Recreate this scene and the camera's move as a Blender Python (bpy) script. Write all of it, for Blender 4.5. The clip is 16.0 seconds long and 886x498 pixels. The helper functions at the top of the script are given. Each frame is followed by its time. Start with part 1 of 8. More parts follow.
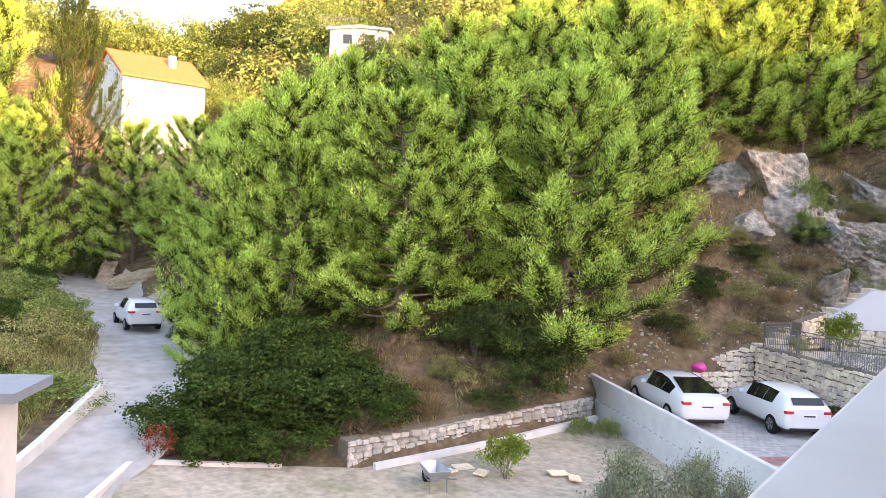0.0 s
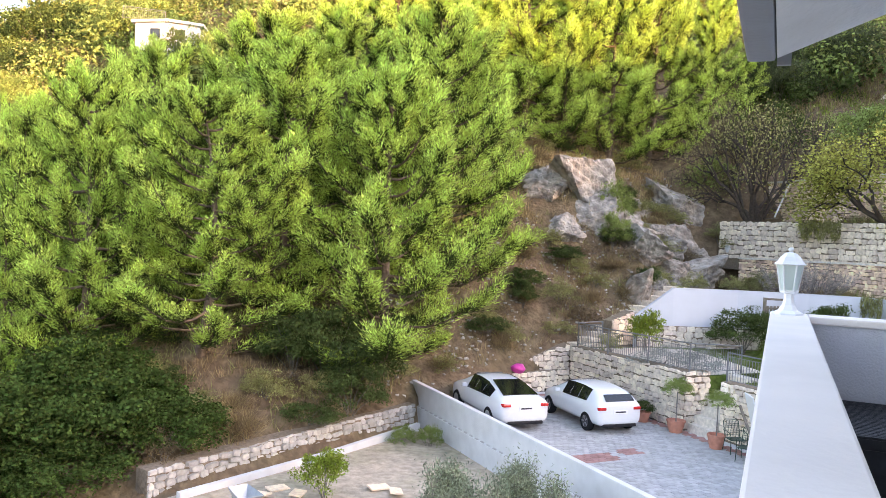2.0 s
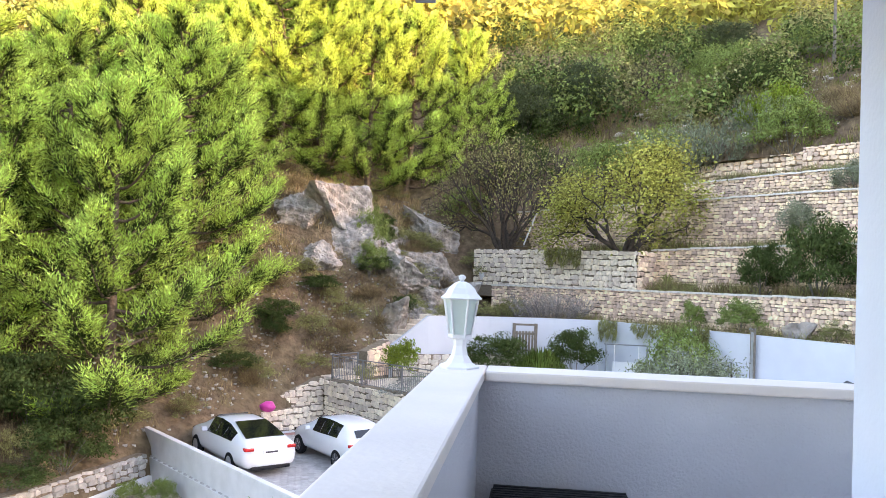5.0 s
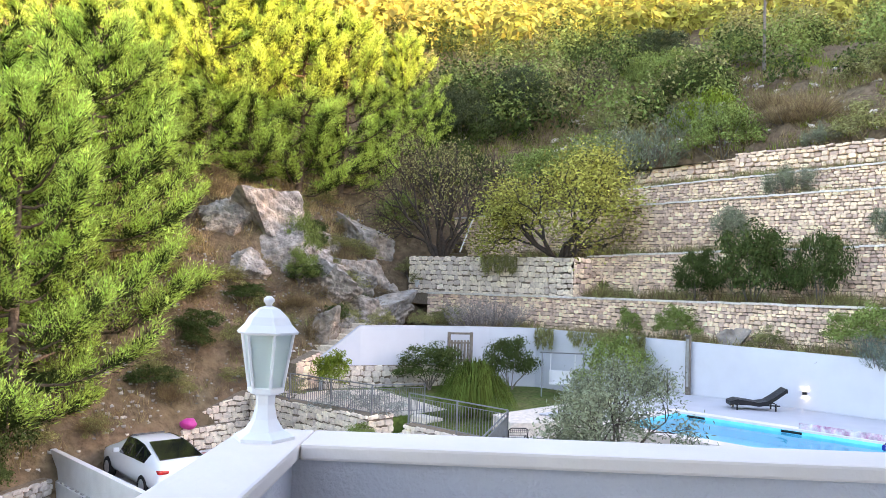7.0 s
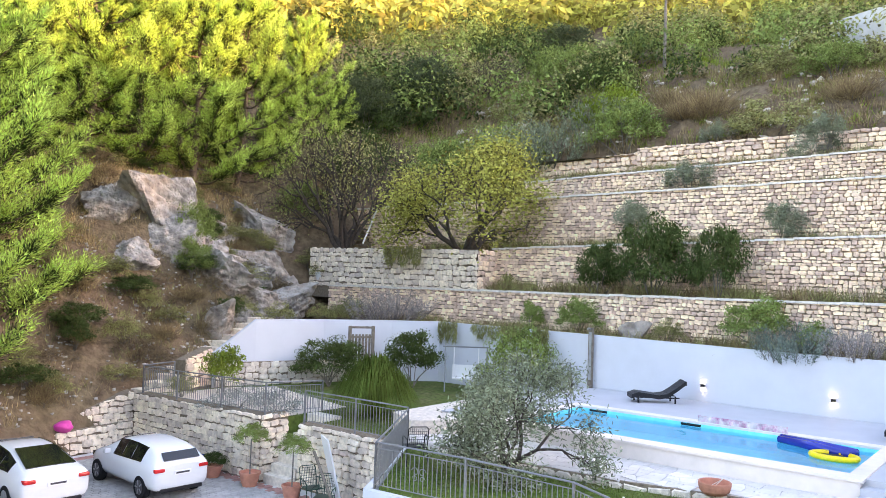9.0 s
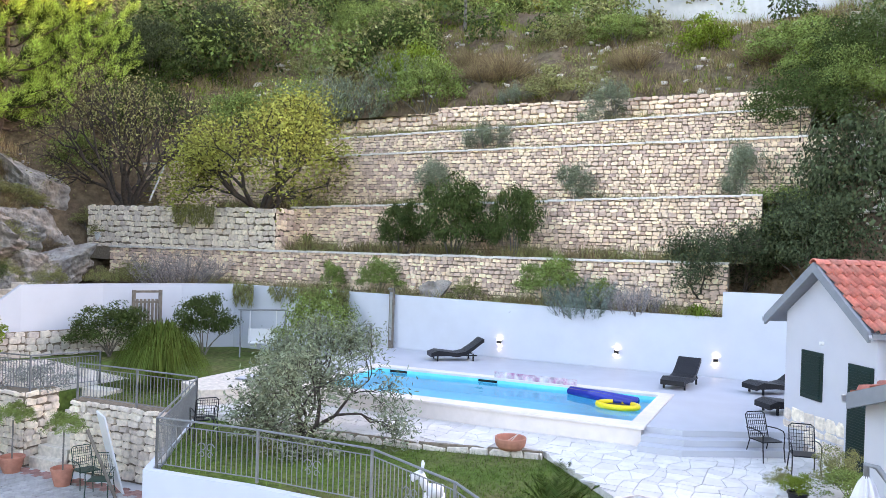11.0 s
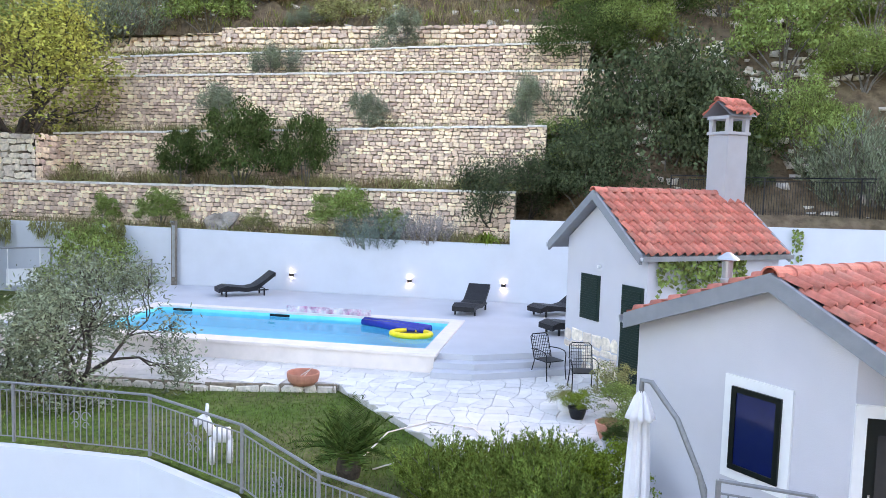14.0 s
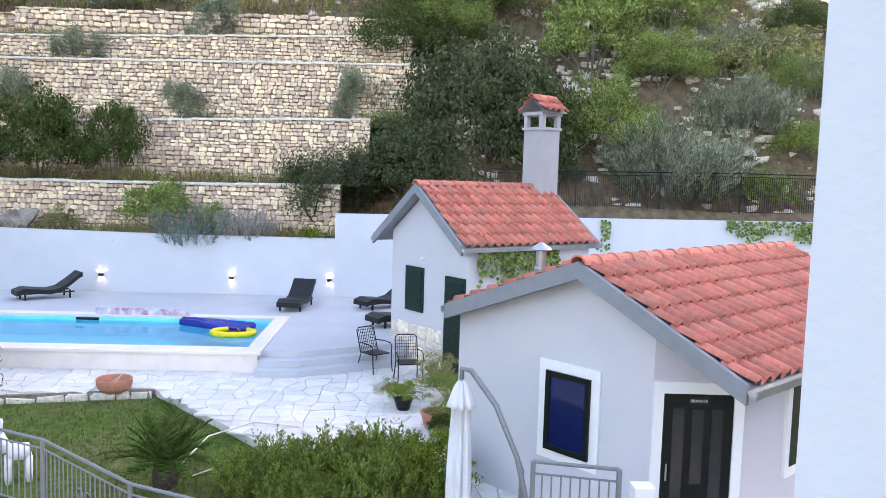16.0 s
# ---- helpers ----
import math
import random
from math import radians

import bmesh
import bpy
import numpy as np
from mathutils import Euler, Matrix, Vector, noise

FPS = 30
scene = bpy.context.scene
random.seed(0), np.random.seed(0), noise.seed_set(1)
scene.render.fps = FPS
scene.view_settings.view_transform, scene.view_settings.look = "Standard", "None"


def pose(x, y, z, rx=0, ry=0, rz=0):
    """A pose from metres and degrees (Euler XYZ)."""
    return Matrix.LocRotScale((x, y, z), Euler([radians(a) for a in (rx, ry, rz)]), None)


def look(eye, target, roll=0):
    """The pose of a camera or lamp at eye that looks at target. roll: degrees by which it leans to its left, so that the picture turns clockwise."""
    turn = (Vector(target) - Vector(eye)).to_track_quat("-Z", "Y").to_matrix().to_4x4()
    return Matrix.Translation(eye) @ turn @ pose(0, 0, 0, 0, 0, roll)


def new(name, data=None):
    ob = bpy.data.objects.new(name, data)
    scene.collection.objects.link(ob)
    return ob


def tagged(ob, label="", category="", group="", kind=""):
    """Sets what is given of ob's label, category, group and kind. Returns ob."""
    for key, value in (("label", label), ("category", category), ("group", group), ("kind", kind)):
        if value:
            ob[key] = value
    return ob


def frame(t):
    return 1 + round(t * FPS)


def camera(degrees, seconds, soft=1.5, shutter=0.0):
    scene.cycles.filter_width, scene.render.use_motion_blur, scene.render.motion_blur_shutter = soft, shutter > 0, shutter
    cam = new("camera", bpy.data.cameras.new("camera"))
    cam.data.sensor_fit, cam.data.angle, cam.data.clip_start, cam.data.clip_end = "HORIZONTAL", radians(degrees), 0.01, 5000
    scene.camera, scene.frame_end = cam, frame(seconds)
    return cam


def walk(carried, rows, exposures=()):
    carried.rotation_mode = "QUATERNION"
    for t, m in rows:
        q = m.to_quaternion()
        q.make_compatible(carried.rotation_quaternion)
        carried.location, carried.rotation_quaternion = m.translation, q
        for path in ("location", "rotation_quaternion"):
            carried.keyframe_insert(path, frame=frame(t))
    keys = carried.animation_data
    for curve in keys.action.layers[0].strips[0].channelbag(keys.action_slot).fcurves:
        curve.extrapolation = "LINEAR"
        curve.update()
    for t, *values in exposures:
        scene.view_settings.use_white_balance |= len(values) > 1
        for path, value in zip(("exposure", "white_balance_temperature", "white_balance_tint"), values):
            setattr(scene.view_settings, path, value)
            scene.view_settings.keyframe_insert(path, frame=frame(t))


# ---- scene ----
cam = camera(58.1, 16.0, soft=0.5)
METRES, EYE, TILT, LEAN, TURN = 6.5, 6.4, 0.0, 0.0, -12.0
ROWS = [
    (0.0, 0.0, 0.0, 0.0, 0.12, -2.13, -3.09),
    (0.5, 0.0082, 0.0402, -0.002, -2.79, -2.38, -2.94),
    (1.0, 0.0205, 0.0785, -0.0022, -5.93, -2.3, -2.78),
    (1.5, 0.0395, 0.1130, -0.0014, -9.17, -1.91, -2.62),
    (2.0, 0.0610, 0.1490, -0.0013, -12.32, -1.16, -2.56),
    (2.5, 0.0860, 0.1825, -0.0004, -15.17, -0.45, -2.5),
    (3.0, 0.1130, 0.2080, 0.0010, -17.88, 0.15, -2.38),
    (3.5, 0.1410, 0.2340, 0.001, -20.77, 0.67, -2.33),
    (4.0, 0.1740, 0.2640, 0.0012, -23.7, 1.13, -2.29),
    (4.5, 0.2100, 0.2910, 0.0015, -26.44, 1.43, -2.19),
    (5.0, 0.2425, 0.3175, 0.0013, -28.7, 1.58, -2.12),
    (7.5, 0.3958, 0.4555, 0.0086, -33.79, 2.4, -1.81),
    (8.0, 0.4232, 0.482, 0.0078, -35.05, 2.51, -1.95),
    (10.5, 0.5563, 0.6121, -0.0014, -50.02, 0.11, -1.75),
    (11.0, 0.583, 0.6215, -0.0010, -53.75, -0.43, -1.79),
    (11.5, 0.609, 0.6310, -0.0023, -57.27, -0.96, -1.83),
    (12.0, 0.633, 0.6478, -0.0049, -60.44, -1.61, -1.81),
    (12.5, 0.6489, 0.6581, -0.0087, -62.87, -2.47, -1.74),
    (13.0, 0.6576, 0.6612, -0.0105, -64.74, -3.45, -1.72),
    (13.5, 0.6650, 0.6593, -0.0108, -66.38, -4.33, -1.71),
    (14.0, 0.6705, 0.6562, -0.0115, -68.39, -4.88, -1.73),
    (14.5, 0.6745, 0.6533, -0.0116, -71.1, -5.13, -1.71),
    (15.0, 0.6775, 0.6502, -0.0114, -74.33, -5.21, -1.69),
    (15.5, 0.6805, 0.6472, -0.0112, -77.71, -5.17, -1.7),
    (16.0, 0.6825, 0.6444, -0.0108, -80.71, -4.99, -1.73),
]
walk(cam, [(t, pose(0, 0, EYE, TILT, LEAN, TURN) @ pose(METRES * x, METRES * y, METRES * z, 90 + pitch, roll, yaw)) for t, x, y, z, yaw, pitch, roll in ROWS],
     exposures=[(0.0, 3.28, 7850, 28), (3.5, 3.5, 7850, 28), (8.0, 3.42, 7850, 28), (12.0, 3.36, 7850, 28), (16.0, 3.28, 7850, 28)])

# ---- light: low evening sun from behind the house, the valley floor in the shade of the ridge ----
SUN_EL, SUN_AZ = radians(9.5), radians(-55.0)      # azimuth of the sun seen from the place, from +x towards +y
sun_way = Vector((math.cos(SUN_EL) * math.cos(SUN_AZ), math.cos(SUN_EL) * math.sin(SUN_AZ), math.sin(SUN_EL)))
world = bpy.data.worlds.new("world")
scene.world = world
world.use_nodes = True
wn = world.node_tree
sky = wn.nodes.new("ShaderNodeTexSky")
sky.sky_type, sky.sun_disc = "NISHITA", False
sky.sun_elevation, sky.sun_rotation = SUN_EL, math.pi / 2 - SUN_AZ
sky.altitude, sky.air_density, sky.dust_density, sky.ozone_density = 100, 1.0, 1.5, 1.5
wn.links.new(sky.outputs[0], wn.nodes["Background"].inputs[0])
wn.nodes["Background"].inputs[1].default_value = 0.15
sun = new("sun", bpy.data.lights.new("sun", "SUN"))
sun.data.energy, sun.data.angle, sun.data.color = 2.0, radians(0.6), (1.0, 0.68, 0.34)
sun.matrix_world = look(sun_way * 50, (0, 0, 0))


# ---- materials ----
def mat(name, base, rough=0.7, metal=0.0, vary=0.15, scale=8.0, bump=0.0, bump_scale=40.0, stain=None, stain_scale=0.6,
        stain_amount=0.5, island=0.0, obj_random=0.0, hue=0.0, spec=0.3, translucent=None, coat=0.0):
    """A principled material with two scales of colour variation, relief, and optional per-piece variation."""
    m = bpy.data.materials.new(name)
    m.use_nodes = True
    nt = m.node_tree
    n, l = nt.nodes, nt.links
    p = n["Principled BSDF"]
    p.inputs["Roughness"].default_value, p.inputs["Metallic"].default_value = rough, metal
    p.inputs["Specular IOR Level"].default_value = spec * (0.25 if rough >= 0.85 else 1.0)
    p.inputs["Coat Weight"].default_value = coat
    tc = n.new("ShaderNodeTexCoord")
    geo = n.new("ShaderNodeNewGeometry")
    nz = n.new("ShaderNodeTexNoise")
    nz.inputs["Scale"].default_value, nz.inputs["Detail"].default_value = scale, 6
    l.new(geo.outputs["Position"], nz.inputs["Vector"])
    hsv = n.new("ShaderNodeHueSaturation")
    hsv.inputs["Color"].default_value = (*base, 1)
    ramp = n.new("ShaderNodeMapRange")
    ramp.inputs["From Min"].default_value, ramp.inputs["From Max"].default_value = 0.3, 0.7
    ramp.inputs["To Min"].default_value, ramp.inputs["To Max"].default_value = 1 - vary, 1 + vary
    l.new(nz.outputs["Fac"], ramp.inputs["Value"])
    value = ramp.outputs["Result"]
    col_in = None
    if stain is not None:
        sn = n.new("ShaderNodeTexNoise")
        sn.inputs["Scale"].default_value, sn.inputs["Detail"].default_value, sn.inputs["Roughness"].default_value = stain_scale, 8, 0.62
        l.new(geo.outputs["Position"], sn.inputs["Vector"])
        sr = n.new("ShaderNodeMapRange")
        sr.inputs["From Min"].default_value, sr.inputs["From Max"].default_value = 0.45, 0.68
        sr.inputs["To Max"].default_value = stain_amount
        l.new(sn.outputs["Fac"], sr.inputs["Value"])
        mx = n.new("ShaderNodeMix")
        mx.data_type = "RGBA"
        mx.inputs["A"].default_value, mx.inputs["B"].default_value = (*base, 1), (*stain, 1)
        l.new(sr.outputs["Result"], mx.inputs["Factor"])
        l.new(mx.outputs["Result"], hsv.inputs["Color"])
    for amount, out in ((island, geo.outputs["Random Per Island"]), (obj_random, None)):
        if amount:
            if out is None:
                out = n.new("ShaderNodeObjectInfo").outputs["Random"]
            r2 = n.new("ShaderNodeMapRange")
            r2.inputs["To Min"].default_value, r2.inputs["To Max"].default_value = 1 - amount, 1 + amount
            l.new(out, r2.inputs["Value"])
            mu = n.new("ShaderNodeMath")
            mu.operation = "MULTIPLY"
            l.new(value, mu.inputs[0]), l.new(r2.outputs["Result"], mu.inputs[1])
            value = mu.outputs[0]
            if hue:
                r3 = n.new("ShaderNodeMapRange")
                r3.inputs["To Min"].default_value, r3.inputs["To Max"].default_value = 0.5 - hue, 0.5 + hue
                l.new(out, r3.inputs["Value"])
                l.new(r3.outputs["Result"], hsv.inputs["Hue"])
    l.new(value, hsv.inputs["Value"])
    l.new(hsv.outputs["Color"], p.inputs["Base Color"])
    if bump:
        bn = n.new("ShaderNodeTexNoise")
        bn.inputs["Scale"].default_value, bn.inputs["Detail"].default_value = bump_scale, 8
        l.new(geo.outputs["Position"], bn.inputs["Vector"])
        b = n.new("ShaderNodeBump")
        b.inputs["Strength"].default_value, b.inputs["Distance"].default_value = bump, 1.0 / bump_scale
        l.new(bn.outputs["Fac"], b.inputs["Height"])
        l.new(b.outputs["Normal"], p.inputs["Normal"])
    if translucent is not None:
        tr = n.new("ShaderNodeBsdfTranslucent")
        l.new(hsv.outputs["Color"], tr.inputs["Color"])
        ms = n.new("ShaderNodeMixShader")
        ms.inputs[0].default_value = translucent
        l.new(p.outputs[0], ms.inputs[1]), l.new(tr.outputs[0], ms.inputs[2])
        l.new(ms.outputs[0], n["Material Output"].inputs["Surface"])
    return m


M_EARTH = mat("earth", (0.165, 0.115, 0.075), 0.95, vary=0.35, scale=3.0, bump=0.8, bump_scale=6, stain=(0.16, 0.13, 0.075), stain_scale=0.35, stain_amount=0.8)
M_YARD = mat("yard_dirt", (0.50, 0.41, 0.32), 0.95, vary=0.25, scale=5.0, bump=0.7, bump_scale=14, stain=(0.27, 0.25, 0.15), stain_scale=0.5, stain_amount=0.7)
M_ROAD = mat("gravel_road", (0.48, 0.455, 0.43), 0.95, vary=0.22, scale=2.0, bump=0.6, bump_scale=20, stain=(0.33, 0.29, 0.24), stain_scale=0.5, stain_amount=0.6)
M_ROCK = mat("grey_rock", (0.34, 0.315, 0.285), 0.9, vary=0.45, scale=2.2, bump=1.0, bump_scale=5, stain=(0.46, 0.32, 0.22), stain_scale=0.5, stain_amount=0.6)
M_STONE = mat("pale_limestone", (0.88, 0.68, 0.52), 0.9, vary=0.18, scale=9, bump=0.8, bump_scale=25, island=0.30, hue=0.02, stain=(0.80, 0.58, 0.43), stain_scale=0.7, stain_amount=0.5)
M_STONE_P = mat("pale_limestone_block", (0.80, 0.69, 0.57), 0.9, vary=0.2, scale=9, bump=0.8, bump_scale=25, obj_random=0.2, hue=0.012, stain=(0.74, 0.62, 0.52), stain_scale=0.7, stain_amount=0.5)
M_WSTONE = mat("whitish_limestone", (0.66, 0.59, 0.51), 0.9, vary=0.18, scale=9, bump=0.7, bump_scale=25, island=0.16, hue=0.01)
M_JOINT = mat("dark_wall_joint", (0.22, 0.175, 0.13), 0.95, vary=0.3, scale=12)
M_COPE = mat("terrace_mortar_cope", (0.74, 0.69, 0.62), 0.9, vary=0.2, scale=6, bump=0.4)
M_FLAGBED = mat("patio_bed", (0.60, 0.565, 0.53), 0.85, vary=0.1, scale=5)
M_RUBBLE = mat("grey_rubble_stone", (0.45, 0.43, 0.40), 0.9, vary=0.2, scale=8, bump=0.6, island=0.25)
M_WHITE = mat("white_render", (0.60, 0.625, 0.675), 0.75, vary=0.03, scale=1.5, bump=0.12, bump_scale=60, stain=(0.56, 0.575, 0.605), stain_scale=0.4, stain_amount=0.5)
M_LILAC = mat("house_render", (0.54, 0.53, 0.565), 0.8, vary=0.03, scale=1.5, bump=0.2, bump_scale=70)
M_GREYREND = mat("parapet_render", (0.58, 0.56, 0.575), 0.85, vary=0.06, scale=2.0, bump=0.5, bump_scale=90)
M_CHIMNEY = mat("chimney_render", (0.38, 0.38, 0.40), 0.8, vary=0.06, scale=2.0, bump=0.3, bump_scale=70)
M_COPING = mat("parapet_coping", (0.78, 0.69, 0.635), 0.6, vary=0.05, scale=3, bump=0.1, bump_scale=50, stain=(0.65, 0.585, 0.53), stain_scale=1.3, stain_amount=0.5)
M_CONC = mat("pale_concrete", (0.62, 0.62, 0.62), 0.85, vary=0.08, scale=2, bump=0.3, bump_scale=30, stain=(0.58, 0.57, 0.55), stain_scale=0.8, stain_amount=0.6)
M_DECK = mat("deck_paint", (0.49, 0.495, 0.525), 0.55, vary=0.04, scale=1.2, stain=(0.45, 0.45, 0.475), stain_scale=0.5, stain_amount=0.6)
M_GREYTRIM = mat("grey_trim", (0.235, 0.245, 0.265), 0.6, vary=0.08, scale=5, bump=0.1)
M_TILE = mat("clay_roof_tile", (0.60, 0.185, 0.135), 0.75, vary=0.15, scale=14, bump=0.3, bump_scale=40, obj_random=0.18, stain=(0.40, 0.20, 0.15), stain_scale=2.5, stain_amount=0.6)
M_ORANGE = mat("orange_roof", (0.68, 0.15, 0.055), 0.8, vary=0.15, scale=6)
M_LAWN = mat("lawn", (0.085, 0.13, 0.03), 0.95, vary=0.35, scale=7, bump=0.9, bump_scale=30, stain=(0.17, 0.14, 0.07), stain_scale=0.45, stain_amount=0.8)
M_METAL = mat("grey_painted_iron", (0.22, 0.225, 0.23), 0.45, metal=0.35, vary=0.1, scale=20)
M_BLACK = mat("black_rattan", (0.012, 0.012, 0.014), 0.5, vary=0.3, scale=30, bump=0.4, bump_scale=60)
M_BLACKMETAL = mat("black_metal", (0.02, 0.02, 0.022), 0.4, metal=0.4, vary=0.1)
M_CARWHITE = mat("white_car_paint", (0.70, 0.715, 0.735), 0.18, vary=0.01, spec=0.5, coat=0.6)
M_GLASSDARK = mat("dark_car_glass", (0.008, 0.009, 0.01), 0.06, vary=0.02, spec=0.7)
M_RUBBER = mat("tyre_rubber", (0.018, 0.018, 0.019), 0.85, vary=0.15)
M_RIM = mat("alloy_rim", (0.40, 0.41, 0.42), 0.35, metal=0.8, vary=0.05)
M_DARKRIM = mat("dark_alloy_rim", (0.10, 0.10, 0.105), 0.35, metal=0.8, vary=0.05)
M_REDLAMP = mat("red_tail_lamp", (0.55, 0.02, 0.02), 0.2, vary=0.05, spec=0.6)
M_PLATE = mat("white_plate", (0.72, 0.73, 0.74), 0.4, vary=0.02)
M_BAR = mat("dark_bar", (0.05, 0.05, 0.06), 0.6, vary=0.02)
M_BARK = mat("pine_bark", (0.16, 0.115, 0.085), 0.95, vary=0.35, scale=9, bump=0.8, bump_scale=12)
M_GREYBARK = mat("grey_bark", (0.19, 0.17, 0.15), 0.95, vary=0.3, scale=9, bump=0.6, bump_scale=15)
M_DARKBARK = mat("dark_bark", (0.075, 0.06, 0.05), 0.95, vary=0.3, scale=9, bump=0.6, bump_scale=15)
M_TERRA = mat("terracotta", (0.52, 0.22, 0.15), 0.8, vary=0.12, scale=8, bump=0.2)
M_WATERTILE = mat("pool_lining", (0.09, 0.80, 0.93), 0.5, vary=0.06, scale=3)
M_DKGREEN = mat("dark_green_paint", (0.012, 0.028, 0.022), 0.4, vary=0.08, scale=10)
M_PVCWHITE = mat("white_plastic", (0.76, 0.76, 0.755), 0.4, vary=0.02)
M_WOOD = mat("weathered_wood", (0.20, 0.17, 0.14), 0.85, vary=0.3, scale=10, bump=0.4)
M_SOIL = mat("terrace_soil", (0.20, 0.165, 0.11), 0.95, vary=0.3, scale=4, bump=0.8, bump_scale=10, stain=(0.15, 0.16, 0.06), stain_scale=0.8, stain_amount=0.8)
M_MAGENTA = mat("magenta_plastic", (0.65, 0.06, 0.32), 0.4, vary=0.1)
M_BLUEVINYL = mat("blue_vinyl", (0.012, 0.03, 0.30), 0.25, vary=0.1, spec=0.5)
M_YELLOWVINYL = mat("yellow_vinyl", (0.85, 0.62, 0.01), 0.3, vary=0.05, spec=0.5)
M_CANVAS = mat("white_canvas", (0.74, 0.73, 0.75), 0.9, vary=0.05, scale=4, bump=0.2, bump_scale=30)
M_ZINC = mat("zinc_sheet", (0.42, 0.44, 0.46), 0.4, metal=0.7, vary=0.15, scale=4)

# inner pine needle colour holds the crown's shade besides its old-needle green
LEAF_KIND = dict(
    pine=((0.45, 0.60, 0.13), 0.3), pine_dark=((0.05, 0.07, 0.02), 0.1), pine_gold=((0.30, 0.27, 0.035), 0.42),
    cypress=((0.07, 0.095, 0.03), 0.25), broad_dark=((0.075, 0.105, 0.034), 0.25), broad=((0.22, 0.28, 0.085), 0.3),
    olive=((0.23, 0.26, 0.17), 0.25), yellow=((0.40, 0.39, 0.10), 0.36), scrub=((0.29, 0.28, 0.12), 0.3), brown=((0.20, 0.15, 0.095), 0.2), dry=((0.30, 0.22, 0.125), 0.3), straw=((0.50, 0.36, 0.20), 0.3), lawn=((0.11, 0.17, 0.035), 0.3),
    silver=((0.30, 0.32, 0.29), 0.25), ivy=((0.06, 0.095, 0.024), 0.25), greybush=((0.36, 0.315, 0.295), 0.2), lime=((0.20, 0.26, 0.04), 0.4),
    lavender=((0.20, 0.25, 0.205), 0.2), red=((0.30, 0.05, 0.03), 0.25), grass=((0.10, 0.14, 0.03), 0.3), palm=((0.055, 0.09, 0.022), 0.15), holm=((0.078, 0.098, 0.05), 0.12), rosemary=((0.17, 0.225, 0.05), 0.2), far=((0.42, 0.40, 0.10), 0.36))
LEAF = {k: mat("leaf_" + k, c, 0.6, vary=0.22, scale=1.3, island=0.55, hue=0.02, spec=0.0, translucent=tr) for k, (c, tr) in LEAF_KIND.items()}


# ---- mesh helpers ----
def mesh_ob(name, verts, faces, material, parent=None, label="", smooth=False):
    me = bpy.data.meshes.new(name)
    me.from_pydata([tuple(v) for v in verts], [], [tuple(f) for f in faces])
    me.materials.append(material)
    if smooth:
        me.polygons.foreach_set("use_smooth", [True] * len(me.polygons))
    me.update()
    ob = new(name, me)
    ob.parent = parent
    if label:
        ob["label"] = label
    return ob


def part(name, bm, material, parent=None, label="", smooth=False):
    me = bpy.data.meshes.new(name)
    bm.normal_update()
    bm.to_mesh(me)
    bm.free()
    me.materials.append(material)
    if smooth:
        me.polygons.foreach_set("use_smooth", [True] * len(me.polygons))
    ob = new(name, me)
    ob.parent = parent
    if label:
        ob["label"] = label
    return ob


def piece(name, data, parent, m):
    """An object of its own on shared mesh data, under a parent."""
    ob = new(name, data)
    ob.parent = parent
    ob.matrix_basis = m
    return ob


def empty(name, m, label="", category="", group="", kind=""):
    ob = new(name)
    ob.matrix_basis = m
    return tagged(ob, label, category, group, kind)


def add_box(bm, x0, x1, y0, y1, z0, z1, m=Matrix(), bevel=0.0):
    vs = [bm.verts.new(m @ Vector(c)) for c in ((x0, y0, z0), (x1, y0, z0), (x1, y1, z0), (x0, y1, z0), (x0, y0, z1), (x1, y0, z1), (x1, y1, z1), (x0, y1, z1))]
    fs = [bm.faces.new([vs[i] for i in f]) for f in ((0, 3, 2, 1), (4, 5, 6, 7), (0, 1, 5, 4), (1, 2, 6, 5), (2, 3, 7, 6), (3, 0, 4, 7))]
    if bevel:
        bmesh.ops.bevel(bm, geom=list({e for f in fs for e in f.edges}), offset=bevel, segments=2, affect="EDGES", profile=0.6)


def box(name, x0, x1, y0, y1, z0, z1, material, parent=None, label="", m=Matrix(), bevel=0.0):
    bm = bmesh.new()
    add_box(bm, x0, x1, y0, y1, z0, z1, m, bevel)
    return part(name, bm, material, parent, label)


def add_tube(bm, pts, radii, sides=8, cap=True):
    """A round tube through points, with a radius at each."""
    rings = []
    pts = [Vector(p) for p in pts]
    if not hasattr(radii, "__len__"):
        radii = [radii] * len(pts)
    ref = None
    for i, p in enumerate(pts):
        d = (pts[min(i + 1, len(pts) - 1)] - pts[max(i - 1, 0)]).normalized()
        if ref is None:
            ref = d.orthogonal().normalized()
        a = (ref - d * ref.dot(d)).normalized()
        b = d.cross(a)
        ref = a
        rings.append([bm.verts.new(p + (a * math.cos(2 * math.pi * k / sides) + b * math.sin(2 * math.pi * k / sides)) * radii[i]) for k in range(sides)])
    for r0, r1 in zip(rings, rings[1:]):
        for k in range(sides):
            bm.faces.new((r0[k], r0[(k + 1) % sides], r1[(k + 1) % sides], r1[k]))
    if cap:
        bm.faces.new(rings[0][::-1]), bm.faces.new(rings[-1])


def add_lathe(bm, profile, sides=20, m=Matrix()):
    """A turned form: profile of (radius, height)."""
    rings = [[bm.verts.new(m @ Vector((r * math.cos(2 * math.pi * k / sides), r * math.sin(2 * math.pi * k / sides), z))) for k in range(sides)] for r, z in profile]
    for r0, r1 in zip(rings, rings[1:]):
        for k in range(sides):
            bm.faces.new((r0[k], r0[(k + 1) % sides], r1[(k + 1) % sides], r1[k]))
    bm.faces.new(rings[0][::-1]), bm.faces.new(rings[-1])


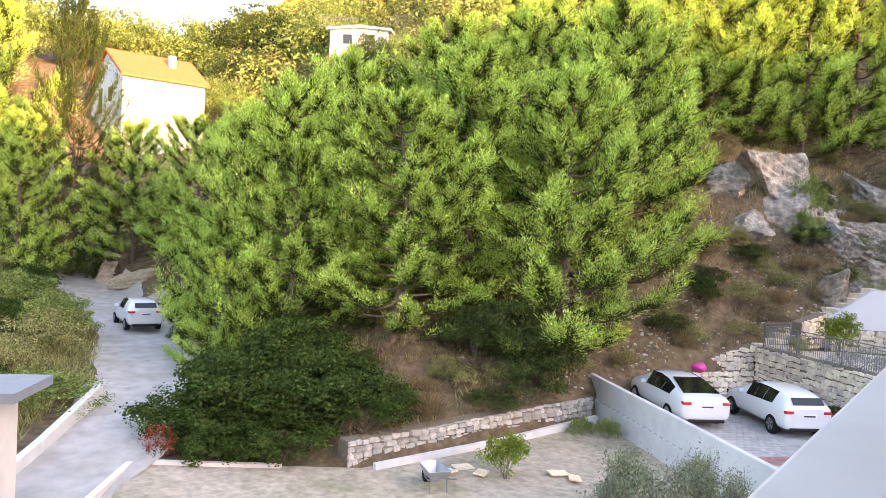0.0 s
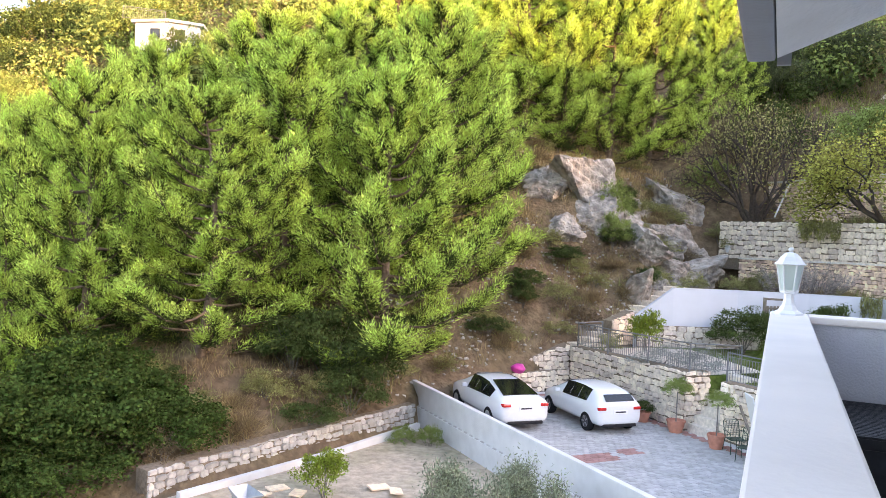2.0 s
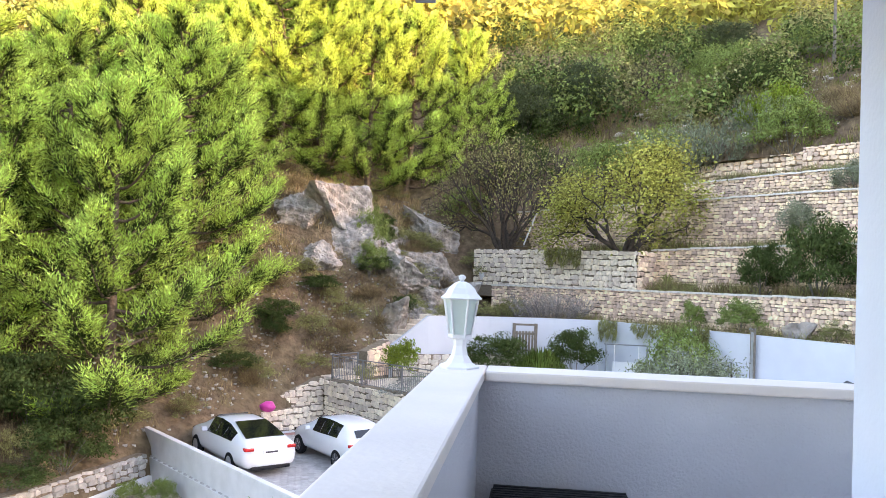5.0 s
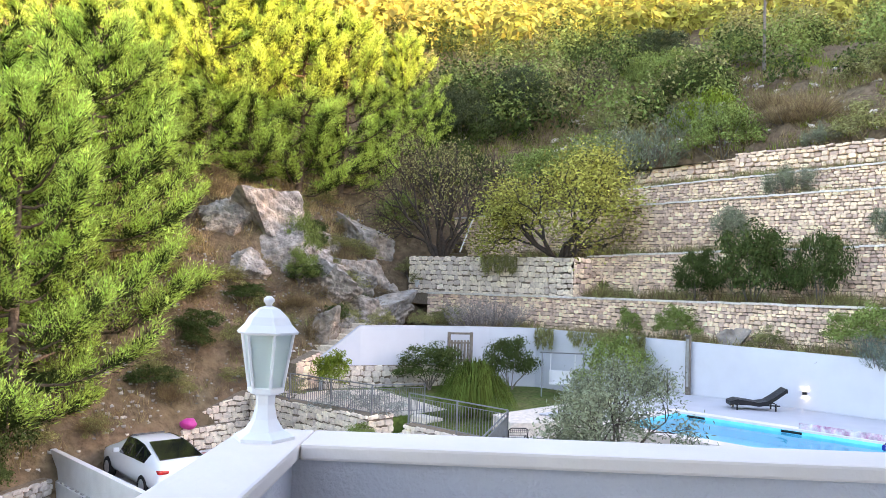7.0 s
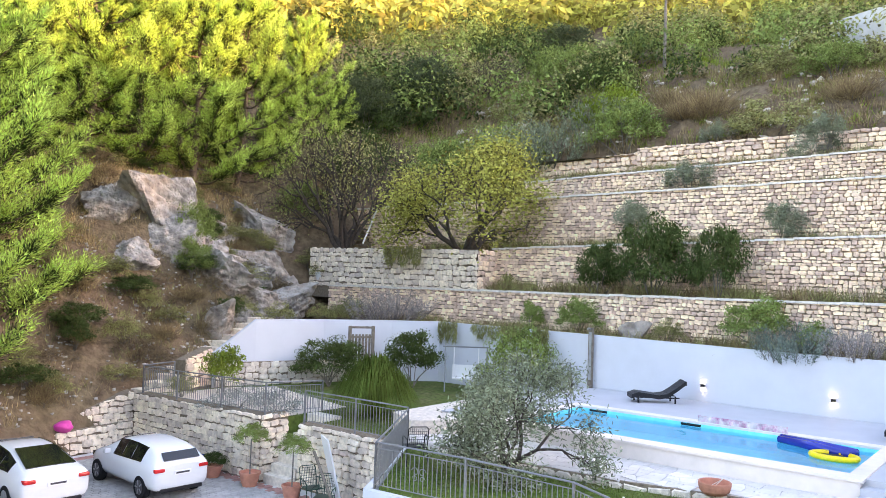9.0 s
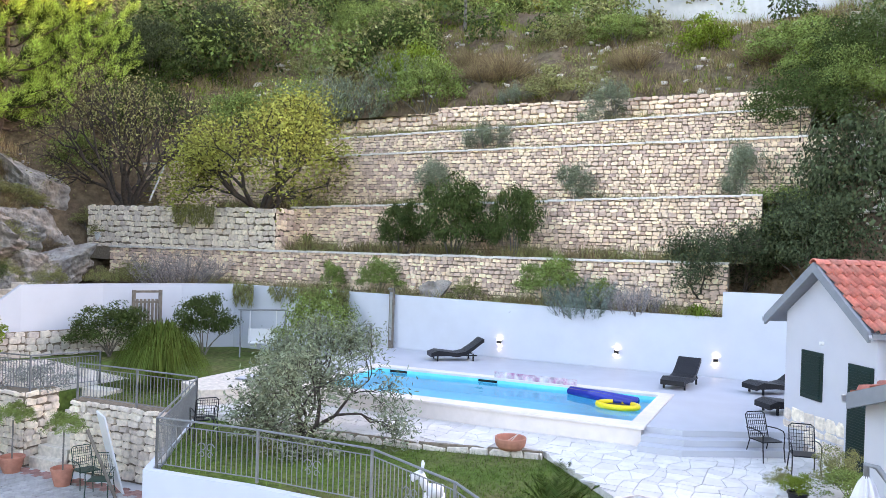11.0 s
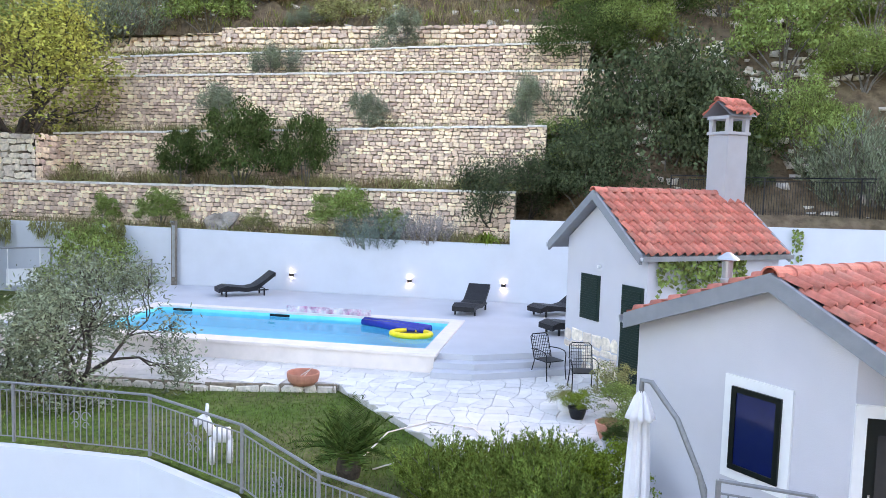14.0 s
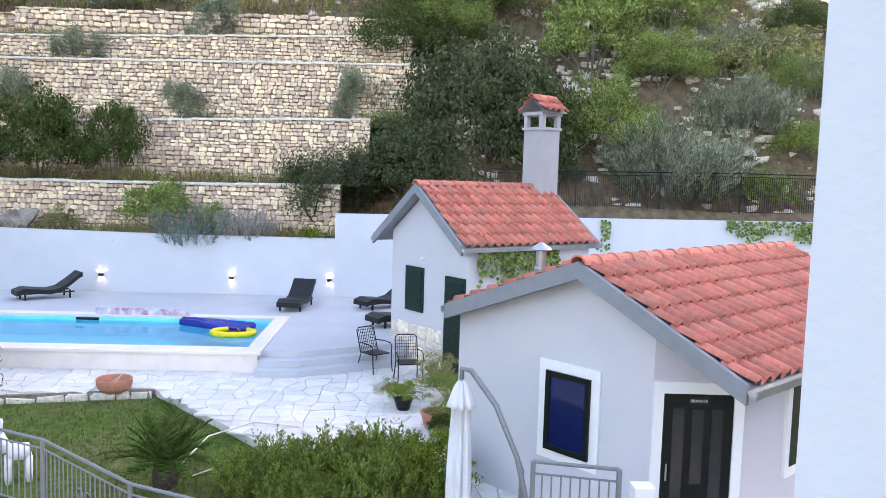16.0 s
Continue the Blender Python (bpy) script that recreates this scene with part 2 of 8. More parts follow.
def add_prism(bm, poly, z0, z1):
    """An upright prism over a plan polygon (counter-clockwise)."""
    lo = [bm.verts.new((x, y, z0)) for x, y in poly]
    hi = [bm.verts.new((x, y, z1)) for x, y in poly]
    n = len(poly)
    bm.faces.new(lo[::-1]), bm.faces.new(hi)
    for i in range(n):
        bm.faces.new((lo[i], lo[(i + 1) % n], hi[(i + 1) % n], hi[i]))


def prism(name, poly, z0, z1, material, parent=None, label=""):
    bm = bmesh.new()
    add_prism(bm, poly, z0, z1)
    return part(name, bm, material, parent, label)


def wall_run(name, pts, thick, material, parent=None, label="", side=1):
    """An upright wall along plan points (x, y, z0, z1), thickened to the left (side 1) or right of its way."""
    bm = bmesh.new()
    P = [Vector(p[:2]) for p in pts]
    rows = []
    for i, p in enumerate(pts):
        dirs = [(P[j + 1] - P[j]).normalized() for j in (i - 1, i) if 0 <= j < len(P) - 1]
        t = sum(dirs, Vector((0, 0))).normalized()
        nrm = Vector((-t.y, t.x)) * side * thick / max(0.5, t.dot(dirs[0]))
        q = P[i] + nrm
        rows.append([bm.verts.new((P[i].x, P[i].y, p[2])), bm.verts.new((P[i].x, P[i].y, p[3])), bm.verts.new((q.x, q.y, p[3])), bm.verts.new((q.x, q.y, p[2]))])
    for a, b in zip(rows, rows[1:]):
        for k in range(4):
            bm.faces.new((a[k], b[k], b[(k + 1) % 4], a[(k + 1) % 4]))
    bm.faces.new(rows[0]), bm.faces.new(rows[-1][::-1])
    bmesh.ops.recalc_face_normals(bm, faces=bm.faces)
    return part(name, bm, material, parent, label)


# ---- ground: one sheet, flat in the valley, rising over a foot line into the hillside ----
FOOT = np.array([  # x, y, height at the foot, height of the flat beside it, steepness
    (-75, 120, 9.0, 9.0, 0.5), (-40, 92, 6.0, 6.0, 0.5), (-21.5, 70, 3.3, 3.3, 0.5), (-12.5, 57, 1.9, 1.9, 0.55), (-6.5, 48, 0.9, 0.9, 0.55), (-3.2, 41, 0.3, 0.3, 0.5),
    (-1.2, 33, 0.1, 0.0, 0.42), (-2.3, 25, -0.6, -0.7, 0.35), (2.7, 22.6, -0.3, -0.75, 0.35), (7.5, 25.2, -0.1, -0.75, 0.5), (11.8, 27.8, 0.2, -0.75, 0.75),
    (19.6, 29.9, 1.7, -0.75, 0.95), (25, 30.5, 3.2, -0.75, 1.0), (31.7, 34, 4.3, -0.75, 1.0), (31.7, -80, 4.3, -0.75, 1.0)])
RISE_S = [0, 1.5, 3.5, 6.0, 8.5, 10.5, 18, 40, 80, 160, 400]
RISE_Z = [0, 1.5, 3.6, 5.8, 7.3, 8.8, 13.2, 24, 40, 66, 120]
ROADLINE = np.array([(-7.0, 8, -1.5), (-5.6, 16, -1.1), (-4.7, 22, -0.7), (-3.6, 30, 0.0), (-5.4, 40, 0.2), (-9.5, 49, 0.9), (-15.5, 58, 1.9), (-24.5, 71, 3.3), (-43, 93, 6), (-78, 121, 9)])


def foot_of(x, y):
    """Signed distance past the foot line (positive uphill) and the line's values at the nearest place."""
    best = np.full(x.shape, 1e9)
    sign, off = np.ones(x.shape), np.zeros(x.shape)
    vals = np.zeros(x.shape + (3,))
    for a, b in zip(FOOT, FOOT[1:]):
        d = b[:2] - a[:2]
        k = np.clip(((x - a[0]) * d[0] + (y - a[1]) * d[1]) / (d @ d), 0, 1)
        dx, dy = x - a[0] - k * d[0], y - a[1] - k * d[1]
        r = np.hypot(dx, dy)
        cross = (d[0] * (y - a[1]) - d[1] * (x - a[0])) / math.sqrt(d @ d)
        near = (r < best - 1e-7) | ((np.abs(r - best) < 1e-6) & (np.abs(cross) > off))
        off = np.where(near, np.abs(cross), off)
        best = np.where(near, np.minimum(r, best), best)
        sign = np.where(near, np.where(cross >= 0, 1.0, -1.0), sign)
        for c in range(3):
            vals[..., c] = np.where(near, a[2 + c] + k * (b[2 + c] - a[2 + c]), vals[..., c])
    return best * sign, vals


def road_of(x, y):
    best, z = np.full(x.shape, 1e9), np.zeros(x.shape)
    for a, b in zip(ROADLINE, ROADLINE[1:]):
        d = b[:2] - a[:2]
        k = np.clip(((x - a[0]) * d[0] + (y - a[1]) * d[1]) / (d @ d), 0, 1)
        r = np.hypot(x - a[0] - k * d[0], y - a[1] - k * d[1])
        z = np.where(r < best, a[2] + k * (b[2] - a[2]), z)
        best = np.minimum(best, r)
    return best, z


def wavy(x, y):
    return (0.5 * np.sin(0.71 * x + 1.3 * np.sin(0.43 * y)) * np.cos(0.57 * y + 0.9 * np.sin(0.31 * x))
            + 0.25 * np.sin(1.9 * x + 2.1 * np.sin(0.9 * y)) * np.cos(2.3 * y) + 0.12 * np.sin(4.7 * x + 1.7 * y) * np.cos(5.3 * y - 2.2 * x))


def ground_z(x, y):
    x, y = np.asarray(x, float), np.asarray(y, float)
    s, v = foot_of(x, y)
    up = np.interp(np.maximum(s, 0), RISE_S, RISE_Z) * v[..., 2]
    z = np.where(s > 0, v[..., 0] + up + wavy(x, y) * np.clip(s / 3, 0, 1) * 0.8, v[..., 1])
    z = np.where((s <= 0) & (s > -0.35), v[..., 1] + (v[..., 0] - v[..., 1]) * (1 + s / 0.35), z)
    # far off, one even hillside all round, lower to the north-west
    r, az = np.hypot(x - 5, y - 5), np.degrees(np.arctan2(y - 5, x - 5))
    tan = np.interp(az, [-75, -40, -15, 30, 82, 91, 98, 112, 140], [-0.03, 0.02, 0.33, 0.37, 0.345, 0.25, 0.19, 0.185, 0.12])
    k = np.clip((r - 44) / 36, 0, 1)
    k = k * k * (3 - 2 * k) * (s > 0)
    z = z + (6 + (r - 12) * tan + wavy(x / 4, y / 4) * 1.5 - z) * k
    # under the stone terraces
    t = np.clip((x - 31.9) / 0.8, 0, 1) * np.clip((43.5 - x) / 1.5, 0, 1) * np.clip((y - 2) / 1.5, 0, 1) * np.clip((36.5 - y) / 2, 0, 1)
    z = z - 2.6 * t
    # the level strip behind the fence, cut into the bank
    cut = np.clip((x - 33.2) / 1.0, 0, 1) * np.clip((39.0 - x) / 3.0, 0, 1) * np.clip((1 - y) / 2, 0, 1) * np.clip((y + 16) / 4, 0, 1)
    z = z - 1.9 * cut
    rd, rz = road_of(x, y)
    west = (y > 24) | (x < -4)
    z = np.where((s <= 0) & west & (x < 0), rz + np.clip(rd - 2.3, 0, 12) * 0.08 + 0.15 * wavy(x, y) * np.clip(rd - 2.3, 0, 1), z)
    z = np.where(rd < 2.3, np.minimum(z, rz), z)
    # the long ridge behind the house, which keeps the evening sun off the valley floor
    ridge = np.interp(-y, [60, 110, 150, 220, 400], [0, 30, 51.5, 53.1, 45]) + np.interp(-y, [60, 150], [0, 2.5]) * np.sin(x * 0.045)
    back = np.clip((-40 - y) / 25, 0, 1)
    return np.where(y < -40, z * (1 - back) + np.minimum(z, 2) * back, z) + np.where(y < -60, ridge, 0)


def axis(parts):
    out = []
    for a, b, n in parts:
        out += list(np.linspace(a, b, n, endpoint=False))
    return np.array(out + [parts[-1][1]])


gx = axis([(-420, -120, 12), (-120, -30, 24), (-30, 50, 160), (50, 110, 40), (110, 500, 26)])
gy = axis([(-420, -160, 8), (-160, -60, 14), (-60, 0, 14), (0, 18, 20), (18, 56, 100), (56, 110, 50), (110, 500, 26)])
GX, GY = np.meshgrid(gx, gy)
GZ = ground_z(GX, GY)
nx, ny = len(gx), len(gy)
idx = np.arange(nx * ny).reshape(ny, nx)
quads = np.stack([idx[:-1, :-1], idx[:-1, 1:], idx[1:, 1:], idx[1:, :-1]], -1).reshape(-1, 4)
ground = mesh_ob("ground", np.stack([GX, GY, GZ], -1).reshape(-1, 3).tolist(), quads.tolist(), M_EARTH, smooth=True)
tagged(ground, "brown earth hillside with dry patches around the gardens", "ground", kind="structure")


def gz(x, y):
    return float(ground_z(np.array([x]), np.array([y]))[0])


# the gravel road, and the yard of bare dirt
def strip(name, line, half, material, lift, seed=0):
    rng = np.random.default_rng(seed)
    line = np.array(line)
    dist = np.r_[0, np.cumsum(np.hypot(*np.diff(line[:, :2], axis=0).T))]
    k = np.arange(0, dist[-1], 0.7)
    px, py = np.interp(k, dist, line[:, 0]), np.interp(k, dist, line[:, 1])
    for _ in range(6):
        px[1:-1], py[1:-1] = (px[:-2] + 2 * px[1:-1] + px[2:]) / 4, (py[:-2] + 2 * py[1:-1] + py[2:]) / 4
    tx, ty = np.gradient(px), np.gradient(py)
    ln = np.hypot(tx, ty)
    rows, W = [], 9
    for i in range(len(k)):
        h = np.interp(py[i], [q[0] for q in half], [q[1] for q in half])
        for j in range(W):
            o = (j / (W - 1) * 2 - 1) * h * (1 + (0.10 * math.sin(k[i] * 0.9 + j) if j in (0, W - 1) else 0))
            X, Y = px[i] - ty[i] / ln[i] * o, py[i] + tx[i] / ln[i] * o
            rows.append((X, Y))
    R = np.array(rows)
    rd, rz = road_of(R[:, 0], R[:, 1])
    Z = np.maximum(rz, ground_z(R[:, 0], R[:, 1])) + lift - 0.02 + 0.02 * wavy(R[:, 0] * 2, R[:, 1] * 2)
    f = [(i * W + j, i * W + j + 1, (i + 1) * W + j + 1, (i + 1) * W + j) for i in range(len(k) - 1) for j in range(W - 1)]
    return mesh_ob(name, np.c_[R, Z].tolist(), [q[::-1] for q in f], material, smooth=True)


road = tagged(strip("road", ROADLINE, [(8, 1.6), (22, 1.5), (30, 2.4), (36, 2.9), (42, 2.3), (60, 2.2), (100, 2.2)], M_ROAD, 0.05), "pale grey concrete and gravel road curving uphill", "road", kind="structure")
yard = tagged(prism("yard", [(-3.9, -4), (12.0, -4), (12.0, 27.2), (7.6, 24.7), (2.7, 22.1), (-3.5, 22.9)], -1.2, -0.7, M_YARD), "bare trampled dirt yard with sparse weeds", "ground", kind="structure")


# ---- levels: parking, garden, patio, pool deck ----
parking = tagged(prism("pavement", [(12.0, -4), (26, -4), (26, 24), (19.9, 29.4), (12.0, 28.6)], -1.0, -0.03, M_CONC), "grey concrete block paving of the parking court", "paving", kind="structure")
GARDEN = [(16.45, 14.4), (16.62, 12.2), (16.55, 9.7), (15.5, 7.7), (14.05, 6.1), (13.0, 4.0), (12.6, 0.5), (12.6, -8), (31.2, -8), (31.2, 24.6), (29.7, 26), (27.2, 27.6), (24.3, 28.6), (19.75, 29.0), (19.75, 22.2), (21.8, 22.15), (21.8, 20.85), (20.1, 20.75), (20.15, 16.8)]
garden = tagged(prism("garden_terrace", GARDEN[::-1], -0.9, 1.82, M_LAWN), "short green garden lawn with worn brown patches", "lawn", kind="structure")
PATIO = [(21.2, 8.1), (19.2, 6.4), (17.4, 4.9), (15.5, 3.2), (13.4, 2.0), (13.0, -3.0), (31.0, -7.5), (31.0, 6.6), (22.9, 6.6), (22.9, 17.6), (21.6, 18.4), (20.3, 17.2), (20.4, 13.0), (20.6, 11.0)]
patio = tagged(prism("patio", PATIO, 1.5, 1.95, M_FLAGBED), "whitish natural stone crazy paving of the patio", "paving", kind="structure")
deck = bmesh.new()
add_prism(deck, [(27.2, 6.6), (27.2, 15.6), (22.75, 15.6), (22.75, 17.7), (31.15, 17.7), (31.15, 3.0), (24.15, 3.0), (22.9, 5.46), (22.88, 6.6)][::-1], 1.0, 2.4)
deck = tagged(part("pool_deck", deck, M_DECK), "smooth pale grey painted pool deck", "deck", kind="structure")
for (xa, xb, xc), z in (((22.52, 22.58, 23.70), 2.26), ((22.16, 22.22, 23.42), 2.12)):
    tagged(prism("deck_step", [(xa, 6.3), (xb, 5.38), (xc, 3.2), (24.3, 3.2), (23.1, 5.5), (23.1, 6.3)][::-1], 1.2, z, M_DECK), "pale grey painted step up to the pool deck", "step", kind="structure")
blue_wall = wall_run("wall_east", [(31.2, 3.3, 1.0, 4.3), (31.2, 10, 1.0, 4.3), (31.2, 17, 1.0, 4.38), (31.2, 24.6, 1.0, 4.42), (29.7, 26.05, 1.0, 4.42), (27.2, 27.65, 1.0, 4.42), (24.4, 28.6, 1.0, 4.42), (22.9, 29.3, 1.0, 3.1)], 0.25, M_WHITE, side=-1)
tagged(blue_wall, "smooth white rendered garden wall behind the pool", "wall", kind="structure")
tagged(wall_run("wall_east_high", [(31.17, -14, 1.0, 5.3), (31.17, 5.4, 1.0, 5.12)], 0.3, M_WHITE, side=-1), "taller white rendered wall behind the pool house", "wall", kind="structure")
# the long concrete wall of the parking court
tagged(wall_run("wall_parking", [(12.05, 10.0, -1.1, 0.8), (12.1, 28.6, -1.1, 0.8)], 0.18, M_CONC, side=-1), "pale concrete wall along the parking court", "wall", kind="structure")
HERB_BED = [(19.9, 22.35), (23.4, 22.35), (24.6, 27.6), (23.0, 28.5), (19.9, 28.7)]
tagged(prism("gravel_bed", HERB_BED, 1.6, 1.835, M_WSTONE), "pale stone and gravel bed with herbs behind the railing", "gravel", kind="structure")
# rendered retaining wall of the garden
tagged(wall_run("wall_garden", [(20.15, 16.75, -0.5, 1.86), (16.35, 14.5, -0.5, 1.86), (16.5, 12.2, -0.5, 1.86), (16.43, 9.75, -0.5, 1.86), (15.4, 7.8, -0.5, 1.86), (13.95, 6.2, -0.5, 1.86), (12.9, 4.05, -0.5, 1.86), (12.5, 0.5, -0.5, 1.86)], 0.16, M_WHITE, side=-1), "white rendered curving retaining wall below the garden", "wall", kind="structure")

# ---- the balcony from which the view is taken ----
BU, BV = Vector((0.735, 0.678, 0)), Vector((0.678, -0.735, 0))     # along the two parapets
BC = Vector((4.07, 4.10, 0))                                       # outer corner
bal = Matrix(((-BU.x, BV.x, 0, BC.x), (-BU.y, BV.y, 0, BC.y), (0, 0, 1, 0), (0, 0, 0, 1)))   # local x back along the first, y along the second
tagged(box("parapet_front", 0, 6.5, 0.02, 0.15, 4.6, 6.0, M_GREYREND, m=bal), "grey textured render parapet of the balcony", "parapet", kind="structure")
tagged(box("parapet_side", 0.02, 0.15, 0.15, 1.835, 4.6, 6.0, M_GREYREND, m=bal), "grey textured render parapet of the balcony", "parapet", kind="structure")
tagged(box("coping_front", -0.02, 6.5, -0.02, 0.17, 6.0, 6.04, M_COPING, m=bal, bevel=0.008), "cream stone coping on the balcony parapet", "coping", kind="structure")
tagged(box("coping_side", -0.02, 0.17, 0.172, 1.835, 6.0, 6.04, M_COPING, m=bal, bevel=0.008), "cream stone coping on the balcony parapet", "coping", kind="structure")
tagged(box("balcony_floor", 0.0, 6.5, 0.0, 3.4, 4.4, 5.0, M_CONC, m=bal), "plain grey balcony floor slab", "floor", kind="structure")
tagged(box("wall_house_side", -0.345, 0.9, 1.83, 2.2, -1.0, 9.0, M_WHITE, m=bal), "smooth white rendered house wall beside the balcony", "wall", kind="structure")
tagged(box("wall_house", 0.957, 6.5, 1.19, 3.7, 5.0, 7.7, M_WHITE, m=bal), "white rendered house wall", "wall", kind="structure")
tagged(box("wall_below", 0.02, 6.5, 0.02, 3.4, -1.0, 4.4, M_WHITE, m=bal), "white rendered house wall", "wall", kind="structure")


# ---- plants ----
def unit(v):
    return v / np.maximum(np.linalg.norm(v, axis=-1, keepdims=True), 1e-9)


def rand_dirs(rng, n):
    return unit(rng.normal(size=(n, 3)))


def blade_mesh(base, way, length, width, rng):
    """Narrow triangular blades (needles, grass)."""
    side = unit(np.cross(way, rand_dirs(rng, len(base)))) * (width / 2)[:, None]
    V = np.stack([base - side, base + side, base + way * length[:, None]], 1).reshape(-1, 3)
    return V, np.arange(len(V)).reshape(-1, 3)


def leaf_mesh(c, normal, length, width, rng):
    """Rhombic leaves folded a little along the middle."""
    a = unit(np.cross(normal, rand_dirs(rng, len(c))))
    b = np.cross(normal, a)
    L, W = (length / 2)[:, None], (width / 2)[:, None]
    V = np.stack([c - a * L, c + b * W + normal * W * 0.3, c + a * L, c - b * W + normal * W * 0.3], 1).reshape(-1, 3)
    i = np.arange(len(c))[:, None] * 4
    return V, np.concatenate([i + np.array([0, 1, 2]), i + np.array([0, 2, 3])], 1).reshape(-1, 3)


def fast_mesh(name, V, F, material):
    me = bpy.data.meshes.new(name)
    me.vertices.add(len(V))
    me.vertices.foreach_set("co", np.asarray(V, np.float32).ravel())
    me.loops.add(F.size)
    me.loops.foreach_set("vertex_index", F.ravel().astype(np.int32))
    me.polygons.add(len(F))
    me.polygons.foreach_set("loop_start", np.arange(0, F.size, 3, dtype=np.int32))
    me.materials.append(material)
    me.update(calc_edges=True)
    return me


def limb_mesh(name, limbs, material, sides=6):
    bm = bmesh.new()
    for pts, radii in limbs:
        add_tube(bm, pts, radii, sides, cap=False)
    me = bpy.data.meshes.new(name)
    bm.to_mesh(me)
    bm.free()
    me.materials.append(material)
    me.polygons.foreach_set("use_smooth", [True] * len(me.polygons))
    return me


def brush_needles(rng, start, way, length, K, bend, spread, needle, width):
    """Needles set round many shoots that curve upwards: base, way, length, width and place along the shoot of each."""
    n = len(start)
    u = rng.random((n, K)) ** 0.8
    curve = way[:, None] * (length[:, None] * u)[..., None] + np.array([0, 0, 1.0]) * (length[:, None] * bend * u ** 2)[..., None]
    axis = unit(way[:, None] + np.array([0, 0, 2 * bend]) * u[..., None])
    perp = unit(np.cross(axis, rng.normal(size=(n, K, 3))))
    fat = np.abs(rng.normal(size=(n, K))) * spread * length[:, None] * (0.35 + 1.5 * u * (1.15 - u))
    base = start[:, None] + curve + perp * fat[..., None]
    go = unit(axis * rng.uniform(0.45, 1.1, (n, K, 1)) + perp * rng.uniform(0.3, 1.0, (n, K, 1)) + np.array([0, 0, 0.25]))
    return base.reshape(-1, 3), go.reshape(-1, 3), rng.uniform(*needle, n * K), rng.uniform(*width, n * K), u.ravel()


def pine_form(seed, kind="pine", n_branch=48, plumes=19, K=104, bare=0.03):
    """A pine 10 high and about 4 in radius: layered limbs that end in upswept plumes of needles."""
    rng = np.random.default_rng(seed)
    H, R = 10.0, 4.0
    bend = rng.uniform(-0.4, 0.4, 2)
    axis_at = lambda h: np.array([bend[0] * math.sin(h * 0.35), bend[1] * math.sin(h * 0.28), h])
    limbs = [([tuple(axis_at(h)) for h in np.linspace(0, H * 0.97, 9)], list(np.linspace(0.19, 0.02, 9)))]
    O, A, L = [], [], []
    for i in range(n_branch):
        f = bare + (1 - bare) * (max(0.0, i + rng.uniform(-0.4, 0.4)) / n_branch) ** 0.92
        f = min(max(f, 0.04), 0.985)
        reach = R * (1 - f) ** 0.72 * (0.62 + 0.42 * min(1, f / 0.2)) * rng.uniform(0.62, 1.2) + 0.18
        az = i * 2.4 + rng.uniform(-0.5, 0.5)
        o = axis_at(f * H)
        out = np.array([math.cos(az), math.sin(az), 0])
        lat = np.array([-out[1], out[0], 0])
        rise = rng.uniform(0.05, 0.4) + 0.7 * f
        ts = np.linspace(0, 1, 6)
        pts = o + np.outer(ts * reach, out) + np.outer(reach * (rise * ts ** 1.6 - 0.12 * np.sin(ts * 3.1)), [0, 0, 1])
        limbs.append(([tuple(p) for p in pts], list(np.linspace(0.05 + 0.02 * reach / R, 0.008, 6))))
        n = int(plumes * (0.5 + 0.85 * reach / R)) + 2
        t = np.r_[0.25 + 0.75 * rng.random(n - 1) ** 0.75, 1.0]
        O.append(np.stack([np.interp(t, ts, pts[:, k]) for k in range(3)], 1))
        side = rng.choice([-1.0, 1.0], (n, 1)) * rng.uniform(0.2, 1.15, (n, 1)) * (1.2 - t)[:, None] * 1.3
        A.append(unit(out * rng.uniform(0.45, 1.0, (n, 1)) + lat * side + np.array([0, 0, 1.0]) * rng.uniform(0.1 + 0.4 * f, 0.55 + 0.7 * f, (n, 1))))
        L.append((0.5 + 0.5 * reach / R * (1.25 - 0.6 * t)) * rng.uniform(0.7, 1.3, n))
    O.append(np.repeat(axis_at(H * 0.93)[None], 7, 0))
    A.append(unit(np.array([0, 0, 1.0]) + rng.normal(size=(7, 3)) * 0.25))
    L.append(rng.uniform(0.6, 1.0, 7))
    base, way, ln, wd, u = brush_needles(rng, np.concatenate(O), np.concatenate(A), np.concatenate(L), K, 0.42, 0.19, (0.09, 0.18), (0.024, 0.04))
    # old inner needles coloured dark as crown shade, new outer ones bright as if lit
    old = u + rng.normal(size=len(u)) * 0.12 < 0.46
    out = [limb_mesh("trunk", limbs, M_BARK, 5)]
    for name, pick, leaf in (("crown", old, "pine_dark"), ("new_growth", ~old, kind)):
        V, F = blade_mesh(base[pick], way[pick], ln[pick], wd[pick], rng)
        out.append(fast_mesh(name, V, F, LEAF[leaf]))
    return out


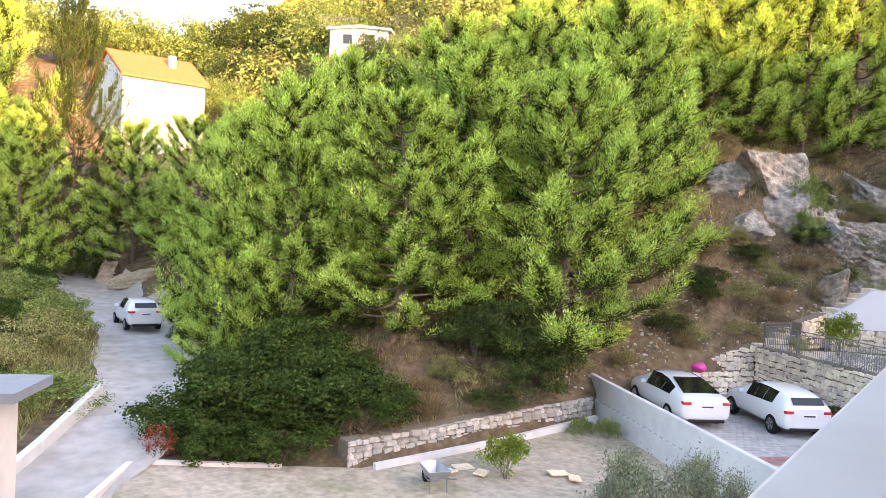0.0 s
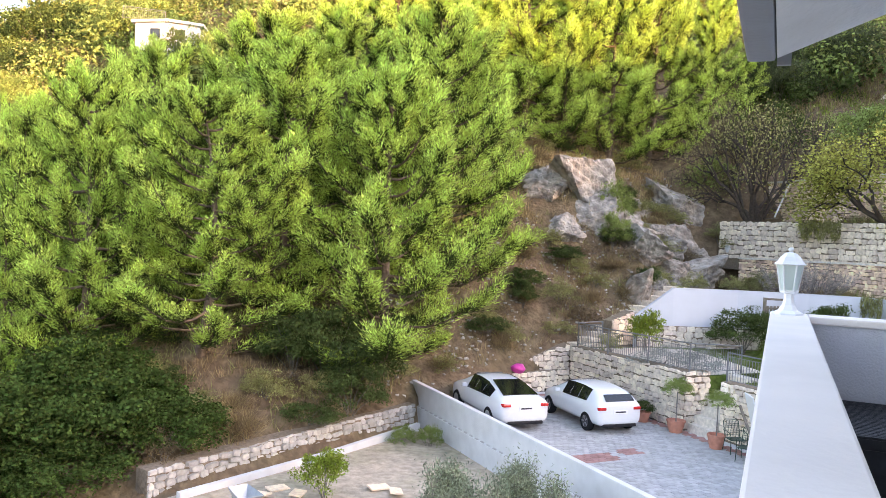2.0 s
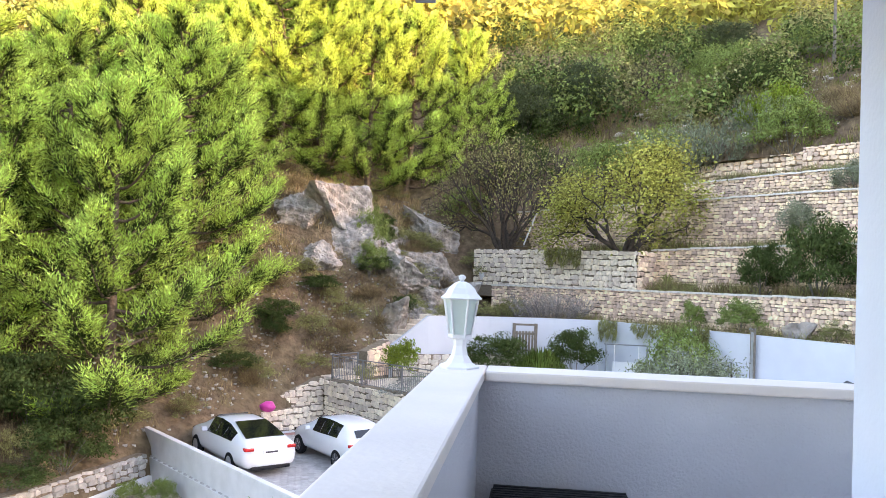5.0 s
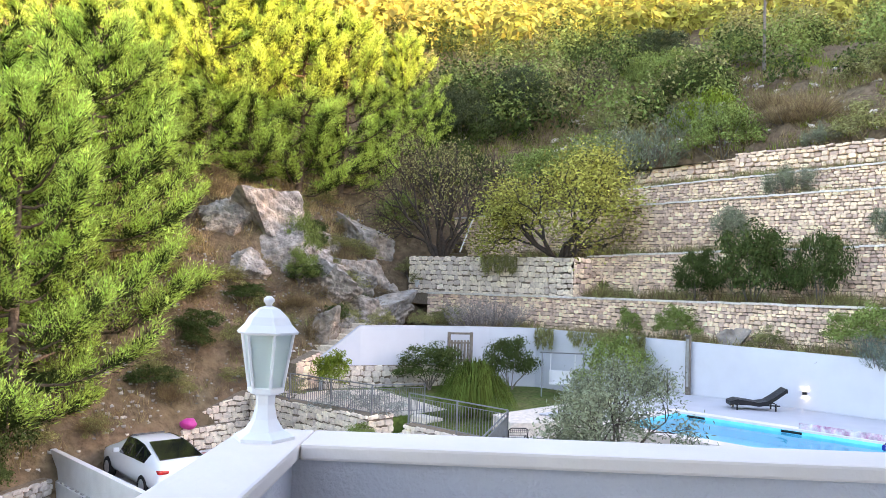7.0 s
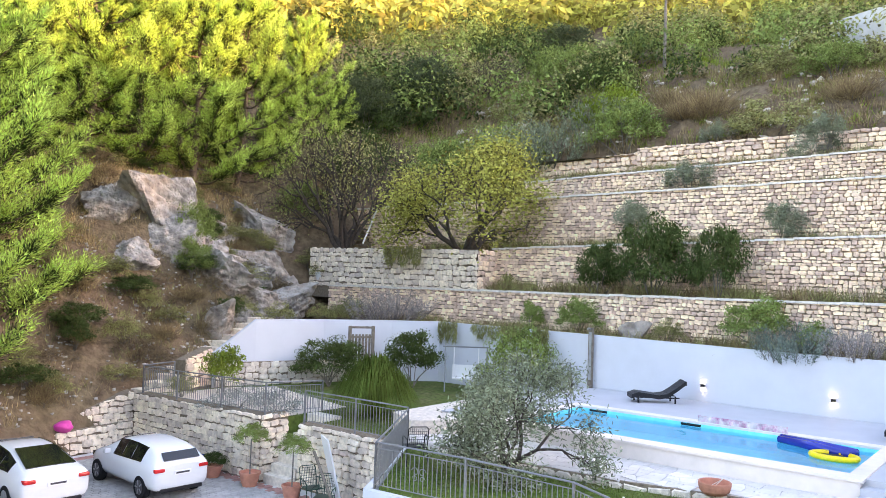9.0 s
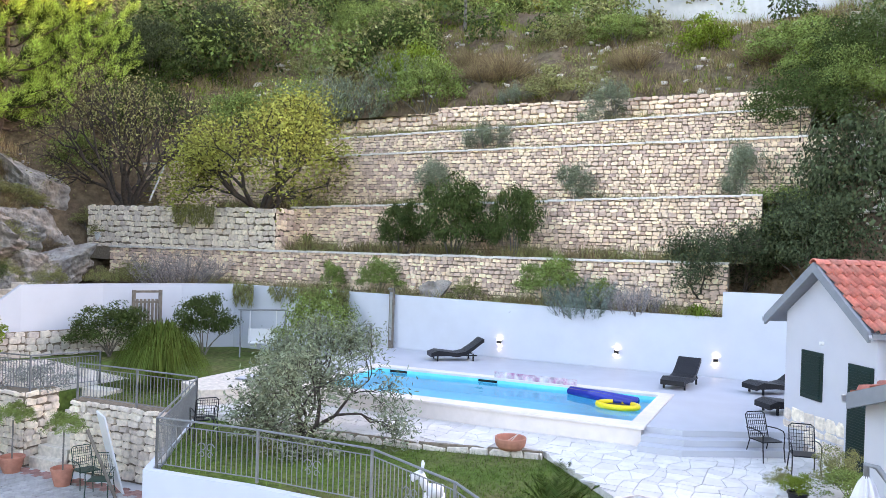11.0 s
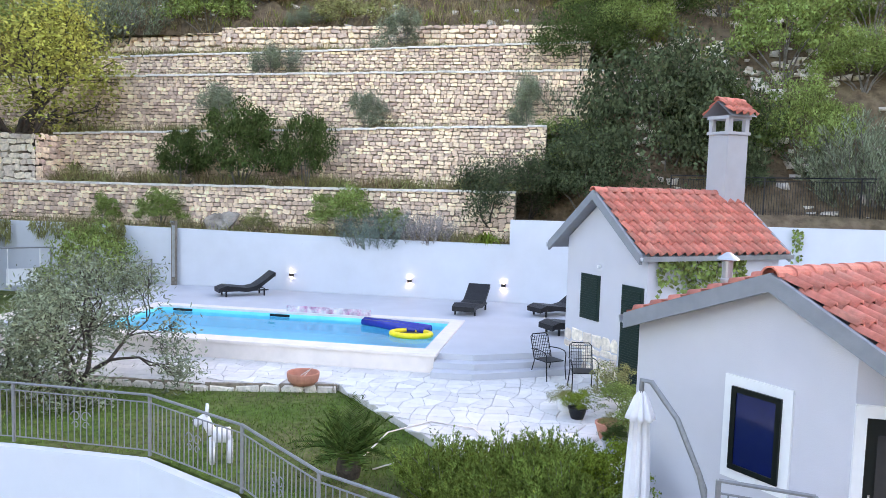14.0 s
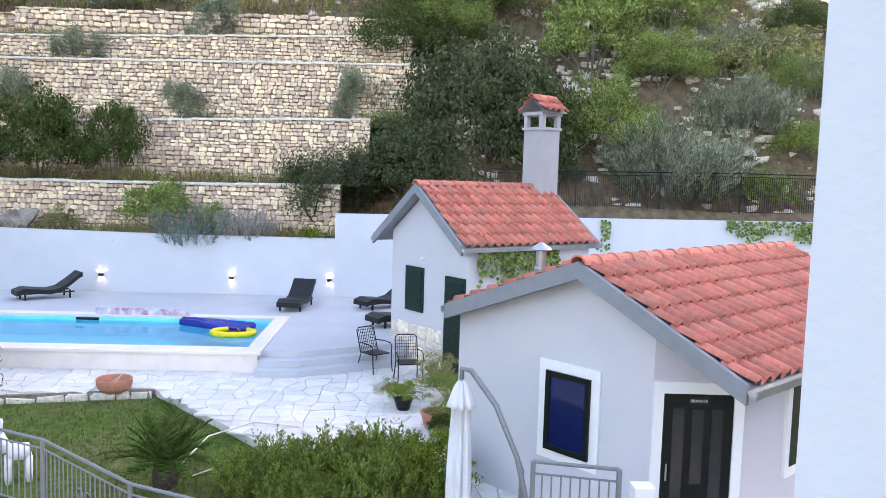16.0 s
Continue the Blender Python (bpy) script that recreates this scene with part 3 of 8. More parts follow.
def brush_form(seed, kind, stems=110, K=60, needle=(0.06, 0.1), width=(0.014, 0.022), height=(0.5, 1.2), spread=0.05):
    """A bush of radius 1 of upright shoots set all round with short narrow leaves."""
    rng = np.random.default_rng(seed)
    a, r = rng.uniform(0, 2 * math.pi, stems), np.sqrt(rng.random(stems)) * 0.85
    root = np.stack([np.cos(a) * r, np.sin(a) * r, rng.uniform(0.0, 0.5, stems) * (1.05 - r)], 1)
    way = unit(np.array([0, 0, 1.0]) + root * [0.75, 0.75, 0] + rng.normal(size=(stems, 3)) * 0.14)
    length = rng.uniform(*height, stems) * (1.1 - 0.35 * r)
    base, go, ln, wd, u = brush_needles(rng, root, way, length, K, 0.12, spread, needle, width)
    V, F = blade_mesh(base, go, ln, wd, rng)
    limbs = [([tuple(p), tuple(p + w * l * 0.9)], [0.012, 0.004]) for p, w, l in list(zip(root, way, length))[::3]]
    return limb_mesh("stem", limbs, M_GREYBARK, 4), fast_mesh("crown", V, F, LEAF[kind])


def branching_form(seed, kind, stems=5, depth=4, per_tip=30, leaf=(0.05, 0.028), tilt=(22, 58), cluster=0.085, thick=0.035, bark=None, clear=0.3, up=0.25):
    """A many-stemmed tree of radius about 1 and height about 1.65: forking limbs with leaves round the last twigs."""
    rng = np.random.default_rng(seed)
    todo, limbs, tips = [], [], []
    for i in range(stems):
        az, t = i * 2 * math.pi / stems + rng.uniform(-0.4, 0.4), radians(rng.uniform(*tilt))
        todo.append((np.array([rng.normal() * 0.03, rng.normal() * 0.03, -0.04]), np.array([math.sin(t) * math.cos(az), math.sin(t) * math.sin(az), math.cos(t)]), clear * rng.uniform(1.0, 1.5), thick, 0))
    while todo:
        p, d, ln, rad, level = todo.pop()
        mid = p + d * ln * 0.5 + rng.normal(size=3) * ln * 0.07
        q = p + d * ln
        limbs.append(([tuple(p), tuple(mid), tuple(q)], [rad, rad * 0.85, rad * 0.68]))
        if level >= depth - 1:
            tips += [mid, q]
        if level == depth:
            continue
        for _ in range(rng.integers(2, 4)):
            nd = unit(d + rng.normal(size=3) * 0.46 + np.array([0, 0, up * (0.6 if level else 1.0)]))
            todo.append((q, nd, ln * rng.uniform(0.62, 0.9), rad * 0.62, level + 1))
    tips = np.array(tips)
    k = rng.integers(len(tips), size=len(tips) // 2 * per_tip)
    c = tips[k] + rng.normal(size=(len(k), 3)) * cluster * [1, 1, 0.75]
    size = np.array([1.1 / np.percentile(np.hypot(c[:, 0], c[:, 1]), 95)] * 2 + [1.65 / c[:, 2].max()])
    c, even = c * size, size.mean()
    limbs = [([tuple(np.array(p) * size) for p in pts], [r * even for r in radii]) for pts, radii in limbs]
    V, F = leaf_mesh(c, unit(rand_dirs(rng, len(c)) + np.array([0, 0, 0.5])), rng.uniform(0.6, 1.4, len(c)) * leaf[0], rng.uniform(0.6, 1.4, len(c)) * leaf[1], rng)
    return limb_mesh("trunk", limbs, bark or M_GREYBARK, 5), fast_mesh("crown", V, F, LEAF[kind])


def crown_points(rng, n, lumps):
    """Points on the upper shells of many small clumps that fill a unit half-ball, and their outward ways."""
    lumps = int(lumps * 2.2)
    d = rand_dirs(rng, lumps)
    d[:, 2] = np.abs(d[:, 2]) * 1.1 - 0.25
    c = d * rng.uniform(0.35, 0.88, (lumps, 1))
    r = rng.uniform(0.11, 0.27, lumps)
    k = rng.integers(lumps, size=n)
    w = rand_dirs(rng, n)
    w[:, 2] = w[:, 2] * 0.75 + 0.3
    w = unit(w)
    p = c[k] + w * (r[k] * rng.uniform(0.5, 1.1, n))[:, None] * [1, 1, 0.85]
    return p, unit(w + rand_dirs(rng, n) * 0.7), c


def broad_form(seed, kind, n=2600, lumps=26, leaf=(0.10, 0.055), trunk=0.35, spiky=0.0, bark=None, twigs=10, sparse=None, stem=1.0):
    """A shrub or tree crown of radius 1 about (0, 0, trunk + 0.6), standing on the ground."""
    rng = np.random.default_rng(seed)
    p, w, c = crown_points(rng, n, lumps)
    p, c = p * [1.28, 1.28, 1.12], c * [1.28, 1.28, 1.12]
    lift = np.array([0, 0, trunk + 0.45])
    if spiky:
        q = c[rng.integers(len(c), size=n)] * rng.uniform(0.2, 1.0, (n, 1)) + rng.normal(size=(n, 3)) * 0.14
        way = unit(q * 1.2 + np.array([0, 0, spiky]) + rng.normal(size=(n, 3)) * 0.28)
        V, F = blade_mesh(q + lift, way, rng.uniform(0.7, 1.4, n) * leaf[0], np.full(n, leaf[1]), rng)
    else:
        V, F = leaf_mesh(p + lift, w, rng.uniform(0.7, 1.3, n) * leaf[0], rng.uniform(0.7, 1.3, n) * leaf[1], rng)
    V[:, 2] = np.maximum(V[:, 2], 0.01)
    limbs = []
    for i in range(twigs):
        e = c[i % len(c)] + lift
        m = np.array([e[0] * 0.35, e[1] * 0.35, max(trunk * 0.8, e[2] * 0.45)])
        limbs.append(([(rng.normal() * 0.03, rng.normal() * 0.03, -0.05), tuple(m), tuple(e)], [0.022 * stem, 0.013 * stem, 0.004]))
        if sparse:
            for _ in range(sparse):
                e2 = e + rand_dirs(rng, 1)[0] * rng.uniform(0.2, 0.5) + np.array([0, 0, 0.1])
                limbs.append(([tuple(e * 0.75 + m * 0.25), tuple((e + e2) / 2 + rand_dirs(rng, 1)[0] * 0.04), tuple(e2)], [0.007, 0.005, 0.002]))
    return limb_mesh("trunk", limbs, bark or M_GREYBARK, 5), fast_mesh("crown", V, F, LEAF[kind])


def plant(name, forms, x, y, z, s, label, category, group="", rot=0.0, sz=None, lean=0.0):
    root = empty(name, pose(x, y, z, lean, 0, rot) @ Matrix.Diagonal((s, s, sz or s, 1)), label, category, group)
    for me in forms:
        ob = new(me.name.split(".")[0], me)
        ob.parent = root
    return root


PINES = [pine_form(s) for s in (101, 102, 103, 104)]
CONIFER = pine_form(115, "cypress", 80, 8, 85, 0.02)
F_DARK = [broad_form(s, "broad_dark", 7000, 34, (0.068, 0.036), 0.25) for s in (131, 132)]
F_BROAD = [broad_form(s, "broad", 6500, 32, (0.068, 0.036), 0.3) for s in (141, 142)]
F_LIME = broad_form(145, "lime", 4200, 28, (0.08, 0.045), 0.3)
F_OAK = broad_form(133, "broad_dark", 15000, 70, (0.042, 0.026), 0.25, twigs=12)
F_BIGOLIVE = brush_form(153, "olive", 260, 60, (0.07, 0.12), (0.014, 0.024), (0.5, 1.2), 0.07)
F_BIGBROAD = broad_form(143, "broad", 13000, 60, (0.045, 0.027), 0.2)
F_OLIVE = [branching_form(s, "olive", 5, 4, 34, (0.07, 0.02), (10, 55), 0.10, 0.022) for s in (151, 152)]
F_YELLOW = branching_form(161, "yellow", 8, 4, 34, (0.04, 0.024), (12, 74), 0.13, 0.03, M_DARKBARK, up=0.12)
F_BARE = branching_form(162, "scrub", 8, 5, 6, (0.032, 0.018), (8, 60), 0.08, 0.032, M_DARKBARK, up=0.10)
F_HOLM = broad_form(134, "holm", 20000, 75, (0.048, 0.026), 0.15, twigs=12)
F_WISPY = branching_form(135, "holm", 6, 4, 40, (0.062, 0.016), (15, 55), 0.10, 0.025, M_DARKBARK)
F_HOLM_B = broad_form(144, "broad", 13000, 50, (0.046, 0.024), 0.1, twigs=12)
F_SAGE = brush_form(155, "olive", 200, 50, (0.06, 0.1), (0.014, 0.022), (0.5, 1.2), 0.06)
F_SCRUB = [broad_form(s, "scrub", 4500, 26, (0.075, 0.03), 0.1) for s in (171, 172)]
F_LAWNOLIVE = branching_form(154, "olive", 5, 5, 22, (0.062, 0.018), (10, 66), 0.11, 0.03, M_DARKBARK, clear=0.3, up=0.1)
F_DRY = [broad_form(s, "dry", 3000, 22, (0.30, 0.014), 0.0, spiky=0.8, twigs=3) for s in (181,)]
F_SILVER = broad_form(185, "silver", 3200, 30, (0.08, 0.026), 0.0, twigs=3)
F_LAV = brush_form(186, "lavender", 170, 45, (0.07, 0.13), (0.014, 0.022), (0.6, 1.3), 0.05)
F_GREYB = brush_form(187, "greybush", 170, 40, (0.06, 0.12), (0.012, 0.02), (0.6, 1.3), 0.06)
F_ROSE = brush_form(188, "rosemary", 260, 80, (0.06, 0.11), (0.022, 0.036), (0.45, 1.1), 0.05)
F_IVY = broad_form(189, "ivy", 9000, 50, (0.06, 0.048), 0.0, twigs=4)
F_BROWN = broad_form(191, "brown", 3500, 24, (0.075, 0.022), 0.0, twigs=10, sparse=4)
F_RED = broad_form(190, "red", 700, 12, (0.13, 0.045), 0.2, twigs=6)


# ---- stone walls: every stone its own form, with dark recessed joints ----
def stone_cells(length, h0, h1, size, rng):
    """Courses of uneven stones as (along, width, up, height)."""
    cells, w = [], 0.0
    top = max(h0, h1)
    while w < top - 0.03:
        h = size * rng.uniform(0.42, 0.74)
        if top - (w + h) < size * 0.25:
            h = top - w
        u = -rng.uniform(0, size * 0.5)
        while u < length:
            wd = size * rng.uniform(0.5, 1.35)
            a, b = max(u, 0), min(u + wd, length)
            lim = h0 + (h1 - h0) * (a + b) / 2 / length
            if b - a > 0.06 and w < lim - 0.04:
                cells.append((a, b - a, w + rng.uniform(-0.03, 0.03) * size * 2, min(h * rng.uniform(0.85, 1.2), lim - w)))
            u += wd
        w += h
    return cells


def stone_form(rng, gap=0.0):
    """One stone of unit size: outline corners, front ring and its faces."""
    c = []
    for sx, sy in ((-1, -1), (1, -1), (1, 1), (-1, 1)):
        j = rng.uniform(0.0, 0.16, 2)
        if rng.random() < 0.5:
            a, b = (sx * 0.5, sy * (0.5 - rng.uniform(0.15, 0.35))), (sx * (0.5 - rng.uniform(0.08, 0.3)), sy * 0.5)
            c += [b, a] if (sx, sy) in ((1, -1), (-1, 1)) else [a, b]
        else:
            c.append((sx * (0.5 - j[0] * 0.4), sy * (0.5 - j[1])))
    n = len(c)
    v = [(x * 0.98, 0.0, y * 0.96) for x, y in c]
    k = rng.uniform(0.8, 0.9)
    v += [(x * k + rng.uniform(-0.02, 0.02), -rng.uniform(0.8, 1.0), y * (k - 0.04)) for x, y in c]
    f = [tuple(range(n, 2 * n))] + [(i, (i + 1) % n, n + (i + 1) % n, n + i) for i in range(n)]
    return v, f


STONE_RNG = np.random.default_rng(7)
STONE_FORMS = [stone_form(STONE_RNG) for _ in range(40)]
STONE_MESHES = {}


def stone_mesh(i, material):
    if (i, material.name) not in STONE_MESHES:
        me = bpy.data.meshes.new("stone")
        v, f = STONE_FORMS[i]
        me.from_pydata(v, [], f)
        me.materials.append(material)
        STONE_MESHES[i, material.name] = me
    return STONE_MESHES[i, material.name]


def stone_wall(name, a, b, z0, z1a, z1b, size, material, label, seed, thick=0.5, parts=False, cope=True, z0b=None, deep=0.07):
    """A wall from plan point a to b, its face to the right of that way; z1a, z1b: its height at both ends."""
    rng = np.random.default_rng(seed)
    a, b = Vector((*a, 0)), Vector((*b, 0))
    way = (b - a).normalized()
    length = (b - a).length
    out = Vector((way.y, -way.x, 0))
    z0b = z0 if z0b is None else z0b
    core = wall_run(name, [(a.x, a.y, min(z0, z0b) - 0.6, z1a), (b.x, b.y, min(z0, z0b) - 0.6, z1b)], thick, M_JOINT, side=1)
    tagged(core, label, "wall", kind="structure")
    rot = Matrix(((way.x, -out.x, 0, 0), (way.y, -out.y, 0, 0), (0, 0, 1, 0), (0, 0, 0, 1)))
    V, F = [], []
    zb = min(z0, z0b)
    for u, wd, w, h in stone_cells(length, z1a - zb, z1b - zb, size, rng):
        d = deep * rng.uniform(0.6, 1.5)
        c = a + way * (u + wd / 2) + Vector((0, 0, zb + w + h / 2))
        i = int(rng.integers(len(STONE_FORMS)))
        tilt = rng.uniform(-9, 9)
        m = Matrix.Translation(c) @ rot @ pose(0, 0, 0, 0, tilt, 0) @ Matrix.Diagonal((wd * 1.0, d, h * 1.02, 1))
        if parts:
            piece("stone", stone_mesh(i, material), core, m)
        else:
            v, f = STONE_FORMS[i]
            o = len(V)
            V += [m @ Vector(p) for p in v]
            F += [tuple(o + k for k in q) for q in f]
    if not parts:
        tagged(mesh_ob("stones", V, F, material, core), "dry-laid stones of the terrace wall", kind="stuff")
    if cope:
        bm = bmesh.new()
        n = max(2, int(length / 0.7))
        for k in range(n):
            p, q = a + way * length * k / n, a + way * length * (k + 1) / n
            zt = z1a + (z1b - z1a) * (k + 0.5) / n + rng.uniform(-0.012, 0.02)
            m = Matrix.Translation((p + q) / 2 + Vector((0, 0, zt))) @ rot
            add_box(bm, -length / n / 2 * 0.985, length / n / 2 * 0.985, -0.14, min(thick, 0.3), -0.05, 0.03, m)
        part("cope", bm, M_COPE, core, "mortar cope along the wall top")
    return core


TL = "dry stone terrace wall of pale beige limestone"
stone_wall("wall_terrace_1", (33.0, 33.5), (33.0, 5.4), 4.2, 5.75, 6.0, 0.25, M_STONE, TL, 1)
stone_wall("wall_terrace_2", (35.0, 24.5), (35.0, 4.5), 5.9, 7.8, 8.45, 0.25, M_STONE, TL, 2)
stone_wall("wall_terrace_3", (37.5, 36), (37.5, 2.0), 7.9, 10.2, 10.85, 0.25, M_STONE, TL, 3)
stone_wall("wall_terrace_4", (40.0, 26), (40.0, 3.0), 10.3, 11.6, 12.35, 0.25, M_STONE, TL, 4)
stone_wall("wall_terrace_5", (42.0, 20.5), (42.0, 2.0), 12.1, 13.35, 13.5, 0.38, M_STONE, TL, 5, cope=False, deep=0.12)
stone_wall("wall_terrace_6", (42.6, 27), (42.3, 20.3), 12.0, 12.9, 13.2, 0.4, M_STONE, TL, 6, cope=False, deep=0.14)
BL = "stacked whitish limestone block wall beside the stair"
stone_wall("wall_block", (33.5, 35.6), (33.5, 24.3), 5.7, 7.75, 7.7, 0.44, M_STONE_P, BL, 8, parts=True, cope=False)
stone_wall("wall_block_end", (33.5, 24.3), (35.0, 24.3), 5.7, 7.7, 7.7, 0.4, M_STONE, BL, 9, cope=False)
SOIL = "bare terrace soil with dry leaves and weeds"
for k, (x0, x1, y0, y1, za, zb) in enumerate(((31.4, 33.05, 5.4, 34.5, 4.15, 4.2), (33.1, 35.1, 5.0, 24.3, 6.0, 5.85), (33.6, 37.6, 24.35, 36, 7.66, 7.66), (35.1, 37.6, 2.0, 24.4, 8.2, 7.75), (37.6, 40.1, 2.0, 36, 10.7, 10.15), (40.1, 42.1, 2.0, 27, 12.2, 11.6), (42.1, 46, 2.0, 27, 13.3, 13.0))):
    bm = bmesh.new()
    n = 40
    vs = [[bm.verts.new((x0 + (x1 - x0) * j / 4, y0 + (y1 - y0) * i / n, za + (zb - za) * i / n + 0.05 * math.sin(3.1 * i + 2 * j) * (0 < j < 4))) for j in range(5)] for i in range(n + 1)]
    for i in range(n):
        for j in range(4):
            bm.faces.new((vs[i][j], vs[i][j + 1], vs[i + 1][j + 1], vs[i + 1][j]))
    tagged(part("terrace_soil", bm, M_SOIL), SOIL, "soil", kind="structure")

# parking court: stone retaining walls with the stair between them
PK = "pale irregular limestone retaining wall of the parking court"
stone_wall("wall_court_back", (12.05, 28.75), (19.6, 29.3), 0.0, 0.75, 0.85, 0.36, M_STONE_P, PK, 11, parts=True, cope=False)
stone_wall("wall_court_ramp", (15.2, 29.6), (19.7, 29.5), 0.5, 0.6, 1.9, 0.36, M_STONE_P, PK, 12, parts=True, cope=False)
stone_wall("wall_court_side", (19.6, 29.2), (19.6, 22.2), 0.0, 1.86, 2.0, 0.36, M_STONE_P, PK, 13, parts=True, cope=False)
stone_wall("wall_court_return", (19.6, 22.2), (20.6, 22.1), 0.0, 2.0, 2.0, 0.36, M_STONE_P, PK, 14, parts=True, cope=False)
stone_wall("wall_court_near", (20.0, 20.9), (20.05, 17.0), 0.0, 1.9, 1.9, 0.36, M_STONE_P, PK, 15, parts=True, cope=False)
for k in range(7):
    tagged(box("garden_step", 19.65 + 0.28 * k, 21.8, 20.95, 22.05, 0.0 if k else -0.1, 0.27 * (k + 1), M_WSTONE, bevel=0.02), "rough limestone step between the court and the garden", "step", group="garden steps", kind="structure")
stone_wall("wall_rubble", (2.3, 22.25), (11.8, 27.5), -0.75, 0.0, 0.15, 0.36, M_RUBBLE, "low grey rubble wall at the foot of the slope", 16, cope=False)
stone_wall("wall_blue_base", (22.9, 29.1), (24.45, 28.4), 1.8, 2.75, 2.75, 0.4, M_WSTONE, "whitish stone facing under the garden wall", 17, cope=False, thick=0.1)
stone_wall("wall_blue_base_b", (24.45, 28.4), (27.15, 27.45), 1.8, 2.75, 2.75, 0.4, M_WSTONE, "whitish stone facing under the garden wall", 18, cope=False, thick=0.1)
stone_wall("wall_blue_base_c", (27.15, 27.45), (29.6, 25.85), 1.8, 2.75, 2.7, 0.4, M_WSTONE, "whitish stone facing under the garden wall", 19, cope=False, thick=0.1)
stone_wall("wall_patio_edge", (20.25, 15.8), (20.4, 11.0), 1.7, 1.97, 1.97, 0.4, M_WSTONE, "low stone-clad edge between patio and lawn", 20, cope=False, thick=0.1)
stone_wall("wall_patio_edge_b", (20.4, 11.0), (21.05, 8.1), 1.7, 1.97, 1.97, 0.4, M_WSTONE, "low stone-clad edge between patio and lawn", 21, cope=False, thick=0.1)

# crazy paving of the patio: uneven flat flags with narrow joints
def inside(poly, x, y):
    c = False
    for (x0, y0), (x1, y1) in zip(poly, poly[1:] + poly[:1]):
        if (y0 > y) != (y1 > y) and x < (x1 - x0) * (y - y0) / (y1 - y0) + x0:
            c = not c
    return c


def flags(name, poly, z, size, material, label, seed, parent):
    rng = np.random.default_rng(seed)
    xs, ys = [p[0] for p in poly], [p[1] for p in poly]
    V, F = [], []
    nxx, nyy = int((max(xs) - min(xs)) / size) + 2, int((max(ys) - min(ys)) / size) + 2
    grid = {(i, j): (min(xs) + (i + rng.uniform(-0.36, 0.36)) * size, min(ys) + (j + rng.uniform(-0.36, 0.36)) * size) for i in range(nxx + 1) for j in range(nyy + 1)}
    for i in range(nxx):
        for j in range(nyy):
            q = [grid[i, j], grid[i + 1, j], grid[i + 1, j + 1], grid[i, j + 1]]
            cx, cy = sum(p[0] for p in q) / 4, sum(p[1] for p in q) / 4
            if not inside(poly, cx, cy):
                continue
            o, h = len(V), z + rng.uniform(0, 0.008)
            V += [(cx + (x - cx) * 0.97, cy + (y - cy) * 0.97, z - 0.02) for x, y in q] + [(cx + (x - cx) * 0.955, cy + (y - cy) * 0.955, h) for x, y in q]
            F += [(o + 4, o + 5, o + 6, o + 7)] + [(o + k, o + (k + 1) % 4, o + 4 + (k + 1) % 4, o + 4 + k) for k in range(4)]
    return tagged(mesh_ob(name, V, F, material, parent), label, kind="stuff")


M_FLAG = mat("patio_flag", (0.67, 0.635, 0.605), 0.75, vary=0.07, scale=4, bump=0.25, bump_scale=15, island=0.09, hue=0.008)
flags("flagstones", PATIO, 1.975, 0.34, M_FLAG, "irregular whitish flagstones", 31, patio)

# block paving of the court, laid in rows; a red patch near the middle
M_PAVER = mat("grey_paver", (0.43, 0.42, 0.41), 0.9, vary=0.12, scale=5, bump=0.3, bump_scale=30, island=0.12, stain=(0.34, 0.33, 0.31), stain_scale=0.6, stain_amount=0.5)
M_REDPAVER = mat("red_paver", (0.40, 0.22, 0.19), 0.9, vary=0.15, scale=5, bump=0.3, bump_scale=30, island=0.15)


def pavers(name, test, material, label, seed):
    rng = np.random.default_rng(seed)
    V, F = [], []
    for i in range(40):
        for j in range(110):
            x, y = 12.15 + (i + 0.5 * (j % 2)) * 0.24, 7.0 + j * 0.2
            if not test(x, y):
                continue
            o, h = len(V), rng.uniform(0, 0.006)
            for k, g in ((-0.03, 0.0), (h, 0.008)):
                V += [(x - 0.116 + g, y - 0.096 + g, k), (x + 0.116 - g, y - 0.096 + g, k), (x + 0.116 - g, y + 0.096 - g, k), (x - 0.116 + g, y + 0.096 - g, k)]
            F += [(o + 4, o + 5, o + 6, o + 7)] + [(o + k, o + (k + 1) % 4, o + 4 + (k + 1) % 4, o + 4 + k) for k in range(4)]
    return tagged(mesh_ob(name, V, F, material, parking), label, kind="stuff")


def court(x, y):
    return x < 19.5 and y < 28.7 - 0.0 and not (y < 16.9 and x > 16.2 + max(0, (y - 14.5)) * 1.7) and (y > 7.5)


def red_patch(x, y):
    return (13.6 < x < 15.2 and 19.6 < y < 20.6) or (19.15 < x) or (28.3 < y) or (15.6 < x < 16.3 and 20.0 < y < 20.8)


pavers("pavers", lambda x, y: court(x, y) and not red_patch(x, y), M_PAVER, "grey interlocking paving blocks", 41)
pavers("red_pavers", lambda x, y: court(x, y) and red_patch(x, y), M_REDPAVER, "reddish paving blocks in a patch and border", 42)


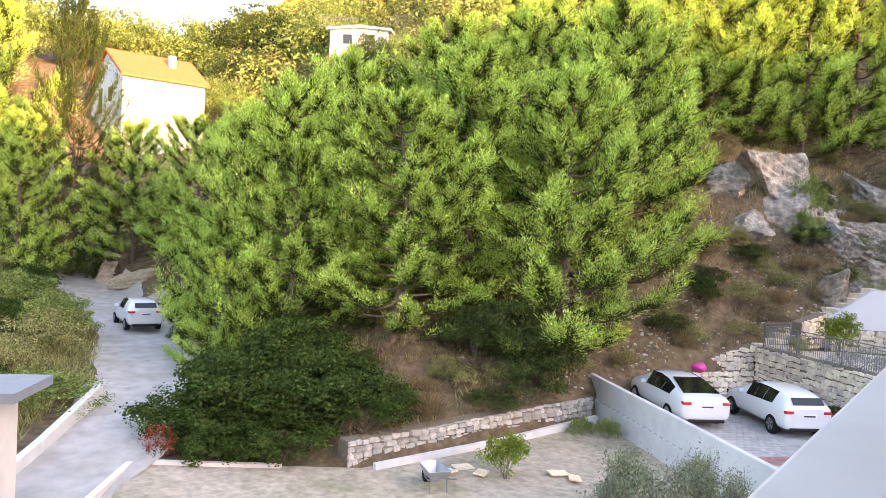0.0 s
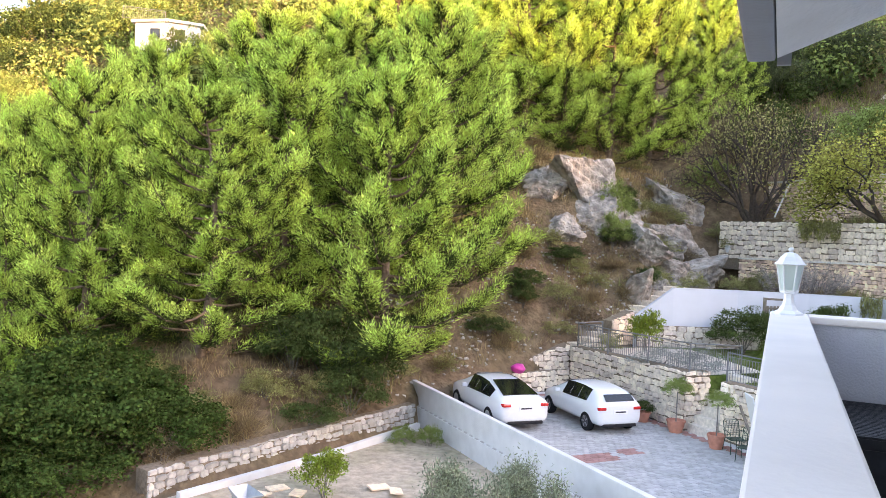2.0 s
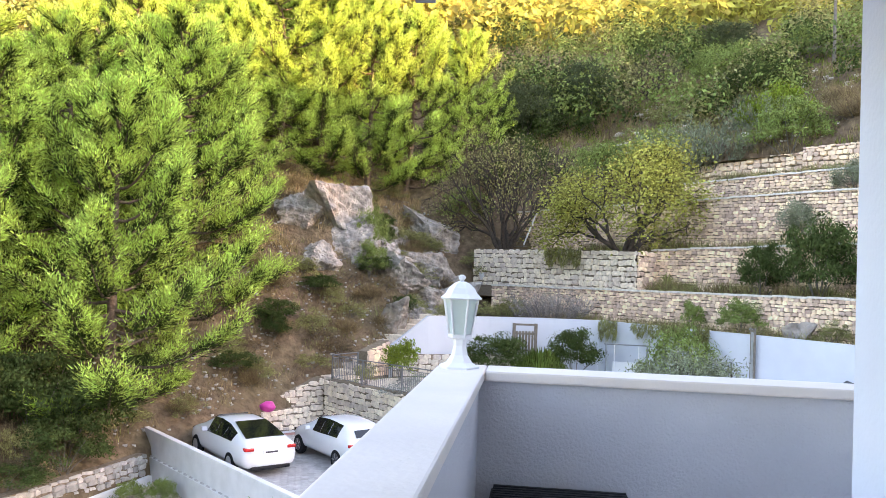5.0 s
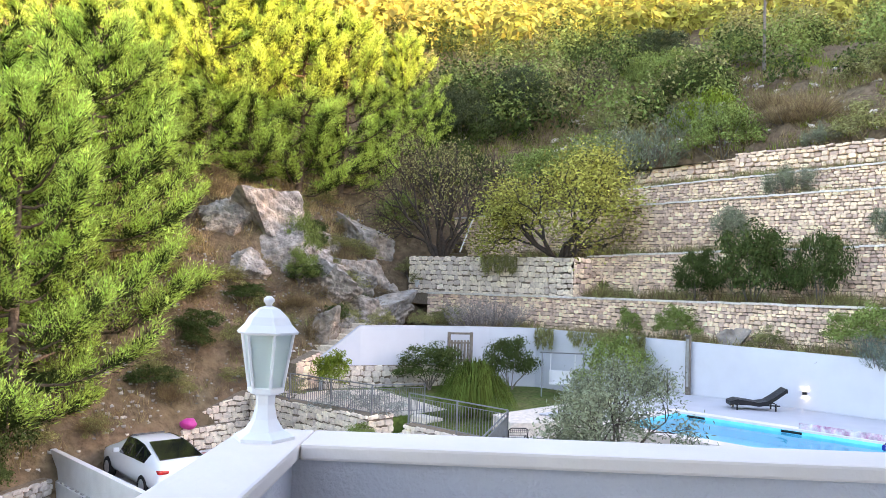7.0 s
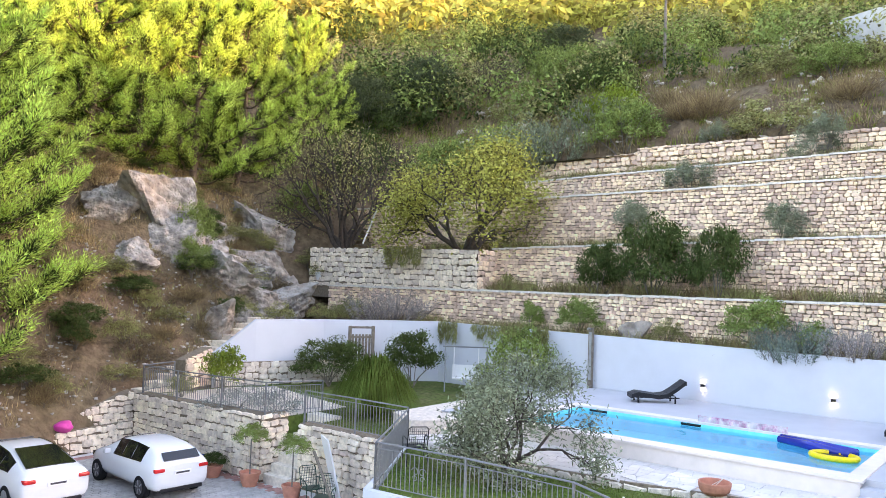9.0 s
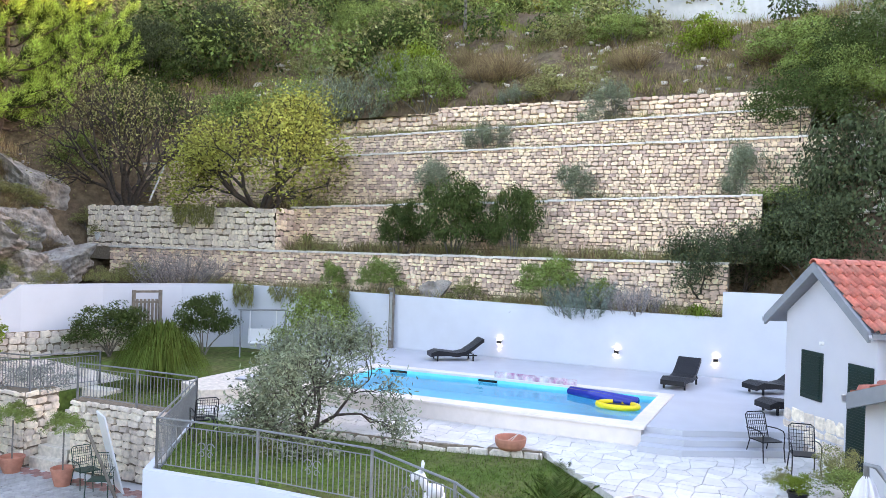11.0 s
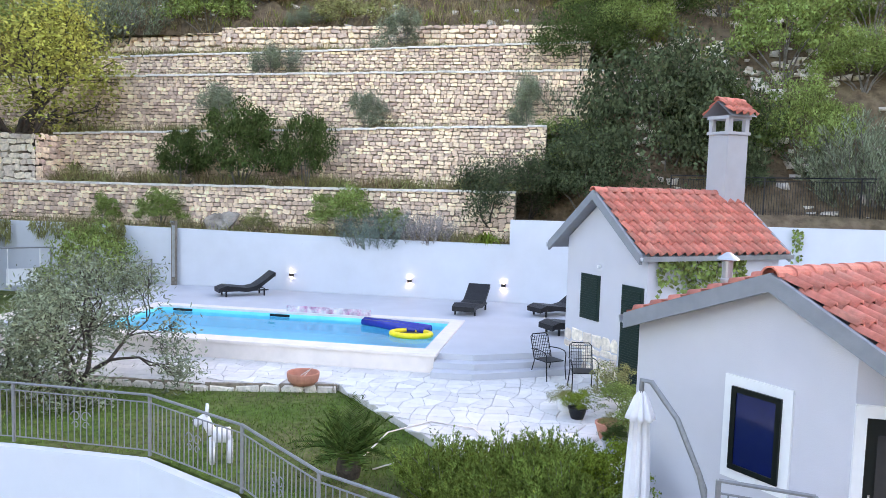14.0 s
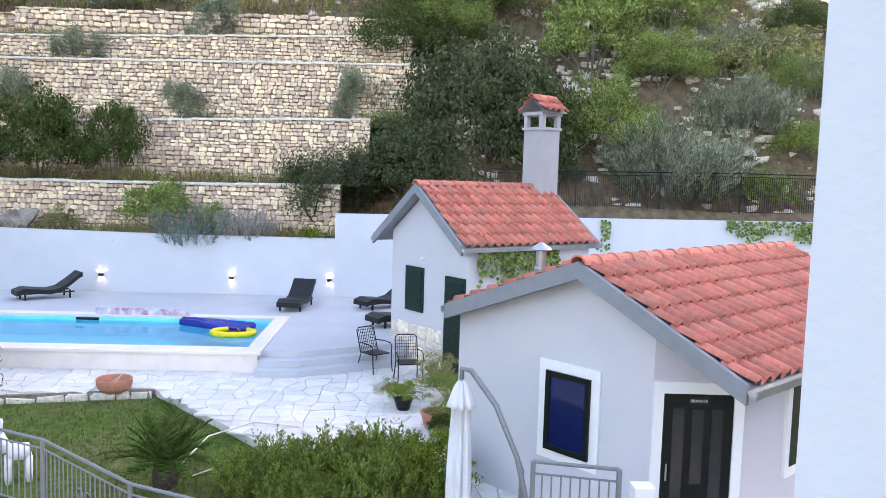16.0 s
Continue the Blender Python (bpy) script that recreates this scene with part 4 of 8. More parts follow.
# ---- the pool ----
pool = empty("pool", pose(0, 0, 0), "rectangular swimming pool with white coping and turquoise water", "pool")
bm = bmesh.new()
for x0, x1, y0, y1 in ((22.60, 23.15, 6.25, 15.62), (26.85, 27.25, 6.25, 15.62), (23.15, 26.85, 6.25, 6.62), (23.15, 26.85, 15.3, 15.62)):
    add_box(bm, x0, x1, y0, y1, 2.36, 2.43, bevel=0.012)
part("coping", bm, M_COPING, pool, "cream stone coping")
bm = bmesh.new()
add_box(bm, 23.1, 26.9, 6.5, 15.4, 1.83, 1.86)
for x0, x1, y0, y1 in ((23.0, 23.15, 6.5, 15.4), (26.85, 27.0, 6.5, 15.4), (23.0, 27.0, 6.47, 6.62), (23.0, 27.0, 15.3, 15.45)):
    add_box(bm, x0, x1, y0, y1, 1.0, 2.36)
for k in range(3):
    add_box(bm, 23.2 + 0.0, 24.4 - 0.3 * k, 6.62, 7.6 - 0.3 * k, 1.86 + 0.1 * k, 1.96 + 0.1 * k)
part("basin", bm, M_WATERTILE, pool, "turquoise pool lining")
m_water = bpy.data.materials.new("pool_water")
m_water.use_nodes = True
wt = m_water.node_tree
wt.nodes.remove(wt.nodes["Principled BSDF"])
wtr, wgl, wmx, wfr = (wt.nodes.new("ShaderNode" + k) for k in ("BsdfTransparent", "BsdfGlossy", "MixShader", "Fresnel"))
wtr.inputs["Color"].default_value, wgl.inputs["Roughness"].default_value, wfr.inputs["IOR"].default_value = (0.78, 0.97, 1.0, 1), 0.04, 1.33
wv, wb = wt.nodes.new("ShaderNodeTexNoise"), wt.nodes.new("ShaderNodeBump")
wv.inputs["Scale"].default_value, wv.inputs["Detail"].default_value = 1.6, 3
wb.inputs["Strength"].default_value, wb.inputs["Distance"].default_value = 0.15, 0.05
wg = wt.nodes.new("ShaderNodeNewGeometry")
for o, i in ((wg.outputs["Position"], wv.inputs["Vector"]), (wv.outputs["Fac"], wb.inputs["Height"]), (wb.outputs["Normal"], wgl.inputs["Normal"]), (wb.outputs["Normal"], wfr.inputs["Normal"]),
             (wfr.outputs[0], wmx.inputs[0]), (wtr.outputs[0], wmx.inputs[1]), (wgl.outputs[0], wmx.inputs[2]), (wmx.outputs[0], wt.nodes["Material Output"].inputs["Surface"])):
    wt.links.new(o, i)
water = mesh_ob("water", [(23.15, 6.62, 2.27), (26.85, 6.62, 2.27), (26.85, 15.3, 2.27), (23.15, 15.3, 2.27)], [(0, 1, 2, 3)], m_water, pool, "clear turquoise pool water")
water.visible_shadow = False
for y in (14.6, 11.6):
    box("skimmer", 26.83, 26.86, y - 0.3, y + 0.3, 2.28, 2.35, M_BLACKMETAL, pool, "dark skimmer slot")
pool_wall = tagged(prism("pool_wall", [(22.66, 6.32), (23.0, 6.32), (23.0, 17.7), (22.66, 17.7)], 1.5, 2.36, M_COPING), "white rendered outer wall of the pool", "wall", kind="structure")
tagged(prism("pool_head", [(20.9, 17.3), (22.9, 15.62), (27.0, 15.62), (27.0, 18.6), (21.6, 18.6)], 1.6, 2.36, M_WSTONE), "whitish stone platform at the head of the pool", "platform", kind="structure")

# inflatables and the printed panel on the far pool side
bm = bmesh.new()
add_tube(bm, [(26.6, 9.0, 2.37), (26.2, 8.0, 2.37), (25.9, 7.0, 2.37)], [0.10, 0.13, 0.11], 10)
add_tube(bm, [(26.4, 9.0, 2.36), (26.0, 8.0, 2.36), (25.6, 7.1, 2.36)], [0.09, 0.12, 0.10], 10)
tagged(part("air_mattress", bm, M_BLUEVINYL, smooth=True), "dark blue rolled air mattress at the pool edge", "inflatable")
bm = bmesh.new()
ring = [(25.3 + 0.36 * math.cos(a), 7.4 + 0.52 * math.sin(a), 2.33) for a in np.linspace(0.4, 2 * math.pi - 0.1, 26)]
add_tube(bm, ring, 0.075, 8)
dinghy = tagged(part("dinghy", bm, M_YELLOWVINYL, smooth=True), "small yellow and black inflatable dinghy in the pool", "inflatable")
bm = bmesh.new()
add_lathe(bm, [(0.34, 0), (0.36, 0.03), (0.2, 0.04)], 20, pose(25.3, 7.4, 2.29))
part("floor", bm, M_BLACK, dinghy, "black dinghy floor")
bm = bmesh.new()
add_box(bm, 26.86, 26.875, 8.9, 11.4, 2.44, 2.62)
m_print = mat("floral_print", (0.75, 0.62, 0.62), 0.5, vary=0.3, scale=6, stain=(0.55, 0.05, 0.22), stain_scale=3.2, stain_amount=0.9)
tagged(part("beach_towel", bm, m_print), "pink and white floral beach towel along the pool edge", "towel")


def lounger(x, y, rot):
    root = empty("sun_lounger", pose(x, y, 2.4, 0, 0, rot) @ Matrix.Diagonal((0.92, 1.0, 1.05, 1)), "black woven sun lounger with raised back on the deck", "lounger", "loungers on the pool deck")
    prof = [(-1.0, 0.26), (-0.75, 0.34), (-0.35, 0.30), (0.0, 0.26), (0.3, 0.31), (0.6, 0.48), (0.95, 0.72), (1.0, 0.72)]
    bm = bmesh.new()
    rows = [[bm.verts.new((px, s * 0.34, pz + dz)) for s, dz in ((-1, 0), (1, 0), (1, -0.13), (-1, -0.13))] for px, pz in prof]
    for a, b in zip(rows, rows[1:]):
        for k in range(4):
            bm.faces.new((a[k], a[(k + 1) % 4], b[(k + 1) % 4], b[k]))
    bm.faces.new(rows[0][::-1]), bm.faces.new(rows[-1])
    part("seat", bm, M_BLACK, root, smooth=False)
    bm = bmesh.new()
    for s in (-0.3, 0.3):
        add_box(bm, -0.85, 0.75, s - 0.02, s + 0.02, 0.16, 0.2)
    part("frame", bm, M_BLACKMETAL, root)
    for lx in (-0.75, 0.6):
        for s in (-0.3, 0.3):
            box("leg", lx - 0.025, lx + 0.025, s - 0.025, s + 0.025, 0.0, 0.24, M_BLACKMETAL, root)


lounger(29.7, 13.9, -52)
lounger(28.9, 6.3, -8)
lounger(29.3, 3.7, -50)
lounger(26.5, 3.2, -55)


def wall_lamp(y):
    root = empty("wall_lamp", pose(31.2, y, 2.95), "small black wall lamp shining up and down the white wall", "lamp", "wall lamps behind the pool")
    box("body", -0.09, 0.0, -0.07, 0.07, -0.06, 0.06, M_BLACKMETAL, root)
    for z, n in ((0.065, "upper_lens"), (-0.065, "lower_lens")):
        g = mat("lamp_lens", (1, 0.95, 0.85), 0.4, vary=0)
        g.node_tree.nodes["Principled BSDF"].inputs["Emission Color"].default_value = (1, 0.86, 0.65, 1)
        g.node_tree.nodes["Principled BSDF"].inputs["Emission Strength"].default_value = 6
        box(n, -0.075, -0.015, -0.05, 0.05, z - 0.004, z + 0.004, g, root, "glowing lamp lens")


for y in (12.85, 8.7, 5.55):
    wall_lamp(y)
bm = bmesh.new()
add_box(bm, -0.06, 0.06, -0.09, 0.09, 0, 2.25, bevel=0.01)
shower = empty("shower_column", pose(31.0, 17.1, 2.4), "dark metal and wood shower column against the wall", "shower")
part("column", bm, M_WOOD, shower)
box("panel", -0.075, -0.06, -0.05, 0.05, 0.3, 2.1, M_ZINC, shower, "steel front panel")
bm = bmesh.new()
add_tube(bm, [(0, 0, 2.2), (-0.25, 0, 2.27), (-0.3, 0, 2.2)], 0.015, 8)
part("shower_head", bm, M_ZINC, shower)


# ---- tiled houses ----
def tile_mesh(material):
    """One clay tile: a rounded roll and a shallow pan, with thickness."""
    bm = bmesh.new()
    W, L, prof = 0.24, 0.44, []
    for k in range(9):
        u = k / 8
        prof.append((u * W - W / 2, 0.068 * math.sin(min(1, u / 0.55) * math.pi) if u < 0.55 else -0.03 * math.sin((u - 0.55) / 0.45 * math.pi)))
    a = [bm.verts.new((x, -0.02, z + 0.085)) for x, z in prof]
    b = [bm.verts.new((x, L, z + 0.018)) for x, z in prof]
    c = [bm.verts.new((x, -0.02, z + 0.045)) for x, z in prof]
    for k in range(8):
        bm.faces.new((a[k], a[k + 1], b[k + 1], b[k]))
        bm.faces.new((c[k], c[k + 1], a[k + 1], a[k]))
    me = bpy.data.meshes.new("tile")
    bm.normal_update()
    bm.to_mesh(me)
    bm.free()
    me.materials.append(material)
    me.polygons.foreach_set("use_smooth", [True] * len(me.polygons))
    return me


TILE = tile_mesh(M_TILE)
bm = bmesh.new()
for s0, s1 in ((0, 0.36),):
    ra = [bm.verts.new((0.13 * math.cos(a), s0 - 0.03, 0.12 * math.sin(a))) for a in np.linspace(0, math.pi, 9)]
    rb = [bm.verts.new((0.105 * math.cos(a), s1, 0.095 * math.sin(a))) for a in np.linspace(0, math.pi, 9)]
    rc = [bm.verts.new((0.105 * math.cos(a), s0 - 0.03, 0.095 * math.sin(a))) for a in np.linspace(0, math.pi, 9)]
    for k in range(8):
        bm.faces.new((ra[k], ra[k + 1], rb[k + 1], rb[k])), bm.faces.new((rc[k], rc[k + 1], ra[k + 1], ra[k]))
RIDGE_TILE = bpy.data.meshes.new("ridge_tile")
bm.to_mesh(RIDGE_TILE), bm.free()
RIDGE_TILE.materials.append(M_TILE)


def tiled_roof(house, ridge, eave_l, eave_r, y0, y1, rows, cols, seed):
    """Two tiled slopes from the ridge (z) to eaves (x, z), with grey verge boards and a gutter."""
    rng = np.random.default_rng(seed)
    roof = None
    bm = bmesh.new()
    pts = [(eave_l[0], eave_l[1]), (0, ridge), (eave_r[0], eave_r[1]), (eave_r[0], eave_r[1] - 0.1), (0, ridge - 0.12), (eave_l[0], eave_l[1] - 0.1)]
    f = [[bm.verts.new((x, y, z)) for x, z in pts] for y in (y0 + 0.06, y1 - 0.06)]
    bm.faces.new(f[0][::-1]), bm.faces.new(f[1])
    for k in range(6):
        bm.faces.new((f[0][k], f[0][(k + 1) % 6], f[1][(k + 1) % 6], f[1][k]))
    bmesh.ops.recalc_face_normals(bm, faces=bm.faces)
    roof = part("roof", bm, M_GREYTRIM, house, "clay tiled gable roof with grey verges")
    for ex, ez in (eave_l, eave_r):
        run = math.hypot(ex, ridge - ez)
        ang = math.degrees(math.atan2(ridge - ez, abs(ex)))
        side = 1 if ex > 0 else -1
        step = (run - 0.05) / rows
        wide = (y1 - y0 - 0.16) / cols
        for r in range(rows):
            for c in range(cols):
                d = run - r * step
                x, z = side * d * math.cos(math.radians(ang)), ridge - d * math.sin(math.radians(ang))
                y = y0 + 0.08 + (c + 0.5) * wide
                m = pose(x, y, z + 0.005, 0, 0, 90 if side > 0 else -90) @ pose(0, 0, 0, ang + rng.uniform(-0.8, 0.8), 0, 0) @ Matrix.Diagonal((wide / 0.235, step / 0.37, 1, 1))
                piece("tile", TILE, roof, m)
    n = int((y1 - y0) / 0.34)
    for k in range(n):
        piece("ridge_tile", RIDGE_TILE, roof, pose(0, y0 + (y1 - y0) * (k + 0.05) / n, ridge + 0.015, 0, 0, 0) @ Matrix.Diagonal((1, (y1 - y0) / n / 0.34, 1, 1)))
    for (ex, ez) in (eave_l, eave_r):
        q = [(0.0, ridge + 0.05), (ex, ez + 0.05), (ex, ez - 0.17), (0.0, ridge - 0.17)]
        for ya, yb in ((y0 - 0.02, y0 + 0.05), (y1 - 0.05, y1 + 0.02)):
            bm = bmesh.new()
            v = [[bm.verts.new((x, y, z)) for x, z in q] for y in (ya, yb)]
            bm.faces.new(v[0]), bm.faces.new(v[1][::-1])
            for k in range(4):
                bm.faces.new((v[0][k], v[1][k], v[1][(k + 1) % 4], v[0][(k + 1) % 4]))
            bmesh.ops.recalc_face_normals(bm, faces=bm.faces)
            part("verge_board", bm, M_GREYTRIM, roof, "grey painted verge board")
        bm = bmesh.new()
        s = 1 if ex > 0 else -1
        prof = [(ex + s * 0.0, ez - 0.02), (ex + s * 0.02, ez - 0.10), (ex + s * 0.10, ez - 0.10), (ex + s * 0.12, ez - 0.0), (ex + s * 0.10, ez - 0.0), (ex + s * 0.085, ez - 0.08), (ex + s * 0.03, ez - 0.08)]
        v = [[bm.verts.new((x, y, z)) for x, z in prof] for y in (y0, y1)]
        for k in range(len(prof)):
            bm.faces.new((v[0][k], v[0][(k + 1) % len(prof)], v[1][(k + 1) % len(prof)], v[1][k]))
        bm.faces.new(v[0]), bm.faces.new(v[1][::-1])
        bmesh.ops.recalc_face_normals(bm, faces=bm.faces)
        part("gutter", bm, M_ZINC, roof, "zinc gutter")
    return roof


def house_frame(c, r, z):
    """Local x along the gable (towards r), y into the house."""
    d = (Vector(r) - Vector(c)).normalized()
    return Matrix(((d.x, -d.y, 0, c[0]), (d.y, d.x, 0, c[1]), (0, 0, 1, z), (0, 0, 0, 1)))


def framed_window(house, x0, x1, z0, z1, y, border, sash, glass, louvre=False):
    """A window in a wall that faces -y: white surround, dark sash and panes."""
    w = box("window", x0, x1, y - 0.035, y + 0.02, z0, z1, M_PVCWHITE if border else sash, house, "window with white surround" if border else "closed dark green shutter")
    if border:
        b = border
        bm = bmesh.new()
        for q in ((x0 + b, x0 + b + 0.07, z0 + b, z1 - b), (x1 - b - 0.07, x1 - b, z0 + b, z1 - b), (x0 + b + 0.07, x1 - b - 0.07, z0 + b, z0 + b + 0.07), (x0 + b + 0.07, x1 - b - 0.07, z1 - b - 0.07, z1 - b)):
            add_box(bm, q[0], q[1], y - 0.07, y - 0.036, q[2], q[3])
        part("frame", bm, sash, w, "black window frame")
        box("pane", x0 + b + 0.07, x1 - b - 0.07, y - 0.05, y - 0.04, z0 + b + 0.07, z1 - b - 0.07, glass, w, "blue reflecting pane with lowered blind")
    if louvre:
        for k in range(int((z1 - z0 - 0.12) / 0.055)):
            box("slat", x0 + 0.06, x1 - 0.06, y - 0.055, y - 0.036, z0 + 0.06 + k * 0.055, z0 + 0.06 + k * 0.055 + 0.035, sash, w)
    return w


M_BLUEGLASS = mat("blue_blind_glass", (0.004, 0.011, 0.07), 0.06, vary=0.1, scale=3, spec=0.7)
M_BLACKDOOR = mat("black_door", (0.008, 0.011, 0.010), 0.35, vary=0.1, spec=0.2)
M_GREYGLASS = mat("grey_door_glass", (0.022, 0.025, 0.028), 0.15, vary=0.1, spec=0.6)

# the near house with the black door on its splayed corner
H1 = empty("garden_house", house_frame((14.92, 1.01), (13.2, -0.45), 1.9), "white rendered garden house with red clay tile roof", "house")
H1["label"] = "white rendered garden house with red clay tile roof"
bm = bmesh.new()
plan = [(-2.3, 0.25), (0.99, 0.25), (1.72, 1.05), (1.72, 5.8), (-2.3, 5.8)]
zt = lambda x: 3.28 - (x * 0.48 if x > 0 else -x * 0.35)
lo, hi = [bm.verts.new((x, y, -0.5)) for x, y in plan], [bm.verts.new((x, y, zt(x))) for x, y in plan]
apex0, apex1 = bm.verts.new((0, 0.25, 3.28)), bm.verts.new((0, 5.8, 3.28))
bm.faces.new((lo[0], lo[1], hi[1], apex0, hi[0]))
bm.faces.new((lo[1], lo[2], hi[2], hi[1])), bm.faces.new((lo[2], lo[3], hi[3], hi[2]))
bm.faces.new((lo[3], lo[4], hi[4], apex1, hi[3])), bm.faces.new((lo[4], lo[0], hi[0], hi[4]))
bmesh.ops.recalc_face_normals(bm, faces=bm.faces)
part("wall", bm, M_LILAC, H1, "smooth lilac-white rendered walls")
tiled_roof(H1, 3.42, (-2.36, 2.58), (2.25, 2.34), 0.0, 6.0, 7, 24, 71)
framed_window(H1, -0.72, 0.255, 0.78, 2.10, 0.25, 0.13, M_BLACKDOOR, M_BLUEGLASS)
door_m = Matrix.Translation((0.99, 0.25, 0)) @ pose(0, 0, 0, 0, 0, math.degrees(math.atan2(0.80, 0.73)))
dw = 1.083
bm = bmesh.new()
for q in ((0.0, 0.12, 0, 2.14), (dw - 0.12, dw, 0, 2.14), (0.12, dw - 0.12, 2.0, 2.14)):
    add_box(bm, q[0], q[1], -0.045, 0.02, q[2], q[3])
bm.transform(door_m)
surround = part("door_surround", bm, M_PVCWHITE, H1, "white door surround")
bm = bmesh.new()
add_box(bm, 0.122, dw - 0.122, -0.02, 0.015, 0.0, 1.998)
bm.transform(door_m)
door = part("door", bm, M_BLACKDOOR, H1, "black panelled door with three glass strips")
for x0, x1, z0, z1 in ((0.24, 0.38, 0.25, 1.82), (0.47, 0.61, 0.9, 1.82), (0.70, 0.84, 0.25, 1.82)):
    bm = bmesh.new()
    add_box(bm, x0, x1, -0.03, -0.021, z0, z1)
    bm.transform(door_m)
    part("pane", bm, M_GREYGLASS, door, "grey glass strip")
bm = bmesh.new()
add_tube(bm, [(0.18, -0.06, 0.95), (0.18, -0.06, 1.15)], 0.012, 8)
bm.transform(door_m)
part("handle", bm, M_ZINC, door, "steel bar handle")
bm = bmesh.new()
add_box(bm, 0.42, 0.66, -0.03, -0.021, 1.86, 1.96)
bm.transform(door_m)
plate = part("sign", bm, M_BLACKMETAL, door, "small black door sign with pale letters")
txt = bpy.data.curves.new("letters", "FONT")
txt.body, txt.size, txt.align_x, txt.align_y, txt.extrude = "PRIVATE", 0.055, "CENTER", "CENTER", 0.001
txt.materials.append(M_PVCWHITE)
tmp = new("letters_curve", txt)
dg = bpy.context.evaluated_depsgraph_get()
letters = new("letters", bpy.data.meshes.new_from_object(tmp.evaluated_get(dg)))
bpy.data.objects.remove(tmp)
letters.parent, letters["label"] = plate, "pale painted door lettering"
letters.matrix_basis = door_m @ pose(0.54, -0.032, 1.91, 90, 0, 0)
w2 = bmesh.new()
add_box(w2, 1.70, 1.765, 2.2, 3.2, 0.7, 2.05)
side_win = part("window", w2, M_PVCWHITE, H1, "side window with white surround")
box("pane", 1.76, 1.775, 2.33, 3.07, 0.84, 1.92, M_GREYGLASS, side_win)
flue = bmesh.new()
add_lathe(flue, [(0.075, 2.3), (0.075, 3.1), (0.09, 3.12), (0.09, 3.16), (0.075, 3.18), (0.075, 3.42), (0.16, 3.44), (0.14, 3.47), (0.03, 3.54)], 16, pose(-1.6, 1.2, 0))
part("flue", flue, M_ZINC, H1, "steel flue pipe with rain cap", smooth=False)

# the pool house with shutters and chimney
H2 = empty("pool_house", house_frame((23.53, 2.93), (22.1, 1.95), 1.9), "small white pool house with red tiles and chimney", "house")
bm = bmesh.new()
plan = [(-1.33, 0.3), (1.66, 0.3), (1.66, 4.05), (-1.33, 4.05)]
zt = lambda x: 4.12 - abs(x) * 0.72
lo, hi = [bm.verts.new((x, y, -0.5)) for x, y in plan], [bm.verts.new((x, y, zt(x))) for x, y in plan]
a0, a1 = bm.verts.new((0, 0.3, 4.12)), bm.verts.new((0, 4.05, 4.12))
bm.faces.new((lo[0], lo[1], hi[1], a0, hi[0])), bm.faces.new((lo[1], lo[2], hi[2], hi[1])), bm.faces.new((lo[2], lo[3], hi[3], a1, hi[2])), bm.faces.new((lo[3], lo[0], hi[0], hi[3]))
bmesh.ops.recalc_face_normals(bm, faces=bm.faces)
part("wall", bm, M_LILAC, H2, "smooth lilac-white rendered walls")
tiled_roof(H2, 4.28, (-1.76, 2.98), (1.76, 2.98), 0.0, 4.3, 6, 17, 72)
framed_window(H2, -0.70, 0.03, 1.3, 2.36, 0.3, 0, M_DKGREEN, M_BLUEGLASS, louvre=True)
framed_window(H2, 0.86, 1.58, 0.05, 2.28, 0.3, 0, M_DKGREEN, M_BLUEGLASS, louvre=True)
rngc = np.random.default_rng(9)
for u, wd, w, h in stone_cells(2.1, 1.0, 1.0, 0.36, rngc):
    m = Matrix.Translation((-1.33 + u + wd / 2, 0.3, w + h / 2)) @ Matrix.Diagonal((wd, 0.03, h, 1))
    piece("stone", stone_mesh(int(rngc.integers(40)), M_STONE_P), H2, m)
CH = part("chimney", (lambda b: (add_box(b, -0.32, 0.32, 3.6, 4.24, 3.4, 5.75), add_box(b, -0.36, 0.36, 3.56, 4.28, 5.75, 5.82), b)[-1])(bmesh.new()), M_CHIMNEY, H2, "grey rendered chimney with tiled cap")
for x in (-0.28, 0.28):
    for y in (3.66, 4.18):
        box("cap_post", x - 0.06, x + 0.06, y - 0.06, y + 0.06, 5.82, 6.12, M_CHIMNEY, CH)
box("cap_plate", -0.36, 0.36, 3.56, 4.28, 6.12, 6.2, M_CHIMNEY, CH)
bm = bmesh.new()
for s in (-1, 1):
    v = [bm.verts.new(p) for p in ((0, 3.5, 6.55), (s * 0.48, 3.5, 6.18), (s * 0.48, 4.34, 6.18), (0, 4.34, 6.55))]
    bm.faces.new(v)
part("cap_roof", bm, M_GREYTRIM, CH)
for s in (-1, 1):
    for r in range(2):
        for c in range(4):
            d = 0.58 - r * 0.28
            piece("tile", TILE, CH, pose(s * d * 0.79, 3.52 + (c + 0.5) * 0.21, 6.56 - d * 0.61 + 0.01, 0, 0, 90 * s) @ pose(0, 0, 0, 37.6, 0, 0) @ Matrix.Diagonal((0.88, 0.72, 1, 1)))
for k in range(3):
    piece("ridge_tile", RIDGE_TILE, CH, pose(0, 3.5 + k * 0.28, 6.57) @ Matrix.Diagonal((0.8, 0.82, 0.8, 1)))
bm = bmesh.new()
add_box(bm, -0.03, 0.03, 0.22, 0.3, 2.55, 2.61)
part("wall_light", bm, M_PVCWHITE, H2, "small round wall light")


